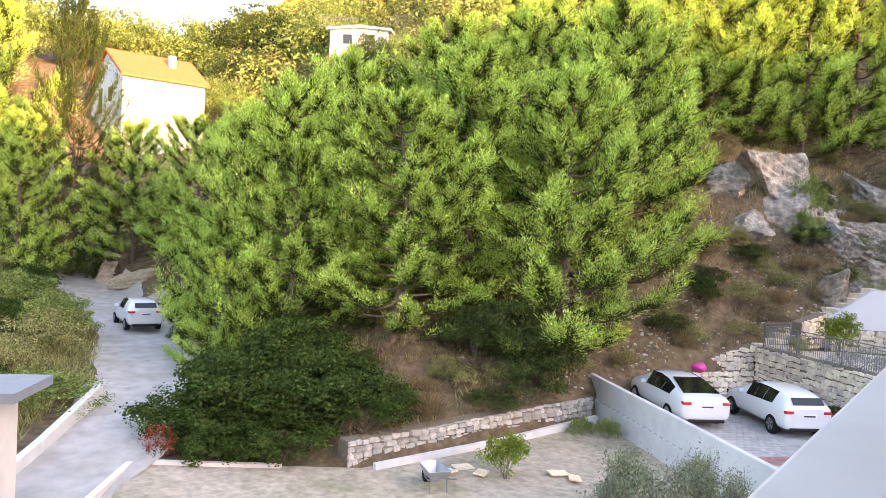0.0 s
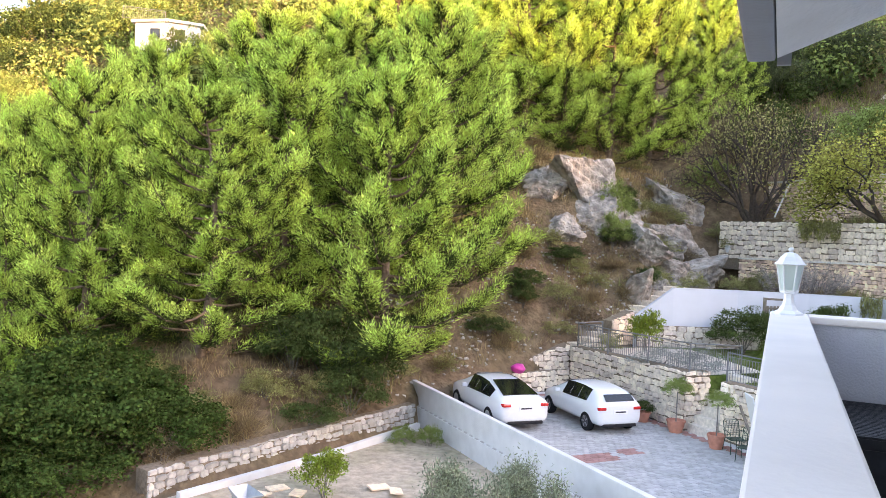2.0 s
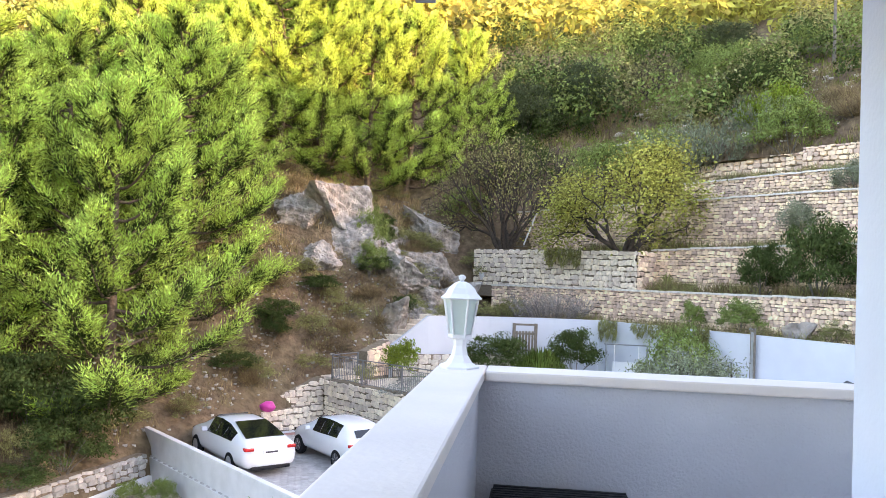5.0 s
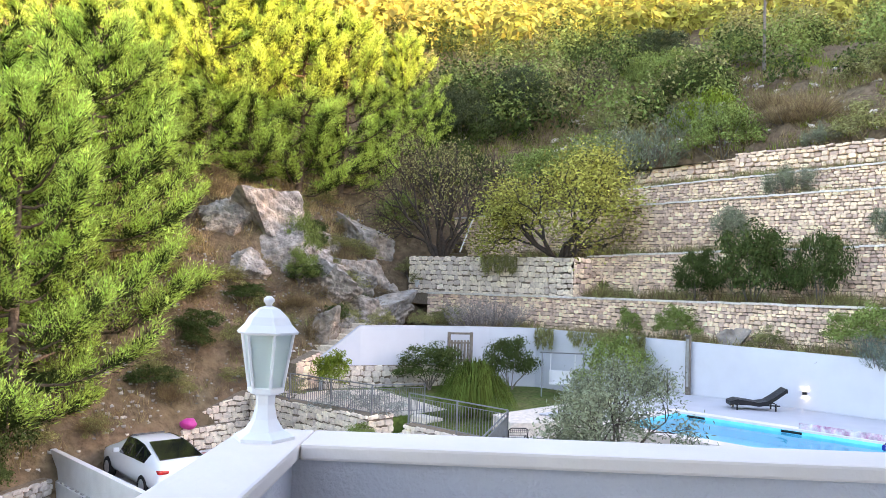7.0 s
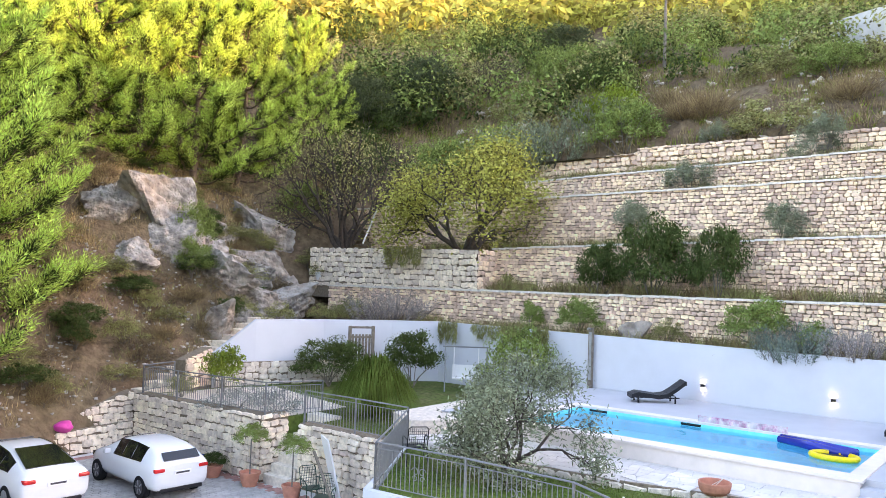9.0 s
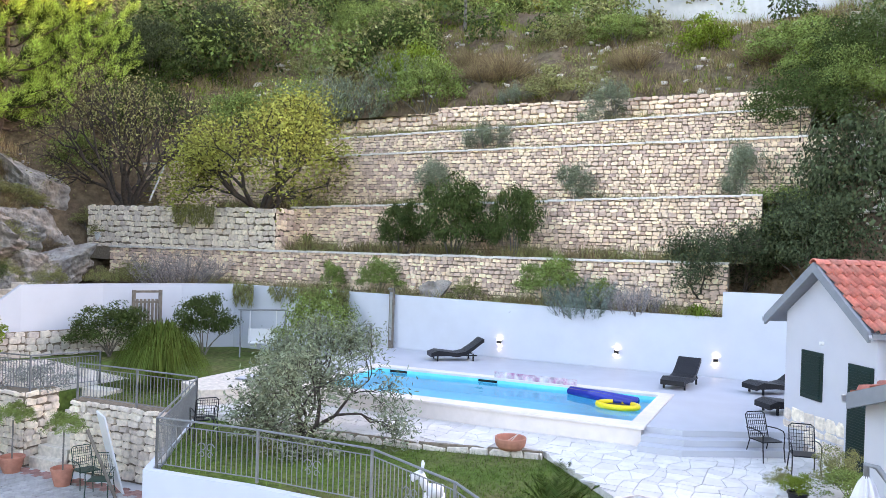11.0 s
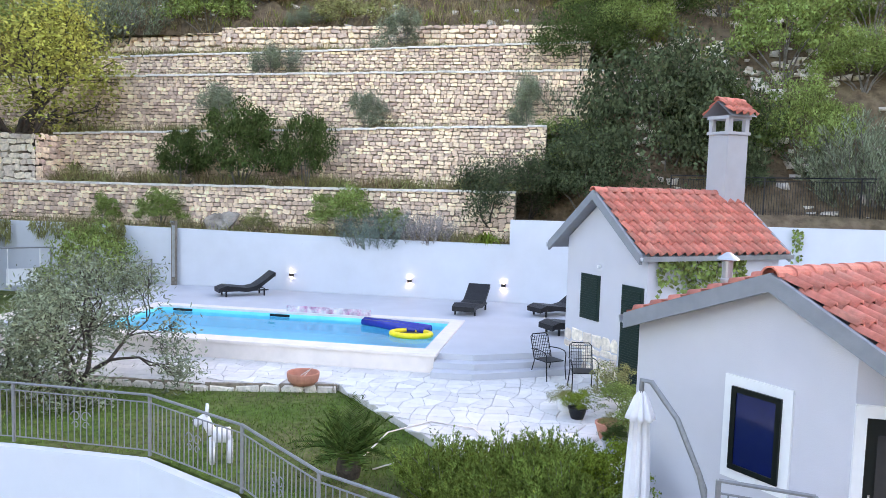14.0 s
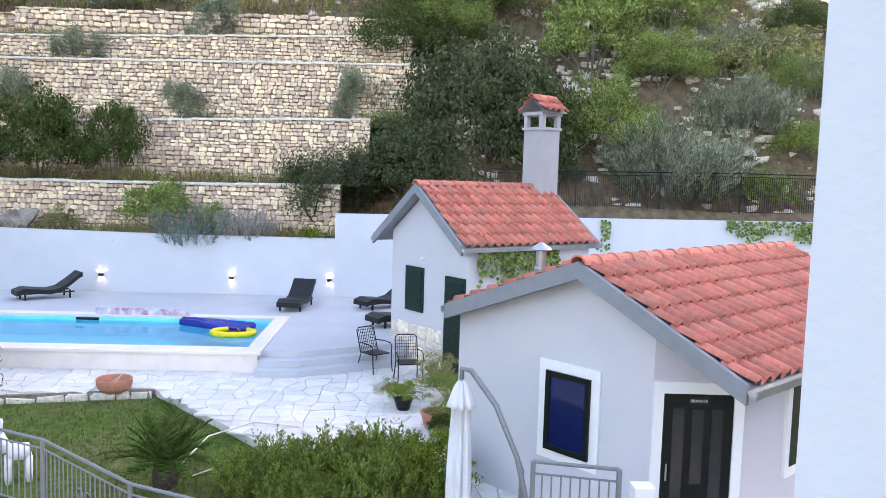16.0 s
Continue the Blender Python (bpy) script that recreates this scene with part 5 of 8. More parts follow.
def vine(name, m, n, w, h, seed, label):
    r = np.random.default_rng(seed)
    k = r.random((n, 2))
    keep = np.sin(k[:, 0] * 11 + seed) * 0.3 + r.random(n) * 0.6 > k[:, 1] - 0.35
    k = k[keep]
    p = np.stack([k[:, 0] * w, -r.random(len(k)) * 0.12 - 0.02, -k[:, 1] * h], 1)
    V, F = leaf_mesh(p, unit(np.array([0, -1, 0.4]) + r.normal(size=(len(k), 3)) * 0.5), r.uniform(0.08, 0.15, len(k)), r.uniform(0.07, 0.12, len(k)), r)
    ob = new(name, fast_mesh(name, V, F, LEAF["broad"]))
    ob.matrix_basis = m
    return tagged(ob, label, "climbing plant")


vine("wall_vine", H2.matrix_basis @ pose(1.68, 0.5, 2.9, 0, 0, 90), 900, 2.4, 0.95, 3, "green creeper under the eaves of the pool house")
vine("wall_vine", pose(31.15, -7.5, 5.25, 0, 0, -90), 700, 3.2, 0.7, 5, "green creeper along the white wall top")
vine("wall_vine", pose(31.15, -3.3, 5.15, 0, 0, -90), 120, 0.3, 1.3, 8, "narrow green creeper on the white wall")


# ---- railings ----
BAR = bpy.data.meshes.new("bar")
b_ = bmesh.new()
add_box(b_, -0.007, 0.007, -0.007, 0.007, 0, 1)
b_.to_mesh(BAR), b_.free()
BAR.materials.append(M_METAL)
POST = bpy.data.meshes.new("post")
b_ = bmesh.new()
add_box(b_, -0.022, 0.022, -0.022, 0.022, 0, 1)
b_.to_mesh(POST), b_.free()
POST.materials.append(M_METAL)
DARK_BAR, DARK_POST = BAR.copy(), POST.copy()
for me_ in (DARK_BAR, DARK_POST):
    me_.materials[0] = M_BLACKMETAL


def railing(pts, h=0.98, gap=0.11, scroll=False, label="grey painted iron railing with upright bars", group="garden railings", end_post=True, dark=False):
    bar, post, metal = (DARK_BAR, DARK_POST, M_BLACKMETAL) if dark else (BAR, POST, M_METAL)
    for i, (a, b) in enumerate(zip(pts, pts[1:])):
        a, b = Vector(a), Vector(b)
        way = b - a
        L = way.length
        root = empty("railing", Matrix.Translation(a), label, "railing", group)
        piece("post", post, root, Matrix.Diagonal((1, 1, h, 1)))
        if end_post and i == len(pts) - 2:
            piece("post", post, root, Matrix.Translation(way) @ Matrix.Diagonal((1, 1, h, 1)))
        for z, r, n in ((h, 0.022, "top_rail"), (h - 0.12, 0.012, "upper_rail"), (0.09, 0.012, "lower_rail")):
            bm = bmesh.new()
            add_tube(bm, [(0, 0, z), tuple(way + Vector((0, 0, z)))], r, 6)
            part(n, bm, metal, root)
        n = int(L / gap)
        for k in range(1, n):
            piece("bar", bar, root, Matrix.Translation(way * k / n + Vector((0, 0, 0.09))) @ Matrix.Diagonal((1, 1, h - 0.21, 1)))
        if scroll:
            d = way.normalized()
            for s in (-1, 1):
                for c, r in ((0.52, 0.10), (0.38, 0.07)):
                    bm = bmesh.new()
                    o = way * 0.5 + Vector((0, 0, c))
                    add_tube(bm, [tuple(o + d * s * (0.09 + r * math.cos(t) * (1 - t / 9)) + Vector((0, 0, r * math.sin(t) * (1 - t / 9)))) for t in np.linspace(0.2, 6.6, 16)], 0.008, 5)
                    part("scroll", bm, M_METAL, root, "wrought iron scroll")


railing([(20.1, 16.75, 1.86), (16.4, 14.45, 1.86)])
railing([(16.4, 14.45, 1.86), (16.58, 12.2, 1.86), (16.5, 9.75, 1.86), (15.45, 7.75, 1.86), (14.0, 6.15, 1.86), (12.95, 4.1, 1.86)], scroll=True)
railing([(20.05, 20.75, 1.9), (20.1, 18.7, 1.9), (20.1, 16.75, 1.9)])
railing([(19.7, 28.9, 1.9), (19.7, 26.8, 1.9), (19.75, 24.4, 1.95), (19.75, 22.2, 2.0), (22.2, 22.3, 1.85)])
railing([(19.7, 28.9, 1.9), (21.2, 29.3, 1.9)])
railing([(29.3, 17.9, 2.38), (30.9, 17.9, 2.38)], h=0.9)
railing([(33.0, 0.2, 5.3), (33.0, -2.8, 5.3), (33.0, -5.8, 5.35), (33.0, -8.7, 5.4), (33.0, -11.6, 5.4)], h=1.45, gap=0.08, label="dark wire mesh fence above the white wall", group="wire fence", dark=True)

# ---- lantern on the parapet corner ----
lantern = empty("lantern", pose(4.03, 3.97, 6.04, 0, 0, 12), "white hexagonal pedestal lantern on the parapet corner", "lantern")


def hexa(profile):
    bm = bmesh.new()
    add_lathe(bm, profile, 6)
    return bm


part("pedestal", hexa([(0.078, 0), (0.078, 0.008), (0.05, 0.022), (0.032, 0.05), (0.024, 0.085), (0.026, 0.112)]), M_PVCWHITE, lantern)
part("tray", hexa([(0.03, 0.11), (0.046, 0.116), (0.048, 0.128), (0.04, 0.13)]), M_PVCWHITE, lantern)
part("roof", hexa([(0.076, 0.262), (0.08, 0.268), (0.062, 0.285), (0.05, 0.305), (0.028, 0.325), (0.012, 0.331)]), M_PVCWHITE, lantern)
bm = bmesh.new()
add_lathe(bm, [(0.008, 0.33), (0.009, 0.338), (0.014, 0.343), (0.014, 0.35), (0.006, 0.357)], 12)
part("finial", bm, M_PVCWHITE, lantern, smooth=True)
m_pane = mat("frosted_pane", (0.80, 0.86, 0.83), 0.25, vary=0.02, translucent=0.6)
for k in range(6):
    a0, a1 = math.radians(60 * k), math.radians(60 * k + 60)
    bm = bmesh.new()
    add_tube(bm, [(0.043 * math.cos(a0), 0.043 * math.sin(a0), 0.128), (0.066 * math.cos(a0), 0.066 * math.sin(a0), 0.265)], 0.0045, 5)
    part("frame_bar", bm, M_PVCWHITE, lantern)
    r0, r1 = 0.041, 0.063
    v = [(r0 * math.cos(a0), r0 * math.sin(a0), 0.13), (r0 * math.cos(a1), r0 * math.sin(a1), 0.13), (r1 * math.cos(a1), r1 * math.sin(a1), 0.264), (r1 * math.cos(a0), r1 * math.sin(a0), 0.264)]
    mesh_ob("pane", v + [(x * 0.96, y * 0.96, z) for x, y, z in v], [(0, 1, 2, 3), (7, 6, 5, 4), (0, 4, 5, 1), (1, 5, 6, 2), (2, 6, 7, 3), (3, 7, 4, 0)], m_pane, lantern, "frosted glass pane")
bm = bmesh.new()
add_tube(bm, [(0.018 * math.cos(t), 0.018 * math.sin(t), 0.15 + 0.0042 * t) for t in np.linspace(0, 22, 70)], 0.006, 5)
part("bulb", bm, M_PVCWHITE, lantern, "white spiral bulb")

# ---- rattan table on the balcony ----
table = empty("rattan_table", bal @ pose(0.62, 0.46, 5.0), "black woven rattan table in the balcony corner", "table")
box("tabletop", -0.42, 0.42, -0.25, 0.25, 0.57, 0.62, M_BLACK, table, bevel=0.015)
bm = bmesh.new()
for k in range(28):
    add_tube(bm, [(-0.41 + 0.82 * k / 27, -0.24, 0.622), (-0.41 + 0.82 * k / 27, 0.24, 0.622)], 0.009, 5)
part("weave", bm, M_BLACK, table)
for x in (-0.39, 0.39):
    for y in (-0.22, 0.22):
        box("leg", x - 0.03, x + 0.03, y - 0.03, y + 0.03, 0, 0.57, M_BLACK, table)
box("skirt", -0.38, 0.38, -0.21, 0.21, 0.3, 0.57, M_BLACK, table)

# ---- eaves of the house over the balcony ----
bm = bmesh.new()
q = [(-0.04, 7.25), (3.4, 8.63), (3.4, 8.78), (-0.04, 7.40)]
v = [[bm.verts.new(bal @ Vector((x, y, z))) for y, z in q] for x in (0.83, 6.6)]
bm.faces.new(v[0]), bm.faces.new(v[1][::-1])
for k in range(4):
    bm.faces.new((v[0][k], v[1][k], v[1][(k + 1) % 4], v[0][(k + 1) % 4]))
bmesh.ops.recalc_face_normals(bm, faces=bm.faces)
tagged(part("eaves", bm, M_CONC), "pale sheet underside of the roof eaves", "eaves", kind="structure")
tagged(box("gutter", 0.80, 6.6, -0.17, -0.045, 7.24, 7.37, M_GREYTRIM, m=bal, bevel=0.02), "dark grey metal gutter along the eaves", "gutter", kind="structure")
tagged(box("verge_flashing", 0.80, 0.83, -0.04, 0.02, 7.22, 7.42, M_GREYTRIM, m=bal), "dark grey metal verge flashing", "flashing", kind="structure")


# ---- cars ----
def car(name, m, L, xs, top, belt, wb, wt, cabin, rear_glass, front_glass, wheels, wheel_r, label, lamp, rim):
    root = empty(name, m, label, "car")
    n = len(xs)
    rows = []
    for i in range(n):
        zs = 0.22 if 0 < i < n - 1 else 0.34
        w = wb[i]
        half = [(w * 0.90, zs), (w * 1.0, zs + 0.18), (w * 1.01, belt[i] - 0.14), (w * 0.975, belt[i]), (wt[i] + 0.012, top[i] - 0.035), (wt[i] - 0.06, top[i]), (0.0, top[i] + 0.018)]
        rows.append([(xs[i], -y, z) for y, z in half] + [(xs[i], y, z) for y, z in half[-2::-1]])
    bm = bmesh.new()
    V = [[bm.verts.new(p) for p in r] for r in rows]
    K = len(rows[0])
    for i in range(n - 1):
        for k in range(K - 1):
            bm.faces.new((V[i][k], V[i][k + 1], V[i + 1][k + 1], V[i + 1][k]))
        bm.faces.new((V[i][K - 1], V[i][0], V[i + 1][0], V[i + 1][K - 1]))
    bm.faces.new(V[0][::-1]), bm.faces.new(V[-1])
    bmesh.ops.recalc_face_normals(bm, faces=bm.faces)
    body = part("body", bm, M_CARWHITE, root, "white painted car body", smooth=True)
    body.data.polygons.foreach_set("use_smooth", [len(p.vertices) == 4 for p in body.data.polygons])
    sub = body.modifiers.new("round", "SUBSURF")
    sub.levels = sub.render_levels = 1

    def patch(cells, lo, hi, side, inset, nm, lab):
        """A pane over some spans of the shell, between two profile points, lifted off it a little."""
        for i0, i1 in cells:
            A, B, C, D = (Vector(rows[i][k]) for i, k in ((i0, lo), (i0, hi), (i1, hi), (i1, lo)))
            c = (A + B + C + D) / 4
            nrm = (B - A).cross(D - A).normalized()
            if nrm.dot(c - Vector((0, 0, 0.8))) < 0:
                nrm = -nrm
            q = [p + (c - p) * inset + nrm * 0.004 for p in (A, B, C, D)]
            mesh_ob(nm, q + [p - nrm * 0.03 for p in q], [(0, 1, 2, 3), (7, 6, 5, 4), (0, 4, 5, 1), (1, 5, 6, 2), (2, 6, 7, 3), (3, 7, 4, 0)], M_GLASSDARK, root, lab)
    patch(cabin, 3, 4, -1, 0.05, "side_window", "dark side window")
    patch(cabin, K - 4, K - 5, 1, 0.05, "side_window", "dark side window")
    for cells, nm in ((rear_glass, "rear_window"), (front_glass, "windscreen")):
        i0, i1 = cells
        A, B, C, D = Vector(rows[i0][5]), Vector(rows[i1][5]), Vector(rows[i1][K - 6]), Vector(rows[i0][K - 6])
        c = (A + B + C + D) / 4
        nrm = (B - A).cross(D - A).normalized()
        nrm = -nrm if nrm.z < 0 else nrm
        q = [p + (c - p) * 0.07 + nrm * (0.034 if nm == "rear_window" else 0.008) for p in (A, B, C, D)]
        mesh_ob(nm, q + [p - nrm * 0.03 for p in q], [(0, 1, 2, 3), (7, 6, 5, 4), (0, 4, 5, 1), (1, 5, 6, 2), (2, 6, 7, 3), (3, 7, 4, 0)], M_GLASSDARK, root, "dark glass")
    for x in wheels:
        for s in (-1, 1):
            w = empty("wheel", pose(x, s * (max(wb) - 0.09), wheel_r, 90, 0, 0))
            w.parent = root
            bm = bmesh.new()
            add_lathe(bm, [(wheel_r * 0.62, -0.1), (wheel_r * 0.95, -0.1), (wheel_r, -0.07), (wheel_r, 0.07), (wheel_r * 0.95, 0.1), (wheel_r * 0.62, 0.1)], 24)
            part("tyre", bm, M_RUBBER, w, "black rubber tyre")
            bm = bmesh.new()
            add_lathe(bm, [(wheel_r * 0.2, -0.108), (wheel_r * 0.64, -0.104), (wheel_r * 0.64, 0.104), (wheel_r * 0.2, 0.108)], 16)
            part("rim", bm, rim, w, "alloy wheel rim")
            bm = bmesh.new()
            for k in range(5):
                a = 2 * math.pi * k / 5
                add_box(bm, wheel_r * 0.15, wheel_r * 0.6, -0.02, 0.02, -0.115, 0.115, pose(0, 0, 0, 0, 0, math.degrees(a)))
            part("spokes", bm, M_RIM, w, "alloy spokes")
    xr = xs[0]
    for s in (-1, 1):
        box("tail_lamp", xr - 0.008, xr + 0.34, s * lamp[0] - 0.13, s * lamp[0] + 0.16, lamp[1] - 0.05, lamp[1] + 0.05, M_REDLAMP, root, "red tail lamp", bevel=0.03)
        box("mirror", 0.62, 0.76, s * (max(wb) + 0.02) - 0.09, s * (max(wb) + 0.02) + 0.09, belt[5] - 0.02, belt[5] + 0.12, M_CARWHITE, root, bevel=0.03)
        box("headlamp", xs[-1] - 0.3, xs[-1] - 0.02, s * 0.55 - 0.14, s * 0.55 + 0.14, 0.62, 0.76, M_GREYGLASS, root, bevel=0.02)
    plate = box("number_plate", xr - 0.022, xr + 0.02, -0.26, 0.26, lamp[1] - 0.16, lamp[1] - 0.05, M_PLATE, root, "white number plate")
    box("plate_bar", xr - 0.026, xr - 0.0225, -0.2, 0.2, lamp[1] - 0.13, lamp[1] - 0.08, M_BAR, plate, "dark bar on the plate")
    box("bumper", xr - 0.012, xr + 0.25, -wb[0] * 0.82, wb[0] * 0.82, 0.25, 0.36, M_BLACK, root, "black lower bumper", bevel=0.03)
    return root


car("sedan_car", pose(14.15, 25.7, 0.005, 0, 0, 86.2), 4.87, [-2.43, -2.36, -2.0, -1.45, -0.75, -0.1, 0.55, 1.2, 1.75, 2.2, 2.42], [0.92, 1.03, 1.10, 1.25, 1.42, 1.47, 1.44, 1.10, 0.98, 0.84, 0.66],
    [0.86, 0.95, 0.97, 0.98, 0.97, 0.95, 0.93, 0.92, 0.88, 0.76, 0.60], [0.76, 0.85, 0.90, 0.92, 0.925, 0.925, 0.92, 0.91, 0.89, 0.82, 0.66], [0.68, 0.74, 0.74, 0.66, 0.60, 0.59, 0.60, 0.72, 0.74, 0.68, 0.54],
    [(3, 4), (4, 5), (5, 6)], (2, 4), (6, 7), (-1.42, 1.43), 0.33, "white fastback sedan parked in the paved court", (0.68, 0.88), M_RIM)
hatch_xs = [-2.03, -1.97, -1.75, -1.25, -0.65, -0.1, 0.4, 1.0, 1.5, 1.88, 2.03]
car("hatchback_car", pose(17.05, 24.2, 0.005, 0, 0, 86.2), 4.06, hatch_xs, [0.98, 1.08, 1.28, 1.42, 1.46, 1.46, 1.41, 1.08, 0.96, 0.82, 0.64],
    [0.90, 0.97, 0.99, 0.99, 0.97, 0.95, 0.94, 0.92, 0.87, 0.74, 0.58], [0.76, 0.83, 0.86, 0.865, 0.865, 0.865, 0.86, 0.855, 0.83, 0.76, 0.62], [0.62, 0.64, 0.62, 0.58, 0.57, 0.57, 0.57, 0.68, 0.70, 0.63, 0.5],
    [(3, 4), (4, 5), (5, 6)], (1, 2), (6, 7), (-1.27, 1.32), 0.32, "white hatchback parked beside the stone wall", (0.66, 0.86), M_DARKRIM)
cz = float(road_of(np.array([-6.5]), np.array([41.2]))[1][0])
car("city_car", pose(-6.4, 41.2, cz + 0.04, 0, 0, 112), 3.46, [x * 0.86 for x in hatch_xs], [0.98, 1.10, 1.32, 1.44, 1.46, 1.46, 1.42, 1.08, 0.98, 0.84, 0.66],
    [0.90, 0.97, 0.99, 0.99, 0.97, 0.95, 0.94, 0.92, 0.87, 0.74, 0.58], [0.72, 0.78, 0.80, 0.81, 0.81, 0.81, 0.81, 0.80, 0.78, 0.72, 0.58], [0.58, 0.60, 0.58, 0.54, 0.53, 0.53, 0.53, 0.62, 0.64, 0.58, 0.46],
    [(4, 5), (5, 6)], (1, 2), (6, 7), (-1.1, 1.17), 0.29, "small white city car parked on the gravel road", (0.62, 0.92), M_DARKRIM)


# ---- far houses ----
def plain_house(name, c, r, z, half, length, eave, ridge, roof_m, label, base=4.0, windows=()):
    H = empty(name, house_frame(c, r, z), label, "house")
    bm = bmesh.new()
    plan = [(-half, 0), (half, 0), (half, length), (-half, length)]
    lo, hi = [bm.verts.new((x, y, -base)) for x, y in plan], [bm.verts.new((x, y, eave)) for x, y in plan]
    a0, a1 = bm.verts.new((0, 0, ridge)), bm.verts.new((0, length, ridge))
    bm.faces.new((lo[0], lo[1], hi[1], a0, hi[0])), bm.faces.new((lo[1], lo[2], hi[2], hi[1])), bm.faces.new((lo[2], lo[3], hi[3], a1, hi[2])), bm.faces.new((lo[3], lo[0], hi[0], hi[3]))
    bmesh.ops.recalc_face_normals(bm, faces=bm.faces)
    part("wall", bm, M_WHITE, H, "white rendered walls")
    bm = bmesh.new()
    e = 0.3
    k = (ridge - eave) / half
    q = [(-half - e, eave - k * e), (0, ridge), (half + e, eave - k * e), (half + e, eave - k * e + 0.2), (0, ridge + 0.22), (-half - e, eave - k * e + 0.2)]
    v = [[bm.verts.new((x, y, zz)) for x, zz in q] for y in (-0.25, length + 0.25)]
    bm.faces.new(v[0]), bm.faces.new(v[1][::-1])
    for j in range(6):
        bm.faces.new((v[0][j], v[1][j], v[1][(j + 1) % 6], v[0][(j + 1) % 6]))
    bmesh.ops.recalc_face_normals(bm, faces=bm.faces)
    roof = part("roof", bm, roof_m, H, "orange tiled gable roof" if roof_m is M_ORANGE else "flat grey roof")
    for wx, wz, ww, wh in windows:
        w = box("window", wx - ww / 2, wx + ww / 2, -0.05, 0.02, wz, wz + wh, M_PVCWHITE, H)
        box("pane", wx - ww / 2 + 0.08, wx + ww / 2 - 0.08, -0.06, -0.051, wz + 0.08, wz + wh - 0.08, M_GREYGLASS, w, "dark window pane")
    return H, roof


R = Vector((-11.4, 62.9))
gdir = Vector((0.50, -0.862))
WH, wroof = plain_house("white_house", tuple(R - gdir * 3.3), tuple(R), 11.2, 3.3, 6.4, 4.7, 6.7, M_ORANGE, "white house with bright orange tiled roof on the hillside", windows=((0.9, 2.7, 1.1, 1.3), (-1.2, 1.9, 1.0, 2.1), (0, 5.2, 0.6, 0.5)))
box("chimney", 1.2, 1.6, 4.2, 4.7, 5.6, 6.9, M_WHITE, wroof, "white chimney")
plain_house("white_house", (68.6, 39.0), (69.6, 37.2), 24.0, 2.4, 6.0, 3.4, 3.6, M_CONC, "white flat-roofed house among trees", windows=((-0.6, 1.3, 0.7, 1.1), (0.6, 1.3, 0.7, 1.1)))
plain_house("white_house", (6.5, 71.0), (8.8, 70.2), 20.9, 2.6, 6.0, 1.7, 1.9, M_CONC, "white terrace house half hidden on the hill", windows=((-1.0, 0.4, 1.0, 1.0), (1.0, 0.4, 1.0, 1.0)), base=3.0)
railing([(3.0, 70.2, 22.4), (6.2, 70.0, 22.4)], h=1.0, gap=0.14, label="white terrace balustrade on the hill", group="hill balustrade")
tagged(wall_run("wall_concrete", [(58.5, 18.2, 16, 23.0), (56.2, 7.5, 16, 24.0), (55.0, 0, 16, 24.5)], 0.5, M_CONC, side=1), "pale bare concrete retaining wall on the hill", "wall", kind="structure")

# neighbour's flat-roofed building beside the road
nb = empty("neighbour_house", pose(0, 0, 0), "cream neighbour house with flat grey roof slab", "house")
prism("roof", [(-12, 13.2), (-4.1, 14.3), (-3.9, 15.9), (-12, 16.2)], 2.95, 3.12, M_GREYTRIM, nb, "flat grey roof slab")
prism("wall", [(-12, 13.6), (-4.55, 14.6), (-4.4, 15.6), (-12, 15.8)], -1.6, 2.95, M_COPING, nb, "cream rendered wall")
railing([(-4.4, 14.3, -0.4), (-4.35, 15.5, -0.4)], h=0.9, label="thin iron hand rail beside the neighbour house", group="neighbour railing")

# ---- rock outcrops on the slope ----
def boulder(x, y, z, s, seed, label="grey fissured limestone outcrop on the slope", material=None):
    """A rock broken along many planes, with slanting ledges and a rough skin."""
    r = np.random.default_rng(900 + seed)
    bm = bmesh.new()
    bmesh.ops.create_icosphere(bm, subdivisions=5, radius=1.0)
    P = np.array([v.co[:] for v in bm.verts])
    N, D = rand_dirs(r, 16), r.uniform(0.62, 1.0, 16)
    k = np.min(np.where(P @ N.T > 0.05, D / np.maximum(P @ N.T, 0.05), 9.0), axis=1)
    tilt = unit(np.array([0.35, -0.25, 1.0]) + r.normal(size=3) * 0.15)
    bed = (P * k[:, None]) @ tilt * 4.2
    k *= 1 + 0.07 * (np.abs((bed % 1) - 0.5) * 2 - 0.5)
    off = Vector((seed * 7.3, seed * 3.1, seed * 1.7))
    for v, q in zip(bm.verts, k):
        p = v.co.copy()
        v.co = p * float(q) * (1 + noise.fractal(p * 2.2 + off, 0.8, 2.1, 5) * 0.10 + abs(noise.noise(p * 6.0 + off)) * 0.05)
    ob = part("rock", bm, material or M_ROCK)
    ob.matrix_basis = pose(x, y, z, seed * 37 % 40 - 20, seed * 23 % 40 - 20, seed * 71 % 360) @ Matrix.Diagonal((s[0], s[1], s[2], 1))
    return tagged(ob, label, "rock", "rock outcrops")


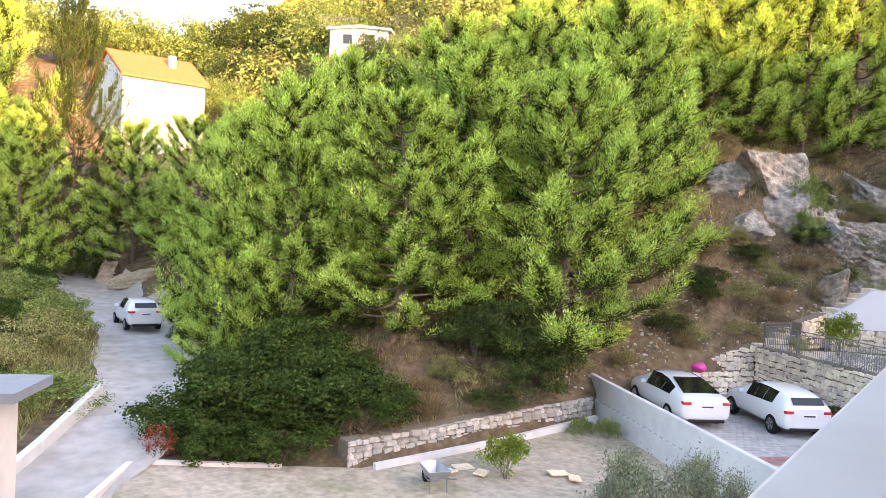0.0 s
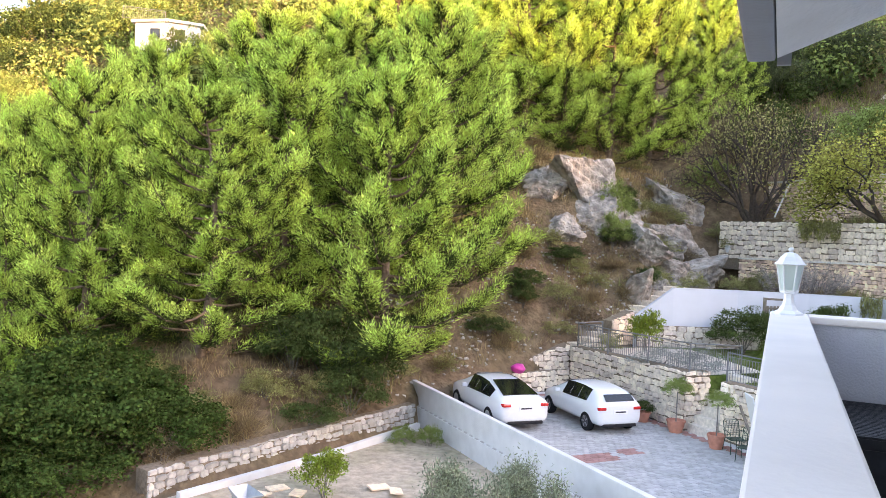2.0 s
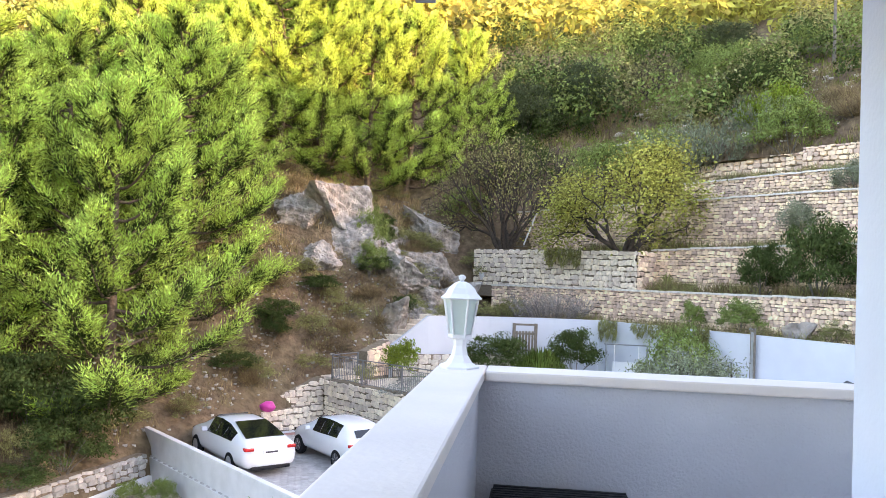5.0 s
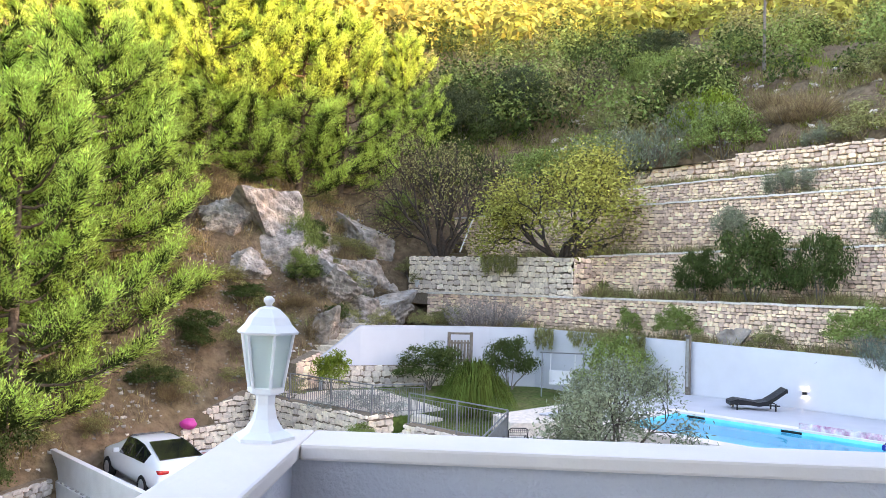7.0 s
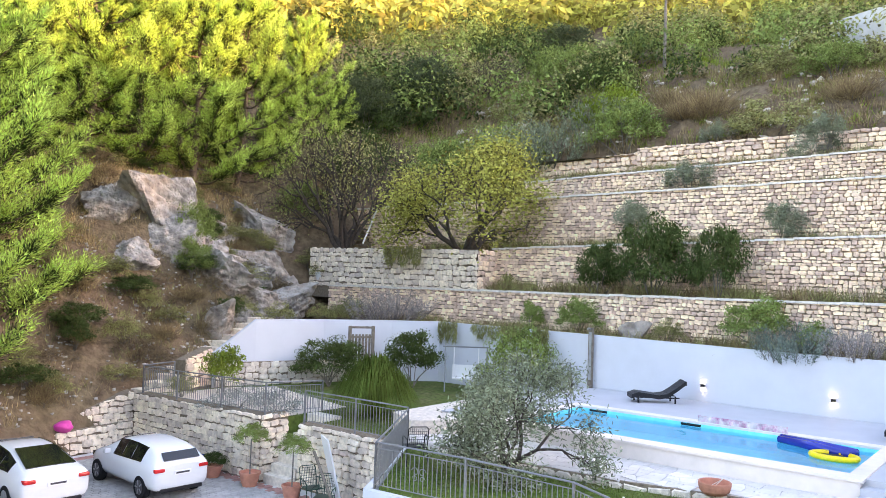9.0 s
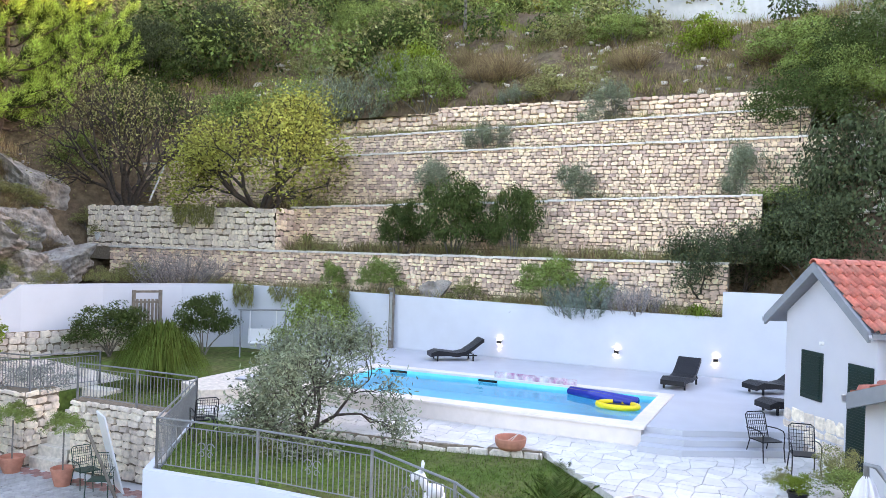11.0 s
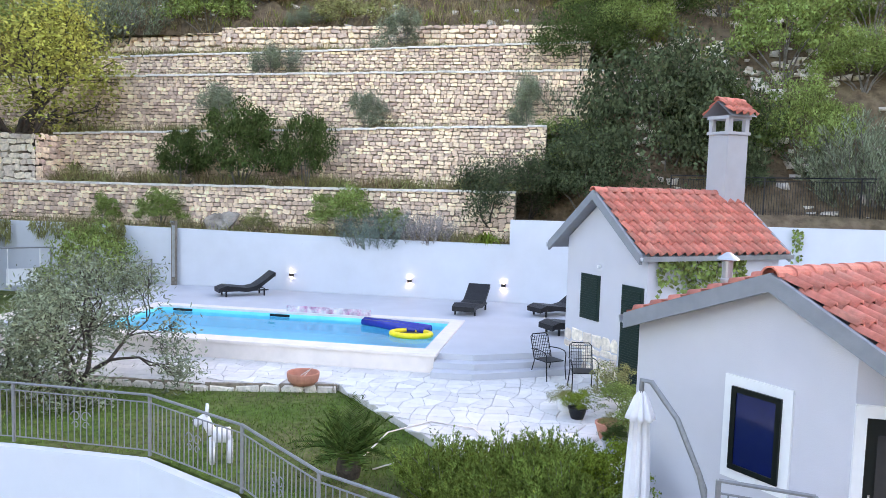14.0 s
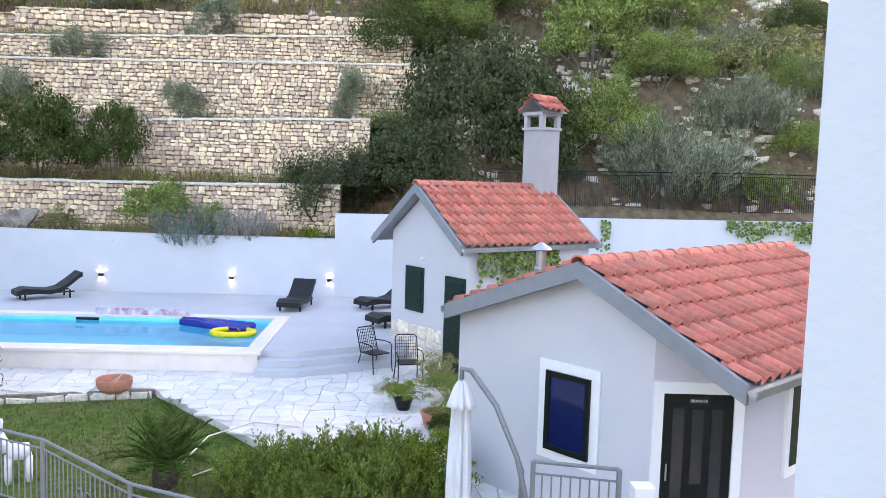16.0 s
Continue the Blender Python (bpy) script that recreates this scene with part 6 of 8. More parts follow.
rr = np.random.default_rng(77)
for k, (x, y, s) in enumerate(((23.2, 37.2, 1.7), (25.0, 36.8, 2.0), (26.8, 36.3, 2.1), (24.6, 34.6, 1.5), (26.6, 34.2, 1.7), (28.6, 35.6, 1.9), (27.8, 33.2, 1.5), (26.2, 32.0, 1.2), (29.6, 34.0, 1.5), (30.8, 36.4, 2.0), (31.6, 35.2, 1.2), (24.6, 31.6, 0.9), (28.9, 37.9, 1.6),
                               (22.4, 35.0, 1.2), (32.6, 38.0, 1.6), (25.8, 38.2, 1.4))):
    boulder(x, y, gz(x, y) - 0.45 * s, (s, s * 0.8, s * rr.uniform(0.75, 1.05)), k + 1)
for k, (x, y, s) in enumerate(((0.3, 73.6, 2.4), (-1.8, 74.5, 1.8), (11.6, 68.6, 2.6), (14.0, 67.8, 2.2), (9.5, 69.5, 1.8))):
    boulder(x, y, gz(x, y) - 0.2 * s, (s, s * 0.8, s), k + 40, "pale sunlit rock face on the upper hill")
for k, (x, y, s) in enumerate(((-11.0, 57.0, 1.5), (-8.2, 52.0, 1.4), (-6.0, 48.5, 1.2), (-9.6, 54.4, 1.3))):
    boulder(x, y, gz(x, y) - 0.6 * s, (s * 1.2, s * 1.2, s * 0.7), k + 60, "pale eroded earth bank beside the road", M_YARD)
boulder(32.3, 16.1, 4.35, (0.5, 0.5, 0.5), 81, "grey rounded boulder in the bed above the wall")

# the stone path and stair beside the slope
for k in range(12):
    x = 20.4 + k * 0.55
    tagged(box("path_step", -0.4, 0.4, -0.55, 0.55, -0.6, 0.0, M_STONE_P, m=pose(x, 29.75 + 0.12 * k, 1.9 + 0.22 * k, 0, 0, 10), bevel=0.03), "rough limestone step up beside the slope", "step", group="hillside steps", kind="structure")
stone_wall("wall_path_pier", (21.6, 29.2), (23.0, 29.55), 1.8, 2.9, 3.3, 0.4, M_STONE, "stacked limestone pier beside the steps", 91, cope=False)
tagged(wall_run("channel_kerb", [(3.0, 22.0, -0.75, -0.52), (7.6, 24.5, -0.75, -0.5), (11.7, 27.0, -0.75, -0.42)], 0.16, M_CONC, side=-1), "pale concrete channel kerb along the yard", "kerb", kind="structure")
tagged(wall_run("yard_kerb", [(-4.2, 19.2, -1.3, -0.6), (-3.6, 22.85, -1.3, -0.6), (0.5, 22.3, -1.3, -0.6)], 0.18, M_COPING, side=-1), "pale stone kerb around the dirt yard", "kerb", kind="structure")
tagged(wall_run("road_kerb", [(-6.4, 20.5, -1.2, -0.55), (-5.9, 23.5, -0.9, -0.2), (-5.3, 27.9, -0.6, 0.35)], 0.22, M_CONC, side=1), "low concrete kerb wall along the road", "kerb", kind="structure")


# ---- garden furniture and small things ----
def metal_chair(x, y, z, rot, m=M_BLACKMETAL, label="dark wire mesh metal armchair on the patio", group="metal garden chairs"):
    c = empty("garden_chair", pose(x, y, z, 0, 0, rot), label, "chair", group)
    box("seat", -0.24, 0.24, -0.22, 0.24, 0.41, 0.435, m, c, bevel=0.008)
    for k in range(9):
        bm = bmesh.new()
        add_tube(bm, [(-0.2 + 0.05 * k, -0.22, 0.44), (-0.2 + 0.05 * k, -0.38, 0.92)], 0.006, 4)
        part("wire", bm, m, c)
    for k in range(7):
        bm = bmesh.new()
        add_tube(bm, [(-0.22, -0.235 - 0.022 * k, 0.5 + 0.066 * k), (0.22, -0.235 - 0.022 * k, 0.5 + 0.066 * k)], 0.006, 4)
        part("wire", bm, m, c)
    bm = bmesh.new()
    add_tube(bm, [(-0.24, -0.22, 0.42), (-0.24, -0.38, 0.9), (-0.18, -0.395, 0.95), (0.18, -0.395, 0.95), (0.24, -0.38, 0.9), (0.24, -0.22, 0.42)], 0.013, 6)
    part("backrest", bm, m, c)
    for s in (-1, 1):
        bm = bmesh.new()
        add_tube(bm, [(s * 0.26, -0.3, 0.64), (s * 0.28, 0.0, 0.66), (s * 0.28, 0.2, 0.64), (s * 0.27, 0.26, 0.58), (s * 0.26, 0.26, 0.3), (s * 0.27, 0.3, 0.0)], 0.013, 6)
        part("arm_leg", bm, m, c)
        bm = bmesh.new()
        add_tube(bm, [(s * 0.24, -0.2, 0.42), (s * 0.26, -0.33, 0.0)], 0.013, 6)
        part("leg", bm, m, c)
    return c


metal_chair(23.0, 3.75, 1.97, 130)
metal_chair(22.1, 3.0, 1.97, 100)
metal_chair(18.6, 15.2, 1.9, -40)
M_GREENPL = mat("green_plastic", (0.015, 0.05, 0.035), 0.35, vary=0.05)
metal_chair(19.2, 19.4, 0.0, 160, M_GREENPL, "dark green plastic armchair in the court", "plastic chairs")
metal_chair(18.8, 18.5, 0.0, 120, M_GREENPL, "dark green plastic armchair in the court", "plastic chairs")


def pot(x, y, z, r, h, label, m=M_TERRA, parent_plant=None, ps=0.5, lift=0.0, cat="pot"):
    p = empty("plant_pot", pose(x, y, z), label, cat, "potted plants")
    bm = bmesh.new()
    add_lathe(bm, [(r * 0.68, 0), (r * 0.9, h * 0.5), (r, h * 0.86), (r * 1.08, h * 0.88), (r * 1.08, h), (r * 0.92, h), (r * 0.86, h * 0.8), (0.01, h * 0.78)], 20)
    part("pot", bm, m, p, smooth=False)
    if parent_plant:
        if lift:
            bm = bmesh.new()
            add_tube(bm, [(0, 0, h * 0.7), (0.02, 0.01, h + lift)], 0.022, 6)
            part("stem", bm, M_GREYBARK, p)
        ob = new("foliage", parent_plant[1])
        ob.parent = p
        ob.matrix_basis = pose(0, 0, h * 0.8 + lift - ps * 0.35) @ Matrix.Diagonal((ps, ps, ps, 1))
    return p


pot(19.1, 22.0, 0, 0.3, 0.42, "clipped ball tree in a terracotta pot by the wall", parent_plant=F_BROAD[0], ps=0.48, lift=0.95)
pot(18.95, 19.95, 0, 0.27, 0.45, "clipped ball tree in a terracotta pot by the wall", parent_plant=F_BROAD[1], ps=0.46, lift=0.95)
pot(18.95, 23.6, 0, 0.28, 0.36, "dark shrub in a terracotta pot by the wall", parent_plant=F_DARK[0], ps=0.42)
pot(20.0, 3.1, 1.97, 0.17, 0.22, "small potted herb beside the patio", M_BLACKMETAL, F_LIME, 0.3)
pot(20.5, 3.35, 1.97, 0.16, 0.22, "white pot with trailing herb beside the patio", M_PVCWHITE, F_SCRUB[0], 0.3)
pot(18.9, 2.55, 1.97, 0.24, 0.3, "round terracotta pot with succulent beside the patio", M_TERRA, F_SCRUB[1], 0.2)
pot(18.1, 2.5, 1.97, 0.2, 0.25, "grey metal pot beside the patio", M_ZINC, F_DARK[0], 0.25)
pot(17.6, 2.2, 1.97, 0.2, 0.25, "small terracotta pot beside the patio", M_TERRA, F_SCRUB[1], 0.25)
pot(33.6, 34.9, 6.0, 0.26, 0.4, "white pot with green plant beside the block wall", M_PVCWHITE, F_SCRUB[0], 0.6)
bowl = empty("planter_bowl", pose(20.95, 8.8, 1.98), "wide empty terracotta planter bowl on the patio", "planter")
bm = bmesh.new()
add_lathe(bm, [(0.24, 0), (0.31, 0.07), (0.34, 0.17), (0.345, 0.24), (0.335, 0.26), (0.31, 0.25), (0.29, 0.1), (0.2, 0.05), (0.01, 0.045)], 28)
part("bowl", bm, M_TERRA, bowl)
bm = bmesh.new()
add_tube(bm, [(-0.1, 0.0, 0.14), (-0.1, -0.2, 0.36), (0.1, 0.1, 0.14)], 0.008, 5)
part("cord", bm, M_COPING, bowl, "pale cord in the bowl")
tagged(box("cement_bag", -0.22, 0.22, -0.15, 0.15, 0, 0.55, M_BLUEVINYL, m=pose(18.95, 24.5, 0, 0, 6, 20), bevel=0.05), "blue and white paper sack beside the stone wall", "sack")
panel = empty("leaning_door", pose(19.4, 18.5, 0, 0, 0, 60), "white door leaf leaning against the wall", "door")
box("leaf", -0.42, 0.42, -0.02, 0.02, 0, 2.0, M_PVCWHITE, panel, m=pose(0, 0, 0, -14, 0, 0), bevel=0.006)
box("inset", -0.3, 0.3, -0.028, -0.021, 0.12, 1.88, M_DECK, panel, m=pose(0, 0, 0, -14, 0, 0))
tagged(box("timber", -0.05, 0.05, -0.03, 0.03, 0, 1.9, M_WOOD, m=pose(18.6, 17.7, 0, -20, 10, 60)), "rough timber board leaning beside the panel", "board")

# swing seat
sw = empty("swing_set", pose(30.0, 22.2, 1.82, 0, 0, -52), "metal garden swing frame with white seat", "swing")
for x in (-0.85, 0.85):
    for y in (-0.6, 0.6):
        bm = bmesh.new()
        add_tube(bm, [(x, y, 0), (x, 0, 1.75)], 0.028, 6)
        part("leg", bm, M_METAL, sw)
bm = bmesh.new()
add_tube(bm, [(-0.95, 0, 1.75), (0.95, 0, 1.75)], 0.03, 6)
part("top_bar", bm, M_METAL, sw)
for x in (-0.5, 0.5):
    bm = bmesh.new()
    add_tube(bm, [(x, 0, 1.75), (x, 0, 0.5)], 0.02, 5)
    part("hanger", bm, M_PVCWHITE, sw)
box("seat", -0.55, 0.55, -0.22, 0.22, 0.46, 0.5, M_PVCWHITE, sw)
box("back", -0.55, 0.55, 0.2, 0.23, 0.5, 1.0, M_PVCWHITE, sw)

# wooden garden gate on the wall, wheelbarrow, bag, umbrella, iron gate, statue, hose
gate = empty("wooden_gate", pose(28.2, 26.4, 2.7, 0, 0, 148), "small weathered wooden gate in the garden wall", "gate")
for x in (-0.5, 0.5):
    box("post", x - 0.06, x + 0.06, -0.06, 0.06, 0, 1.5, M_WOOD, gate)
for k in range(6):
    box("board", -0.4 + 0.145 * k, -0.4 + 0.145 * k + 0.09, -0.02, 0.02, 0.1, 1.15, M_WOOD, gate)
for z in (0.25, 1.0, 1.4):
    box("rail", -0.46, 0.46, 0.021, 0.06, z, z + 0.09, M_WOOD, gate)
wb = empty("wheelbarrow", pose(4.4, 20.3, -0.7, 0, 0, 100), "grey metal wheelbarrow on the dirt yard", "wheelbarrow")
bm = bmesh.new()
lo = [bm.verts.new(p) for p in ((-0.3, -0.2, 0.35), (0.3, -0.16, 0.30), (0.3, 0.16, 0.30), (-0.3, 0.2, 0.35))]
hi = [bm.verts.new(p) for p in ((-0.45, -0.32, 0.58), (0.5, -0.26, 0.6), (0.5, 0.26, 0.6), (-0.45, 0.32, 0.58))]
bm.faces.new(lo)
for k in range(4):
    bm.faces.new((lo[k], lo[(k + 1) % 4], hi[(k + 1) % 4], hi[k]))
tray = part("tray", bm, M_ZINC, wb)
tray.modifiers.new("thick", "SOLIDIFY").thickness = 0.015
bm = bmesh.new()
for s in (-1, 1):
    add_tube(bm, [(-0.85, s * 0.28, 0.5), (-0.2, s * 0.25, 0.32), (0.55, s * 0.06, 0.18)], 0.018, 6)
    add_tube(bm, [(-0.3, s * 0.24, 0.33), (-0.35, s * 0.24, 0.0)], 0.016, 6)
part("frame", bm, M_METAL, wb)
bm = bmesh.new()
add_lathe(bm, [(0.1, -0.04), (0.18, -0.04), (0.18, 0.04), (0.1, 0.04)], 16, pose(0.6, 0, 0.18, 90, 0, 0))
part("wheel", bm, M_RUBBER, wb, "black rubber wheel")
bm = bmesh.new()
bmesh.ops.create_icosphere(bm, subdivisions=3, radius=0.32)
for v in bm.verts:
    v.co *= 1 + 0.25 * noise.noise(v.co * 5)
    v.co.z *= 0.6
bag = tagged(part("plastic_bag", bm, M_MAGENTA, smooth=True), "crumpled magenta plastic bag on the stone wall", "bag")
bag.matrix_basis = pose(17.0, 29.15, 1.0)
for k, (x, y, r) in enumerate(((5.6, 22.0, 20), (6.0, 21.4, 60), (8.2, 21.2, 10), (8.5, 20.7, 75), (5.0, 21.5, 130))):
    tagged(box("stone_slab", -0.3, 0.3, -0.17, 0.17, 0, 0.05, M_STONE, m=pose(x, y, -0.69 + 0.02 * k, 6, 4, r), bevel=0.01), "loose stone slab lying in the yard", "slab", "loose slabs")
stump = bmesh.new()
add_tube(stump, [(0.1, 27.3, 0.2), (0.08, 27.35, 0.9), (0.2, 27.3, 1.3)], [0.16, 0.13, 0.05], 8)
tagged(part("tree_stump", stump, M_GREYBARK), "grey weathered dead tree stump", "stump")

umb = empty("umbrella", pose(14.49, 2.44, 1.9), "closed white cantilever umbrella on a grey arm", "umbrella")
bm = bmesh.new()
rings = []
for z, r in ((2.08, 0.03), (2.0, 0.09), (1.8, 0.17), (1.74, 0.19), (1.72, 0.12), (1.4, 0.14), (1.0, 0.16), (0.5, 0.17), (0.2, 0.15), (0.1, 0.11)):
    r *= 0.74
    rings.append([bm.verts.new((r * (1 + 0.28 * math.cos(8 * a)) * math.cos(a), r * (1 + 0.28 * math.cos(8 * a)) * math.sin(a), z)) for a in np.linspace(0, 2 * math.pi, 48, endpoint=False)])
for r0, r1 in zip(rings, rings[1:]):
    for k in range(48):
        bm.faces.new((r0[k], r1[k], r1[(k + 1) % 48], r0[(k + 1) % 48]))
part("canopy", bm, M_CANVAS, umb, "folded white canvas canopy", smooth=True)
bm = bmesh.new()
add_tube(bm, [(0.0, 0.0, 2.05), (0, 0, 2.2), (-0.08, -0.1, 2.2), (-0.3, -0.38, 1.85), (-0.5, -0.62, 1.3), (-0.6, -0.76, 0.7), (-0.64, -0.82, 0.0)], 0.032, 10)
part("arm", bm, M_METAL, umb, "curved grey metal arm", smooth=True)
bm = bmesh.new()
add_tube(bm, [(-0.5, -0.68, 0.0), (-0.5, -0.68, 1.15), (-0.46, -0.6, 1.35)], 0.03, 10)
part("mast", bm, M_METAL, umb)
railing([(12.75, 1.85, 2.66), (12.55, 1.05, 2.66)], h=0.95, gap=0.09, scroll=True, label="ornate grey iron gate beside the house", group="iron gate")
box_pillar = tagged(box("gate_pillar", -0.1, 0.1, -0.1, 0.1, 1.8, 3.5, M_PVCWHITE, m=pose(12.45, 0.85, 0), bevel=0.01), "white gate pillar with flat cap", "pillar")
st = bmesh.new()
for pts, r in (([(0, 0, 0.45), (0.3, 0, 0.47)], 0.13), ([(0.3, 0, 0.5), (0.42, 0, 0.75)], 0.08), ([(0.4, 0, 0.78), (0.6, 0, 0.68)], 0.07), ([(0.4, 0.05, 0.8), (0.38, 0.07, 0.98)], 0.025), ([(0.4, -0.05, 0.8), (0.38, -0.07, 0.98)], 0.025),
               ([(0, 0.08, 0.4), (0, 0.08, 0)], 0.05), ([(0, -0.08, 0.4), (0, -0.08, 0)], 0.05), ([(0.3, 0.08, 0.4), (0.3, 0.08, 0)], 0.05), ([(0.3, -0.08, 0.4), (0.3, -0.08, 0)], 0.05)):
    add_tube(st, pts, r, 10)
statue = tagged(part("statue", st, M_CANVAS, smooth=True), "white painted donkey garden statue on the lawn", "statue")
statue.matrix_basis = pose(16.7, 8.5, 1.82, 0, 0, 120) @ Matrix.Diagonal((0.9, 0.9, 0.95, 1))
bm = bmesh.new()
add_tube(bm, [(16.6, 6.7, 1.85), (17.2, 6.5, 1.86), (18.2, 6.3, 2.0), (19.0, 5.7, 2.0), (18.8, 4.9, 2.0), (18.0, 4.5, 2.0), (17.4, 4.6, 2.0), (17.0, 5.2, 1.87), (17.2, 5.9, 1.86), (16.8, 6.2, 1.86)], 0.014, 6)
tagged(part("garden_hose", bm, M_COPING, smooth=True), "pale garden hose lying across lawn and patio", "hose")
bm = bmesh.new()
add_lathe(bm, [(0.3, 0), (0.3, 0.03), (0.28, 0.04)], 20, pose(16.9, 5.2, 1.82) @ Matrix.Diagonal((1.2, 0.8, 1, 1)))
tagged(part("manhole_cover", bm, M_DKGREEN), "round green cover set in the lawn", "cover")
for k, y in enumerate((6.0,)):
    tagged(box("stone_edging", -0.1, 0.1, -2.2, 2.2, 0, 0.3, M_STONE, m=pose(41.8, 6.5, 12.1, 0, 0, 3), bevel=0.02), "low stone edging on the upper terrace", "edging")
# timber stair against the upper terrace wall
sta = empty("timber_stair", pose(36.2, 35.0, 7.7, 0, 0, 0), "wooden ladder stair with white handrail on the terrace", "stair")
for k in range(7):
    box("tread", -0.4 + 0.14 * k, -0.1 + 0.14 * k, -0.9 - 0.0 * k, 0.0, 0.3 * k, 0.3 * k + 0.05, M_WOOD, sta)
bm = bmesh.new()
add_tube(bm, [(-0.3, -1.0, 0.4), (0.9, -1.0, 2.7)], 0.05, 6)
part("handrail", bm, M_PVCWHITE, sta, "white painted handrail")
# pole with wires on the hill
po = empty("utility_pole", pose(57.0, 25.6, gz(57.0, 25.6) - 0.5), "slim wooden utility pole on the hillside", "pole")
bm = bmesh.new()
add_tube(bm, [(0, 0, 0), (0, 0, 7.0)], [0.13, 0.09], 8)
part("shaft", bm, M_GREYBARK, po)
box("crossarm", -0.05, 0.05, -0.6, 0.6, 6.6, 6.7, M_GREYBARK, po)
bm = bmesh.new()
add_tube(bm, [(0, 0.5, 6.7), (2, -6, 6.0), (4, -16, 6.4)], 0.015, 4)
part("wire", bm, M_BLACKMETAL, po)

rng_p = np.random.default_rng(5)


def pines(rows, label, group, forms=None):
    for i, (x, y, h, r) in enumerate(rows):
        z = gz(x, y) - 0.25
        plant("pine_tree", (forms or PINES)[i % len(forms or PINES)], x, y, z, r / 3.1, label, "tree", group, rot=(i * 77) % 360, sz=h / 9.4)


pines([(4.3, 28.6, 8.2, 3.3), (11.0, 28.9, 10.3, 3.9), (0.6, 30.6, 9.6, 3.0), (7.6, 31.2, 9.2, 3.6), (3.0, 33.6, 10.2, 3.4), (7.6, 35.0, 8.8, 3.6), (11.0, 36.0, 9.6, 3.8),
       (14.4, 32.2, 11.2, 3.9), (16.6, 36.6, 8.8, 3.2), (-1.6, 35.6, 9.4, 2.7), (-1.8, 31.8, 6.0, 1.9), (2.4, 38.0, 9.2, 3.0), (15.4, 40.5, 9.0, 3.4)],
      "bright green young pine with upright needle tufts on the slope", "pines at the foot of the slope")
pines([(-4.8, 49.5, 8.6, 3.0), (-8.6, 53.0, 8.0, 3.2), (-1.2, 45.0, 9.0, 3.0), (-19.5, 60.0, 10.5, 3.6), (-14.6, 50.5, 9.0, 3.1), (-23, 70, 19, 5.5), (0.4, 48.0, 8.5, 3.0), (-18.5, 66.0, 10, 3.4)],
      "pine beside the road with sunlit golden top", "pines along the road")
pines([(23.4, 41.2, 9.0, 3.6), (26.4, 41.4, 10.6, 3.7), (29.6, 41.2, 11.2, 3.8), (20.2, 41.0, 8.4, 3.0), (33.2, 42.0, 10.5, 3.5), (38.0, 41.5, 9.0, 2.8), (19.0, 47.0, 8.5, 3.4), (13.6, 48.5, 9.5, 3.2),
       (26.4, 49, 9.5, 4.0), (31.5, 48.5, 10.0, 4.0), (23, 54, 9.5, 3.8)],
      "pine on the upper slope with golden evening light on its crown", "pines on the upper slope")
plant("conifer", CONIFER, -12.9, 55.0, gz(-12.9, 55.0) - 0.5, 0.95, "tall dark green conifer beside the house", "tree", sz=1.75)

for i, (x, y, s, h) in enumerate(((-16, 84, 5.0, 5.0), (-9, 87, 5.0, 5.2), (-2.5, 84, 4.6, 4.6), (4.5, 79, 4.0, 4.0), (-24, 82, 5.5, 5.5), (-3.5, 75, 3.0, 3.2), (2.5, 70, 2.6, 2.8), (-0.5, 64, 2.6, 2.8), (3.5, 58, 2.4, 2.6), (1.0, 55, 2.2, 2.6), (-5.0, 70, 2.6, 3.0), (9.0, 62, 2.6, 2.6), (8, 55, 2.6, 2.8), (4.6, 67.2, 2.4, 4.4), (7.2, 67.4, 2.6, 4.6), (9.8, 67.0, 2.4, 4.4), (-11.5, 55.5, 1.7, 1.7), (-16.5, 57.5, 2.0, 2.0), (-9.0, 57.5, 1.6, 1.8), (-19.5, 61.0, 2.4, 2.6), (-14.6, 55.0, 1.5, 1.4), (-22.5, 64.5, 2.6, 3.0), (-6.4, 56.2, 1.6, 1.6))):
    plant("broadleaf_tree", F_OAK if i % 3 == 2 else F_BIGBROAD, x, y, gz(x, y) - 0.6, s, "leafy green tree on the hill behind the house", "tree", "trees behind the house", rot=i * 49, sz=h)

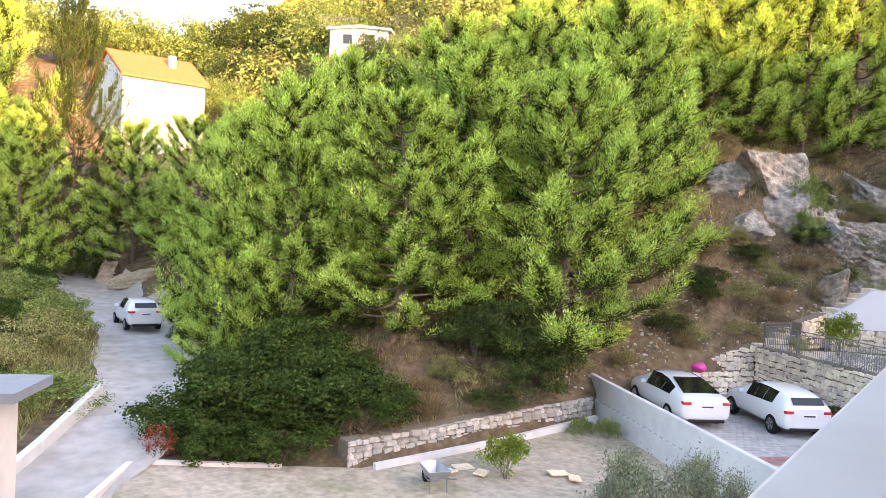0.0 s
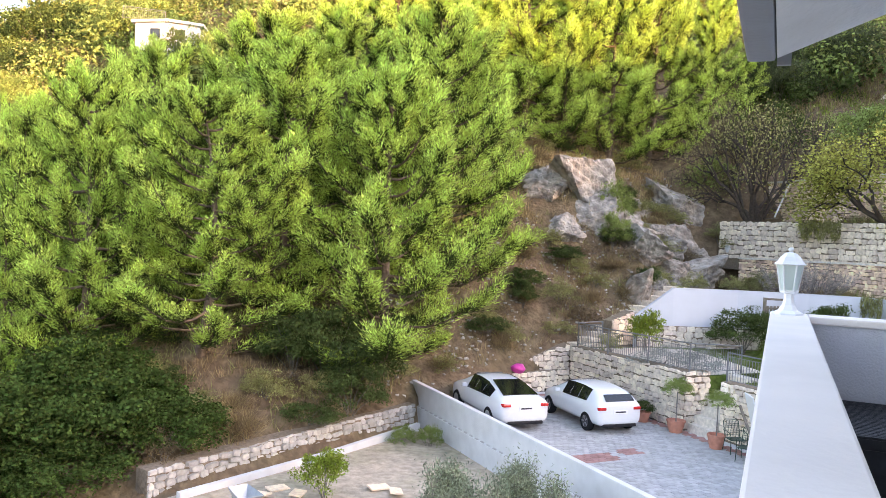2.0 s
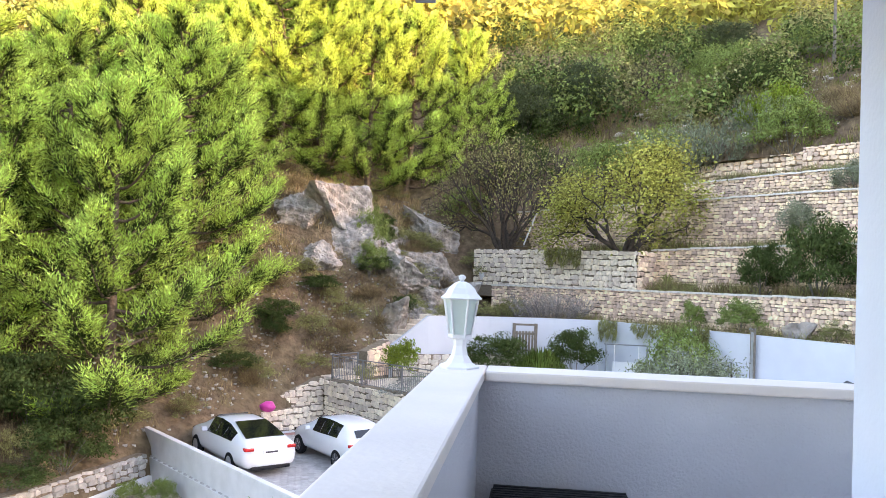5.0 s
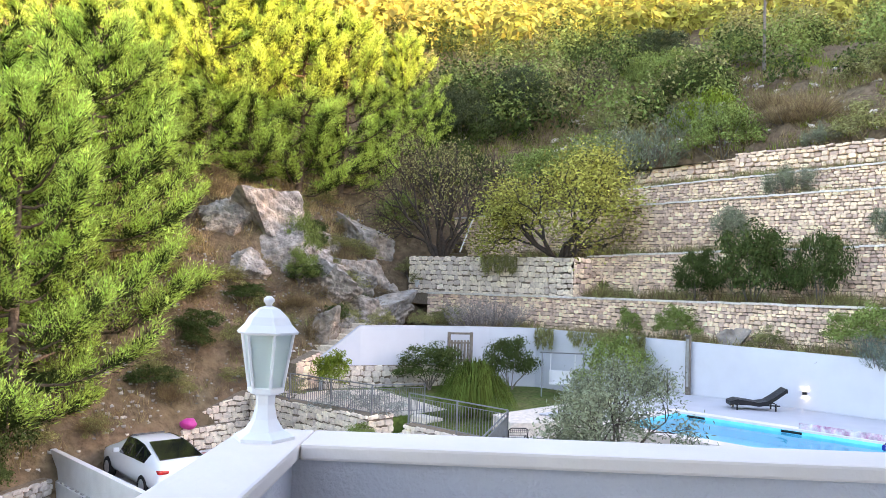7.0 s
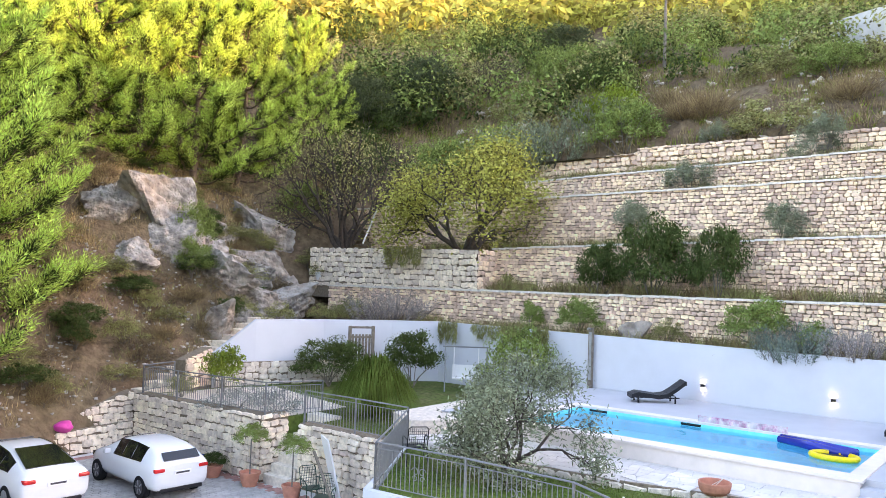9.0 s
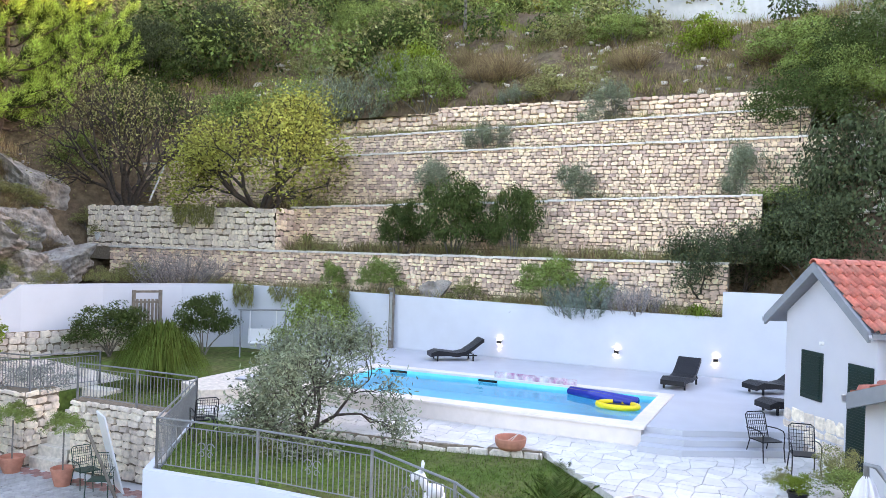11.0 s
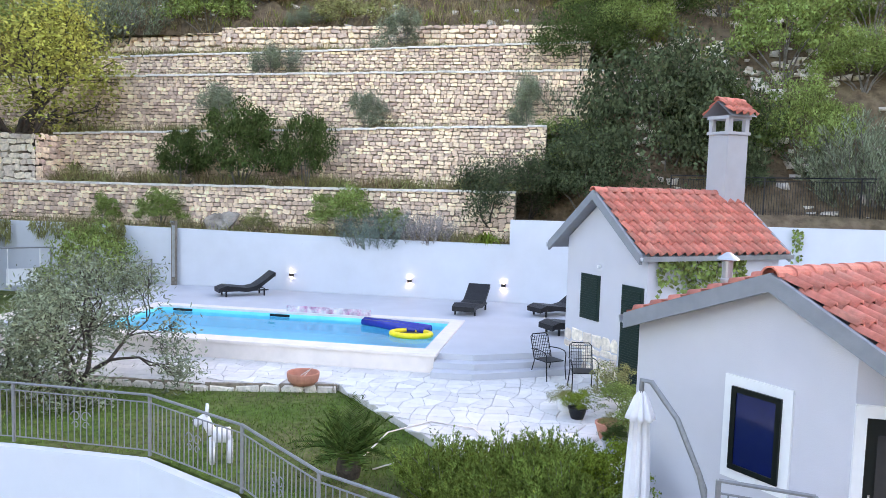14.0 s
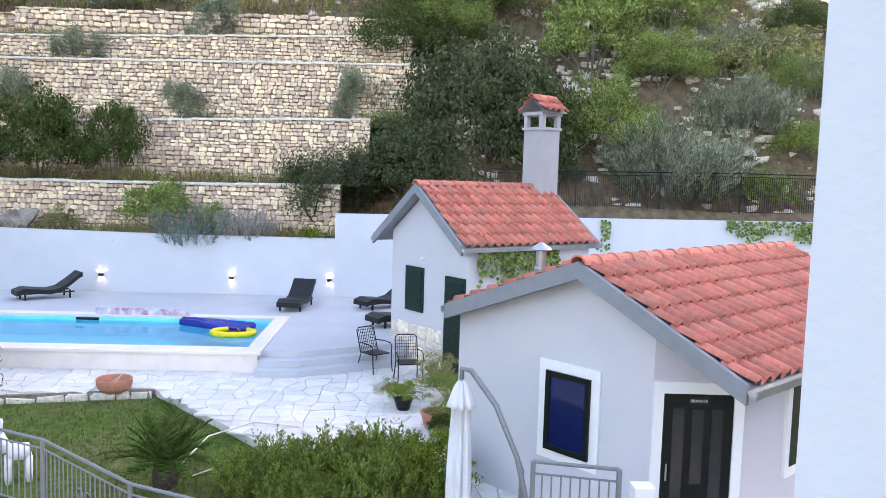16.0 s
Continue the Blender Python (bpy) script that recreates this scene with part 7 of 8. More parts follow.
# terraces and slope beside the pool
plant("bare_tree", F_BARE, 34.7, 34.4, 7.6, 3.9, "nearly bare grey many-stemmed tree with few leaves", "tree", sz=4.6)
plant("yellow_tree", F_YELLOW, 34.2, 25.6, 7.6, 4.5, "spreading tree with yellowing leaves on the block wall", "tree", sz=3.7)
for i, (x, y, z, s, h, f, lab) in enumerate((
        (33.7, 18.2, 5.4, 1.05, 1.75, F_DARK[0], "dark green citrus shrub on the stone terrace"), (33.7, 15.9, 5.3, 1.6, 2.5, F_DARK[1], "dark green citrus shrub on the stone terrace"),
        (33.7, 13.3, 5.35, 1.1, 2.2, F_DARK[0], "dark green citrus shrub on the stone terrace"), (32.3, 18.3, 4.15, 0.85, 1.0, F_BROAD[0], "green shrub in the bed above the garden wall"),
        (32.3, 11.3, 4.15, 1.15, 1.25, F_BROAD[1], "green shrub in the bed above the garden wall"), (32.4, 14.7, 4.15, 0.6, 0.7, F_SCRUB[0], "low green shrub in the bed above the garden wall"),
        (32.3, 9.6, 4.15, 0.55, 0.75, F_BROAD[0], "green shrub in the bed above the garden wall"), (32.3, 20.6, 4.15, 0.5, 0.9, F_BROAD[1], "green shrub in the bed above the garden wall"),
        (36.6, 11.8, 8.1, 1.0, 1.2, F_OLIVE[0], "small silvery olive tree on the stone terrace"), (36.7, 18.3, 8.0, 1.0, 1.5, F_OLIVE[1], "small silvery olive tree on the stone terrace"),
        (39.0, 16.7, 10.4, 1.1, 1.2, F_OLIVE[1], "small silvery olive tree on the stone terrace"), (40.9, 11.3, 11.9, 1.15, 1.5, F_OLIVE[0], "small silvery olive tree on the stone terrace"),
        (36.8, 5.4, 8.3, 0.9, 1.6, F_OLIVE[0], "small silvery olive tree on the stone terrace"),
        (44.0, 27.5, 12.4, 3.2, 2.4, F_BIGOLIVE, "grey-green bushy olive above the terraces"), (43.5, 22.0, 12.9, 2.0, 2.2, F_BROAD[0], "dense green bush above the terraces"), (45.5, 23.8, 13.8, 1.8, 2.6, F_LIME, "bright green bush above the terraces"),
        (44.2, 14.4, 13.2, 2.3, 1.9, F_SCRUB[0], "olive-brown rounded bush above the terraces"), (43.3, 16.8, 13.1, 0.9, 1.1, F_OLIVE[1], "small silvery olive above the terraces"), (48.5, 8.0, 15.6, 1.7, 2.0, F_LIME, "bright green bush above the terraces"),
        (36.0, 0.1, 5.4, 3.3, 4.5, F_HOLM, "large dark evergreen oak on the slope"),
        (33.9, 5.9, 3.9, 2.2, 2.35, F_WISPY, "loose dark grey-green bush hanging over the terrace wall"),
        (34.6, 2.9, 5.01, 2.08, 2.44, F_HOLM, "dense dark green bush at the terrace end"),
        (35.0, -6.8, 5.75, 2.4, 2.3, F_BIGOLIVE, "silvery green upright shrub behind the fence"),
        (36.5, -4.7, 6.92, 1.92, 2.72, F_HOLM_B, "fresh green bush behind the garden wall"),
        (39.0, -13.1, 9.62, 1.38, 1.92, F_HOLM_B, "green-brown shrub on the upper slope"),
        (34.8, -2.3, 5.99, 1.02, 1.35, F_HOLM, "dark evergreen bush behind the garden wall"),
        (40.5, 3.4, 10.3, 2.4, 2.4, F_OAK, "dark evergreen bush on the slope"),
        
        (40.5, -13.2, 11.0, 2.2, 1.8, F_SCRUB[1], "green-brown shrub on the upper slope"), (35.5, 39.0, 8.8, 1.7, 1.9, F_BROAD[0], "green shrub beside the bare tree"), (40.0, 38.5, 11.0, 2.8, 2.9, F_OAK, "dark evergreen tree on the slope"),
        (45.5, 41.5, 14.0, 3.8, 3.9, F_OAK, "dark evergreen tree on the slope"), (51, 40, 16.5, 2.8, 3.4, F_BARE, "leafless reddish bush on the slope"), (41.5, 33.0, 11.5, 2.0, 2.2, F_BROAD[1], "green bush on the slope"))):
    plant("tree" if s > 2.8 else "shrub", f, x, y, z, s, lab, "tree" if s > 2.8 else "shrub", "shrubs of the terraces", rot=i * 53 % 360, sz=h)
for i, (x, y, s, h, f, lab) in enumerate(((47.9, 39.6, 2.3, 3.3, F_HOLM, "dark evergreen oak on the upper slope"), (43.5, 41.5, 2.4, 3.3, F_HOLM, "dark evergreen oak on the upper slope"), (52.3, 37.1, 2.8, 2.2, F_BARE, "leafless reddish bush on the slope"),
                                          (42.9, 29.7, 2.7, 2.4, F_HOLM_B, "green bush above the terraces"), (46.1, 24.4, 2.2, 1.7, F_SAGE, "silvery green bush above the terraces"), (45.1, 19.3, 1.7, 0.9, F_DRY[0], "dry brown bush above the terraces"),
                                          (56.0, 33.5, 2.2, 2.2, F_HOLM_B, "green bush on the upper slope"), (58.5, 29.0, 2.6, 2.0, F_HOLM_B, "green bush on the upper slope"), (61.0, 36.0, 2.4, 2.4, F_HOLM, "dark evergreen bush beside the white house"))):
    plant("tree" if s > 2.5 else "shrub", f, x, y, gz(x, y) - 0.3, s, lab, "tree" if s > 2.5 else "shrub", "bushes above the terraces", rot=i * 59, sz=h)
plant("lavender_bush", F_LAV, 31.6, 10.0, 3.95, 1.15, "silver-green lavender hanging over the white wall", "shrub", sz=0.95)
plant("grey_bush", F_GREYB, 31.7, 8.3, 4.15, 0.9, "grey dried lavender hanging over the white wall", "shrub", sz=0.85)
plant("grey_bush", F_GREYB, 31.2, 27.6, 4.1, 1.7, "grey dried lavender on top of the garden wall", "shrub", sz=1.2)
for x, y, s in ((30.9, 29.6, 0.8), (32.2, 31.5, 0.7), (29.5, 30.3, 0.6), (26.5, 29.7, 0.7), (33.8, 36.0, 0.9)):
    plant("shrub", F_SCRUB[0], x, y, gz(x, y) if y > 33 else 4.1, s, "low shrub beside the rock", "shrub", "shrubs by the rock", rot=x * 40)

# the rocky slope and the slope above the pool house
for i, (x, y, s, h, f) in enumerate(((25.4, 34.6, 0.9, 1.6, F_BROAD[0]), (24.4, 33.2, 0.8, 1.3, F_BROAD[1]), (20.4, 31.6, 0.8, 0.9, F_SCRUB[0]), (22.0, 32.6, 0.7, 0.8, F_SCRUB[1]), (18.4, 31.4, 0.7, 0.9, F_DARK[0]), (27.4, 38.4, 0.9, 0.8, F_SCRUB[0]),
                                     (28.4, 34.6, 0.7, 0.7, F_SCRUB[1]), (16.2, 30.6, 0.6, 0.7, F_SCRUB[0]), (23.0, 38.6, 0.8, 0.7, F_DRY[0]), (26.0, 37.4, 0.8, 0.6, F_DRY[0]), (29.6, 36.6, 0.9, 0.7, F_DRY[0]), (13.6, 28.9, 0.6, 0.6, F_SCRUB[1]),
                                     (21.2, 34.2, 0.9, 0.8, F_SCRUB[1]), (19.4, 33.4, 0.8, 0.7, F_DRY[0]), (5.0, 26.2, 0.8, 0.6, F_DRY[0]), (6.2, 26.6, 0.9, 0.7, F_SCRUB[0]), (4.2, 25.2, 0.7, 0.6, F_SCRUB[1]), (10.6, 25.6, 0.45, 0.5, F_BROAD[0]), (11.3, 24.9, 0.4, 0.6, F_BROAD[1]))):
    plant("slope_shrub", f, x, y, gz(x, y) - 0.15, s, "ragged shrub on the dry rocky slope", "shrub", "shrubs of the rocky slope", rot=i * 67, sz=h)
for i, (x, y, s, h, f) in enumerate(((39.5, -4.6, 2.4, 2.6, F_BROAD[0]), (41.5, -8.5, 2.2, 2.2, F_BROAD[1]), (37.2, -10.4, 1.8, 1.7, F_BIGOLIVE), (44.0, -3.0, 2.4, 2.0, F_SCRUB[0]), (39.4, -10.6, 1.9, 1.7, F_SCRUB[1]), (44.5, -12.0, 2.2, 1.8, F_SCRUB[0]), (36.0, -1.8, 2.0, 2.4, F_OAK),
                                     (42.5, 0.6, 2.6, 2.6, F_OAK), (46.0, 3.5, 2.2, 1.8, F_BROAD[1]), (48.0, -7.0, 2.2, 1.8, F_SCRUB[1]), (35.0, -13.5, 1.2, 1.0, F_DRY[0]), (46.5, 11.5, 1.6, 1.2, F_DRY[0]), (46.0, 18.5, 1.9, 1.5, F_DRY[0]), (48.5, 21.5, 1.6, 1.2, F_DRY[0]), (47.0, 5.5, 1.8, 1.1, F_DRY[0]),
                                     (50.5, 13.0, 1.8, 1.5, F_BROAD[0]), (51.5, 17.0, 2.0, 1.6, F_SCRUB[1]), (50.0, 27.0, 2.4, 2.4, F_OAK), (54.0, 30.5, 2.4, 2.4, F_BROAD[1]), (48.0, 32.0, 2.0, 1.7, F_SCRUB[0]),
                                     (36.4, 3.9, 1.7, 1.9, F_BIGBROAD), (38.8, 3.2, 1.8, 2.0, F_BIGOLIVE), (41.2, 1.2, 1.9, 2.1, F_BIGBROAD), (43.6, 2.8, 1.6, 1.6, F_BROAD[0]),
                                     (38.5, -7.4, 1.9, 1.9, F_BIGBROAD), (41.0, -11.0, 1.7, 1.5, F_BIGOLIVE), (43.0, -6.0, 1.9, 1.7, F_BIGBROAD), (36.4, -12.8, 1.5, 1.3, F_BIGBROAD), (38.6, -14.6, 1.6, 1.4, F_BIGOLIVE),
                                     (45.8, -8.4, 1.9, 1.6, F_OAK), (42.2, -15.0, 1.7, 1.5, F_OAK), (47.5, -1.0, 2.0, 1.8, F_BIGOLIVE), (49.5, -11.5, 2.1, 1.9, F_BIGBROAD), (34.6, -10.4, 1.1, 1.1, F_BROAD[0]))):
    plant("slope_shrub", f, x, y, gz(x, y) - 0.3, s, "bushy green shrub on the upper slope", "shrub", "shrubs of the upper slope", rot=i * 67, sz=h)


def wall_weeds(x, y0, y1, z0, z1, n, kind, seed, label):
    """Weeds and dry leaves along the foot of a terrace wall."""
    r = np.random.default_rng(seed)
    k = r.random(n)
    k = k[np.sin(k * 37 + seed) + r.normal(size=n) * 0.6 > -0.3]
    base = np.repeat(np.stack([x - r.uniform(0.1, 1.5, len(k)), y0 + (y1 - y0) * k, z0 + (z1 - z0) * k], 1), 8, 0) + r.normal(size=(len(k) * 8, 3)) * [0.08, 0.08, 0]
    V, F = blade_mesh(base, unit(np.array([0, 0, 1.0]) + r.normal(size=(len(base), 3)) * 0.5), r.uniform(0.25, 0.7, len(base)), np.full(len(base), 0.03), r)
    tagged(new("wall_weeds", fast_mesh("wall_weeds", V, F, LEAF[kind])), label, "weeds", kind="stuff")


for i, (x, ya, yb, za, zb) in enumerate(((33.0, 34, 5.4, 4.2, 4.15), (35.0, 24, 5, 5.85, 6.0), (37.5, 30, 2, 7.75, 8.2), (40.0, 30, 2, 10.2, 10.7), (42.0, 27, 2, 11.65, 12.2))):
    wall_weeds(x, ya, yb, za, zb, 900, "scrub", 400 + i, "green weeds at the foot of the terrace wall")
    wall_weeds(x, ya, yb, za, zb, 800, "dry", 420 + i, "dry weeds at the foot of the terrace wall")

# trailing plants over the garden wall
def trailing(x0, y0, x1, y1, z, n, drop, seed, label):
    r = np.random.default_rng(seed)
    k = r.random(n)
    base = np.stack([x0 + (x1 - x0) * k - 0.32 - r.random(n) * 0.1, y0 + (y1 - y0) * k, z + 0.1 - drop * r.random(n) * (0.4 + 0.6 * np.abs(np.sin(k * 9)))], 1)
    V, F = blade_mesh(base, unit(np.array([-0.25, 0, -1.0]) + r.normal(size=(n, 3)) * 0.35), r.uniform(0.12, 0.3, n), np.full(n, 0.035), r)
    ob = new("trailing_plant", fast_mesh("trailing_plant", V, F, LEAF["scrub"]))
    return tagged(ob, label, "plant", "trailing plants")


for i, (ya, yb, d) in enumerate(((24.4, 23.4, 0.9), (22.6, 20.4, 0.6), (19.6, 18.9, 0.9), (21.0, 19.9, 0.5))):
    trailing(31.25, ya, 31.25, yb, 4.4, 700, d, 60 + i, "green trailing plant hanging over the white wall")
trailing(33.5, 29.8, 33.5, 27.4, 7.75, 1300, 1.0, 66, "dark green plant hanging over the block wall")

# garden
plant("olive_tree", F_LAWNOLIVE, 20.1, 13.6, 1.82, 2.15, "silvery olive tree with slender trunk on the lawn", "tree", sz=1.85)
plant("citrus_tree", F_DARK[0], 28.6, 23.9, 1.82, 1.15, "dense dark green citrus shrub on the lawn", "tree", sz=1.55)
plant("oleander", F_BROAD[0], 29.8, 19.6, 1.82, 1.35, "tall green oleander with silvery leaves by the railing", "shrub", sz=1.75)
plant("small_tree", F_DARK[1], 26.4, 26.4, 1.82, 1.35, "small round-crowned dark green tree on thin trunk", "tree", sz=1.3)
plant("citrus_tree", F_LIME, 22.2, 27.6, 1.82, 0.85, "light green young lemon tree behind the railing", "tree", sz=1.1)
plant("herb_bed", F_SILVER, 20.6, 24.6, 1.8, 1.2, "silver-leaved herbs along the railing", "shrub", sz=0.55)
plant("herb_bed", F_SILVER, 20.8, 22.9, 1.8, 1.0, "silver-leaved herbs along the railing", "shrub", rot=70, sz=0.7)
plant("herb_bed", F_SCRUB[1], 20.4, 27.6, 1.8, 0.6, "low green herb cushion behind the railing", "shrub", sz=0.6)


def grass_fountain(name, x, y, z, r, h, n, kind, label, cat, width=0.02, arch=1.0, seed=1):
    g = np.random.default_rng(seed)
    V, F = [], []
    for i in range(n):
        az, k = g.uniform(0, 2 * math.pi), g.uniform(0.25, 1.0)
        o = np.array([math.cos(az), math.sin(az), 0])
        lat = np.array([-o[1], o[0], 0]) * width / 2
        hh = h * (1.15 - 0.45 * k) * g.uniform(0.8, 1.1)
        pts = [o * r * k * 0.15, o * r * k * 0.45 + [0, 0, hh * 0.75], o * r * k * 0.8 + [0, 0, hh * (1.0 - 0.1 * arch * k)], o * r * k * 1.15 + [0, 0, hh * (0.85 - 0.55 * arch * k)]]
        b = len(V)
        for j, p in enumerate(pts):
            w = (1, 0.9, 0.6, 0.1)[j]
            V += [p - lat * w, p + lat * w]
        for j in range(3):
            F += [(b + 2 * j, b + 2 * j + 1, b + 2 * j + 3), (b + 2 * j, b + 2 * j + 3, b + 2 * j + 2)]
    me = fast_mesh(name, np.array(V), np.array(F), LEAF[kind])
    ob = new(name, me)
    ob.matrix_basis = pose(x, y, z)
    return tagged(ob, label, cat)


grass_fountain("pampas_grass", 23.0, 20.7, 1.8, 1.5, 1.9, 2600, "grass", "large arching clump of green pampas grass", "grass clump", 0.03, 1.25, 3)


def sago_palm(x, y, z, reach, label):
    """Arching fronds round a short trunk, each a rib with two rows of stiff leaflets."""
    g = np.random.default_rng(44)
    palm = empty("sago_palm", pose(x, y, z), label, "palm")
    bm = bmesh.new()
    add_lathe(bm, [(0.16, 0), (0.19, 0.12), (0.17, 0.28), (0.08, 0.36), (0.01, 0.38)], 14)
    part("trunk", bm, M_DARKBARK, palm, "stubby rough brown trunk")
    for k in range(34):
        az, lift = k * 2.4 + g.uniform(-0.2, 0.2), g.uniform(0.15, 1.25)
        o, up = np.array([math.cos(az), math.sin(az), 0]), np.array([0, 0, 1.0])
        t = np.linspace(0.06, 1, 26)
        size = reach * g.uniform(0.8, 1.1)
        rib = up * 0.33 + np.outer(t * size * math.cos(lift) + 0.05, o) + np.outer(size * (math.sin(lift) * t - 0.38 * math.cos(lift) * t ** 2.4), up)
        way = unit(np.gradient(rib, axis=0))
        lat = unit(np.cross(way, up))
        B, D, ln = [], [], []
        for sd in (-1, 1):
            B.append(rib), D.append(unit(lat * sd + way * 0.6 + up * 0.25)), ln.append(0.20 * size * np.sin(np.pi * (0.12 + 0.82 * t)) + 0.02)
        V, F = blade_mesh(np.concatenate(B), np.concatenate(D), np.concatenate(ln), np.full(52, 0.022), g)
        ob = new("frond", fast_mesh("frond", V, F, LEAF["palm"]))
        ob.parent = palm


sago_palm(16.5, 6.5, 1.82, 0.95, "dark green sago palm with feathered fronds on the lawn")
grass_fountain("agave", 31.9, 30.4, 4.2, 0.7, 0.9, 60, "olive", "grey-green spiky yucca on the terrace", "succulent", 0.07, 0.3, 5)
grass_fountain("agave", 34.6, 23.4, 5.95, 0.6, 0.7, 50, "scrub", "spiky dry agave against the terrace wall", "succulent", 0.06, 0.4, 6)
grass_fountain("spider_plant", 31.6, 6.2, 4.15, 0.7, 0.5, 90, "lime", "strappy yellow-green plant on the wall", "plant", 0.04, 1.0, 7)
for i, (x, y, s, h) in enumerate(((16.3, 4.9, 0.75, 0.8), (16.1, 4.0, 0.85, 0.95), (15.6, 3.2, 0.8, 0.9), (17.0, 3.5, 0.7, 0.8), (14.4, 2.3, 0.6, 0.55), (15.1, 4.3, 0.6, 0.7), (14.6, 3.6, 0.7, 0.7))):
    plant("rosemary_bush", F_ROSE, x, y, 1.8, s, "dense upright green rosemary beside the patio", "shrub", "rosemary bushes", rot=i * 61, sz=h * 0.72)
plant("climbing_shrub", F_LIME, 15.9, 2.75, 1.9, 0.55, "tall leafy light green shrub beside the patio", "shrub", sz=0.62)
plant("flower_bed_shrub", F_BROAD[1], 20.4, 2.2, 1.95, 0.7, "leafy green plants along the house wall", "shrub", sz=0.42)
plant("flower_bed_shrub", F_BROAD[0], 18.4, 1.9, 1.95, 0.65, "leafy green plants along the house wall", "shrub", rot=40, sz=0.5)
plant("flower_bed_shrub", F_SCRUB[1], 21.6, 2.4, 1.95, 0.5, "leafy green plants along the house wall", "shrub", rot=90, sz=0.55)

# yard, hedge and banks
for i, (x, y, s, h) in enumerate(((7.9, 16.4, 1.15, 1.5), (9.3, 15.6, 1.2, 1.55), (10.2, 17.0, 1.0, 1.25))):
    plant("olive_tree", F_OLIVE[i % 2], x, y, -0.72, s, "silvery young olive tree in the dirt yard", "tree", "yard olives", rot=i * 90, sz=h)
plant("shrub", F_LIME, 6.6, 21.0, -0.72, 0.75, "bright green young shrub in the yard", "shrub", sz=0.85)
for i, (x, y, s, h) in enumerate(((-2.0, 25.0, 1.9, 1.3), (-0.2, 25.4, 2.2, 1.75), (1.6, 25.0, 2.0, 1.7), (0.4, 23.6, 1.7, 1.1), (2.9, 24.3, 1.6, 1.2), (-1.0, 26.8, 1.8, 1.6), (1.0, 27.2, 2.0, 1.7), (-1.4, 23.6, 1.4, 0.9))):
    plant("hedge_shrub", F_IVY, x, y, gz(x, y) - 0.2, s, "dense dark green ivy-covered hedge", "shrub", "overgrown hedge", rot=i * 47, sz=h)
for i, (x, y, s, h) in enumerate(((8.4, 27.3, 1.7, 1.9), (9.4, 27.4, 1.5, 1.8), (7.3, 27.6, 1.3, 1.5), (9.0, 26.4, 1.2, 1.2))):
    plant("carob_shrub", F_DARK[i % 2], x, y, gz(x, y) - 0.2, s, "rounded dark glossy evergreen shrub under the pines", "shrub", "dark shrubs under the pines", rot=i * 71, sz=h)
for i, (x, y, s, h) in enumerate(((-2.4, 38.2, 1.9, 1.8), (-1.0, 37.0, 1.6, 1.6), (-3.4, 36.8, 1.0, 1.0), (1.4, 36.0, 1.7, 1.5))):
    plant("evergreen_shrub", F_DARK[i % 2], x, y, gz(x, y) - 0.2, s, "dark evergreen shrub beside the road", "shrub", "dark shrubs by the road", rot=i * 71, sz=h)
for i in range(34):
    y = 20 + i * 1.0 + rng_p.uniform(-0.5, 0.5)
    x = np.interp(y, ROADLINE[:, 1], ROADLINE[:, 0]) - 3.0 - rng_p.random() * 6.5 - (1.0 if y < 27 else 0)
    k = i % 5
    plant("bank_shrub", (F_IVY, F_SCRUB[0], F_BROAD[0], F_IVY, F_SCRUB[1])[k], x, y, gz(x, y) - 0.3, rng_p.uniform(1.2, 2.1), "tangled green shrubs on the road bank", "shrub", "bank shrubs", rot=i * 31, sz=rng_p.uniform(0.9, 1.6))
plant("red_shrub", F_RED, -2.9, 22.9, -0.75, 0.5, "red-leaved young shrub at the yard corner", "shrub", sz=0.75)


# dry grass tufts and scrub over the open slope
def scatter_blades(name, n, place, kind, length, width, label, seed):
    r = np.random.default_rng(seed)
    x, y = place(r, n)
    z = ground_z(x, y)
    m = 9
    base = np.repeat(np.stack([x, y, z], 1), m, 0) + r.normal(size=(len(x) * m, 3)) * [0.14, 0.14, 0.0]
    V, F = blade_mesh(base, unit(np.array([0, 0, 1.0]) + r.normal(size=(len(base), 3)) * 0.42), r.uniform(0.5, 1.3, len(base)) * length, np.full(len(base), width), r)
    ob = new(name, fast_mesh(name, V, F, LEAF[kind]))
    return tagged(ob, label, "grass", kind="stuff")


def on_slope(x0, x1, y0, y1, smin, smax, avoid=True):
    def place(r, n):
        x, y = r.uniform(x0, x1, n), r.uniform(y0, y1, n)
        s, v = foot_of(x, y)
        rd, _ = road_of(x, y)
        ok = (s > smin) & (s < smax) & (rd > 2.6)
        if avoid:
            ok &= ~((x > 31) & (x < 43) & (y > 1.5) & (y < 36.5))
        clump = np.sin(x * 1.7 + 2 * np.sin(y * 0.9)) * np.cos(y * 1.3) + 0.5 * np.sin(x * 0.6 + y * 0.8)
        ok &= clump + r.normal(size=n) * 0.5 > -0.35
        return x[ok], y[ok]
    return place


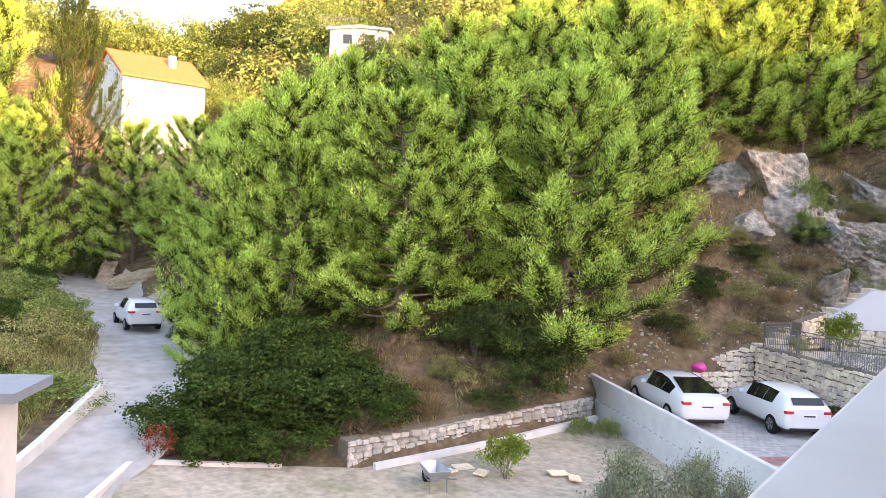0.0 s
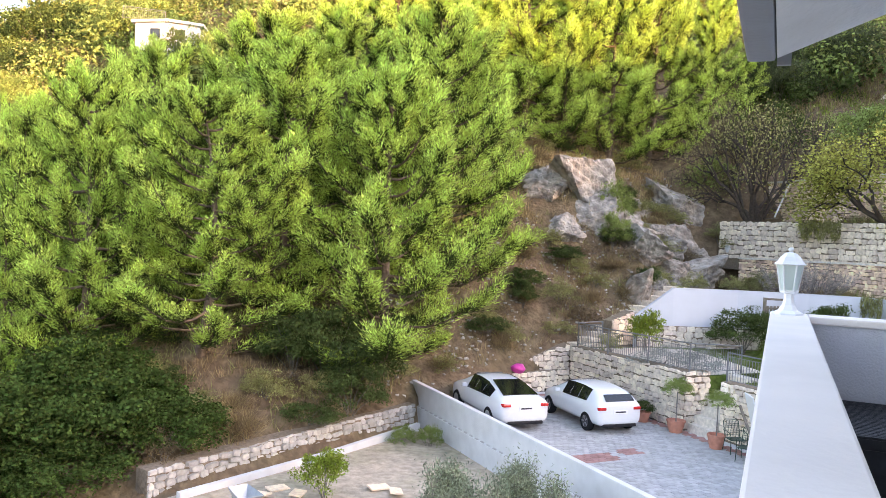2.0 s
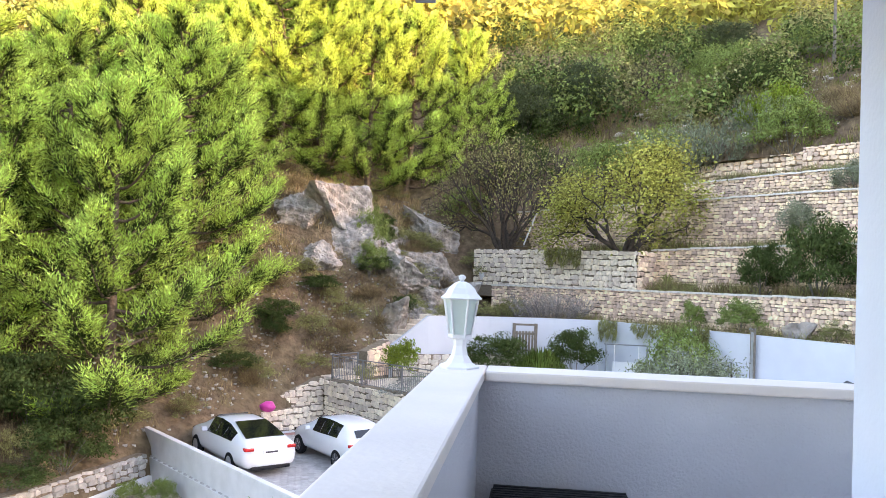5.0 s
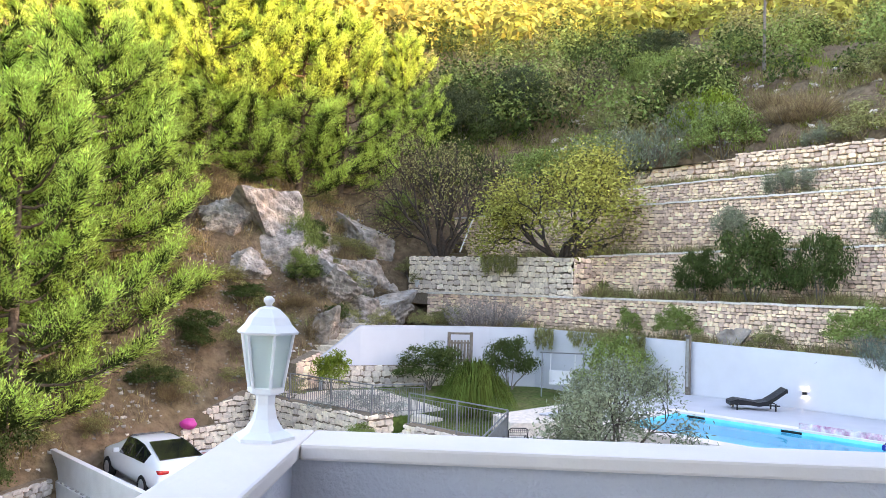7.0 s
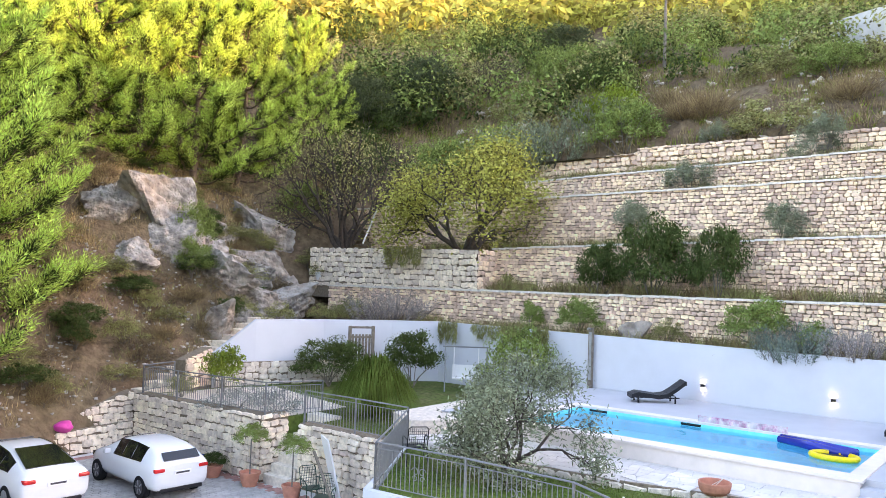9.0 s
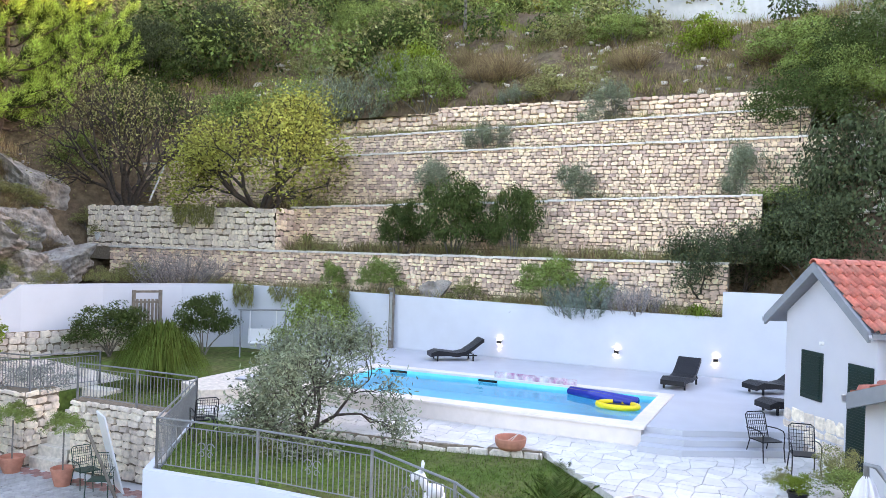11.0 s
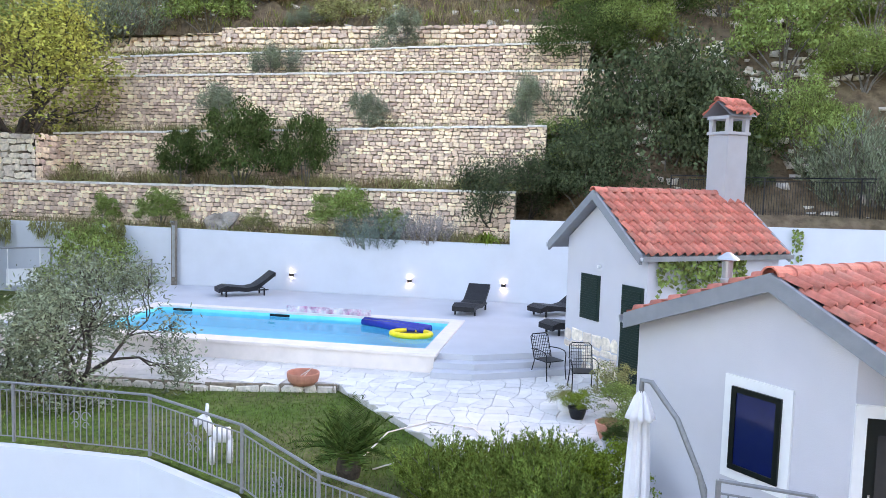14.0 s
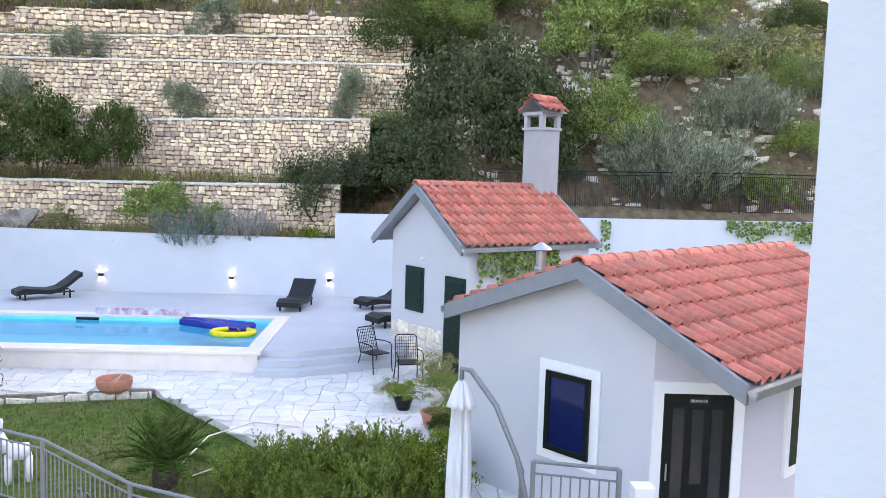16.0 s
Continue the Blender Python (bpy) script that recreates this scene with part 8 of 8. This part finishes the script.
scatter_blades("dry_grass", 9000, on_slope(-3, 32, 22, 48, 0.3, 14), "dry", 0.42, 0.024, "dry straw-coloured grass on the slope", 201)
def scree(name, n, place, size, material, label, seed):
    """Loose broken stones lying on the slope."""
    r = np.random.default_rng(seed)
    x, y = place(r, n)
    c = np.stack([x, y, ground_z(x, y)], 1)
    cube = np.array([(a, b, d) for a in (-1, 1) for b in (-1, 1) for d in (-1, 1)]) * 0.5
    V = (cube[None] * r.uniform(0.5, 1.1, (len(x), 8, 1)) * [1.2, 1.0, 0.7]) * (r.uniform(*size, (len(x), 1, 1)) ** 1.0)
    a = r.uniform(0, 6.28, len(x))
    V = np.stack([V[..., 0] * np.cos(a)[:, None] - V[..., 1] * np.sin(a)[:, None], V[..., 0] * np.sin(a)[:, None] + V[..., 1] * np.cos(a)[:, None], V[..., 2]], -1) + c[:, None]
    f = np.array([(0, 1, 3), (0, 3, 2), (4, 6, 7), (4, 7, 5), (0, 4, 5), (0, 5, 1), (2, 3, 7), (2, 7, 6), (0, 2, 6), (0, 6, 4), (1, 5, 7), (1, 7, 3)])
    F = (np.arange(len(x))[:, None, None] * 8 + f[None]).reshape(-1, 3)
    return tagged(new(name, fast_mesh(name, V.reshape(-1, 3), F, material)), label, "stones", kind="stuff")


scree("loose_stones", 6500, on_slope(11, 33, 26, 44, 0.2, 13), (0.03, 0.15), M_RUBBLE, "broken pale stones on the dry slope", 206)
rb = np.random.default_rng(79)
bx, by = on_slope(-2, 32, 23, 41, 0.4, 10)(rb, 460)
for i, (x, y) in enumerate(list(zip(bx, by))[:210]):
    k = int(rb.integers(6))
    plant("slope_shrub", (F_BROWN, F_SCRUB[0], F_BROWN, F_DRY[0], F_SCRUB[1], F_DARK[0])[k], x, y, gz(x, y) - 0.12, rb.uniform(0.55, 1.15), ("brown withered thorny shrub on the dry slope", "ragged grey-green shrub on the dry slope", "brown withered thorny shrub on the dry slope", "straw-coloured dry bush on the slope", "ragged grey-green shrub on the dry slope", "small dark evergreen shrub on the slope")[k], "shrub", "brush of the slope", rot=i * 83, sz=rb.uniform(0.35, 0.8))
scree("loose_stones", 3000, on_slope(33.5, 52, -18, 3, 1.5, 20), (0.08, 0.5), M_WSTONE, "pale rubble on the bank behind the fence", 210)
scree("loose_stones", 1600, on_slope(42, 56, -16, 36, 7, 26), (0.08, 0.4), M_WSTONE, "loose pale stones above the terraces", 207)
scatter_blades("dry_grass", 5000, on_slope(16, 33, 33, 44, 5, 13), "straw", 0.55, 0.022, "straw-coloured grass above the rock face", 208)


def grass_cover(name, poly, holes, z, n, length, label, seed, kind):
    """Short blades over a lawn, thinner where the ground is worn."""
    r = np.random.default_rng(seed)
    x, y = r.uniform(12.6, 24.0, n), r.uniform(0.0, 28.5, n)
    worn = np.sin(x * 0.8 + 1.2 * np.sin(y * 0.55)) * np.cos(y * 0.7 + 0.4 * x) + r.normal(size=n) * 0.5
    keep = np.array([inside(poly, a, b) and not any(inside(h, a, b) for h in holes) for a, b in zip(x, y)]) & (worn > -0.75)
    base = np.stack([x[keep], y[keep], np.full(keep.sum(), z)], 1)
    V, F = blade_mesh(base, unit(np.array([0, 0, 1.0]) + r.normal(size=(len(base), 3)) * 0.55), r.uniform(0.5, 1.4, len(base)) * length, np.full(len(base), 0.014), r)
    return tagged(new(name, fast_mesh(name, V, F, LEAF[kind])), label, "grass", kind="stuff")


grass_cover("lawn_grass", GARDEN, [PATIO, HERB_BED], 1.815, 130000, 0.085, "short uneven lawn grass in the garden", 209, "lawn")
scatter_blades("green_weeds", 3500, on_slope(-3, 32, 22, 48, 0.5, 14), "scrub", 0.4, 0.03, "green weeds among dry grass on the slope", 202)
scatter_blades("dry_grass", 9000, on_slope(42, 56, -14, 40, 8, 30), "dry", 0.6, 0.035, "dry straw-coloured grass above the terraces", 203)
scatter_blades("green_weeds", 5000, on_slope(42, 60, -16, 44, 8, 34), "lime", 0.5, 0.04, "green weeds above the terraces", 204)
scatter_blades("bank_grass", 4000, lambda r, n: (np.interp(yy := r.uniform(18, 60, n), ROADLINE[:, 1], ROADLINE[:, 0]) - 2.6 - r.random(n) * 6, yy), "scrub", 0.5, 0.04, "rough grass on the road bank", 205)


def wood(name, kind, n, place, size, leaves, leaf, label, seed):
    """Far bushes and tree crowns: clumps of leaves on the hillside."""
    r = np.random.default_rng(seed)
    x, y = place(r, n)
    z = ground_z(x, y)
    c = np.stack([x, y, z], 1)
    s = r.uniform(*size, len(x))
    k = np.repeat(np.arange(len(x)), leaves)
    w = rand_dirs(r, len(k))
    w[:, 2] = np.abs(w[:, 2]) * 1.25 - 0.1
    lump = 1 + 0.28 * np.sin(w[:, 0] * 7 + k) * np.cos(w[:, 1] * 6 + 2 * k) + 0.12 * r.normal(size=len(k))
    p = c[k] + w * (s[k] * lump)[:, None] * np.array([1, 1, 1.15]) + np.array([0, 0, 0.45]) * s[k][:, None]
    V, F = leaf_mesh(p, unit(w + rand_dirs(r, len(k)) * 0.8), leaf * s[k] ** 0.5 * r.uniform(0.6, 1.4, len(k)), leaf * 0.55 * s[k] ** 0.5 * r.uniform(0.6, 1.4, len(k)), r)
    ob = new(name, fast_mesh(name, V, F, LEAF[kind]))
    return tagged(ob, label, "wood", kind="stuff")


def on_hill(r0, r1, a0, a1, smin=14):
    def place(r, n):
        d, a = r.uniform(r0, r1, n), np.radians(r.uniform(a0, a1, n))
        x, y = 5 + d * np.cos(a), 5 + d * np.sin(a)
        s, _ = foot_of(x, y)
        rd, _ = road_of(x, y)
        ok = (s > smin) & (rd > 4) & ~((x > -15) & (x < -1) & (y > 57) & (y < 71))
        along, off = ((x - 18) * 50.6 + (y - 8) * 31.0) / 59.3, np.abs(-(x - 18) * 31.0 + (y - 8) * 50.6) / 59.3
        ok &= ~((along > 40) & (along < 66) & (off < 3.2))       # the open strip below the white house
        return x[ok], y[ok]
    return place


wood("hill_scrub", "scrub", 280, on_hill(46, 85, -25, 112), (0.7, 2.0), 480, 0.22, "green-brown scrub on the hillside", 301)
wood("hill_bushes", "broad", 210, on_hill(48, 90, -25, 112), (0.8, 2.3), 480, 0.22, "green bushes on the hillside", 302)
wood("hill_dark_bushes", "broad_dark", 150, on_hill(48, 85, -25, 115), (0.9, 2.4), 480, 0.22, "dark evergreen bushes on the hillside", 303)
wood("hill_bushes", "broad", 230, on_hill(56, 120, 78, 122), (1.2, 3.2), 480, 0.24, "green bushes around the house on the hill", 311)
wood("hill_scrub", "scrub", 150, on_hill(52, 120, 80, 122), (0.9, 2.4), 480, 0.22, "sunlit scrub around the house on the hill", 312)
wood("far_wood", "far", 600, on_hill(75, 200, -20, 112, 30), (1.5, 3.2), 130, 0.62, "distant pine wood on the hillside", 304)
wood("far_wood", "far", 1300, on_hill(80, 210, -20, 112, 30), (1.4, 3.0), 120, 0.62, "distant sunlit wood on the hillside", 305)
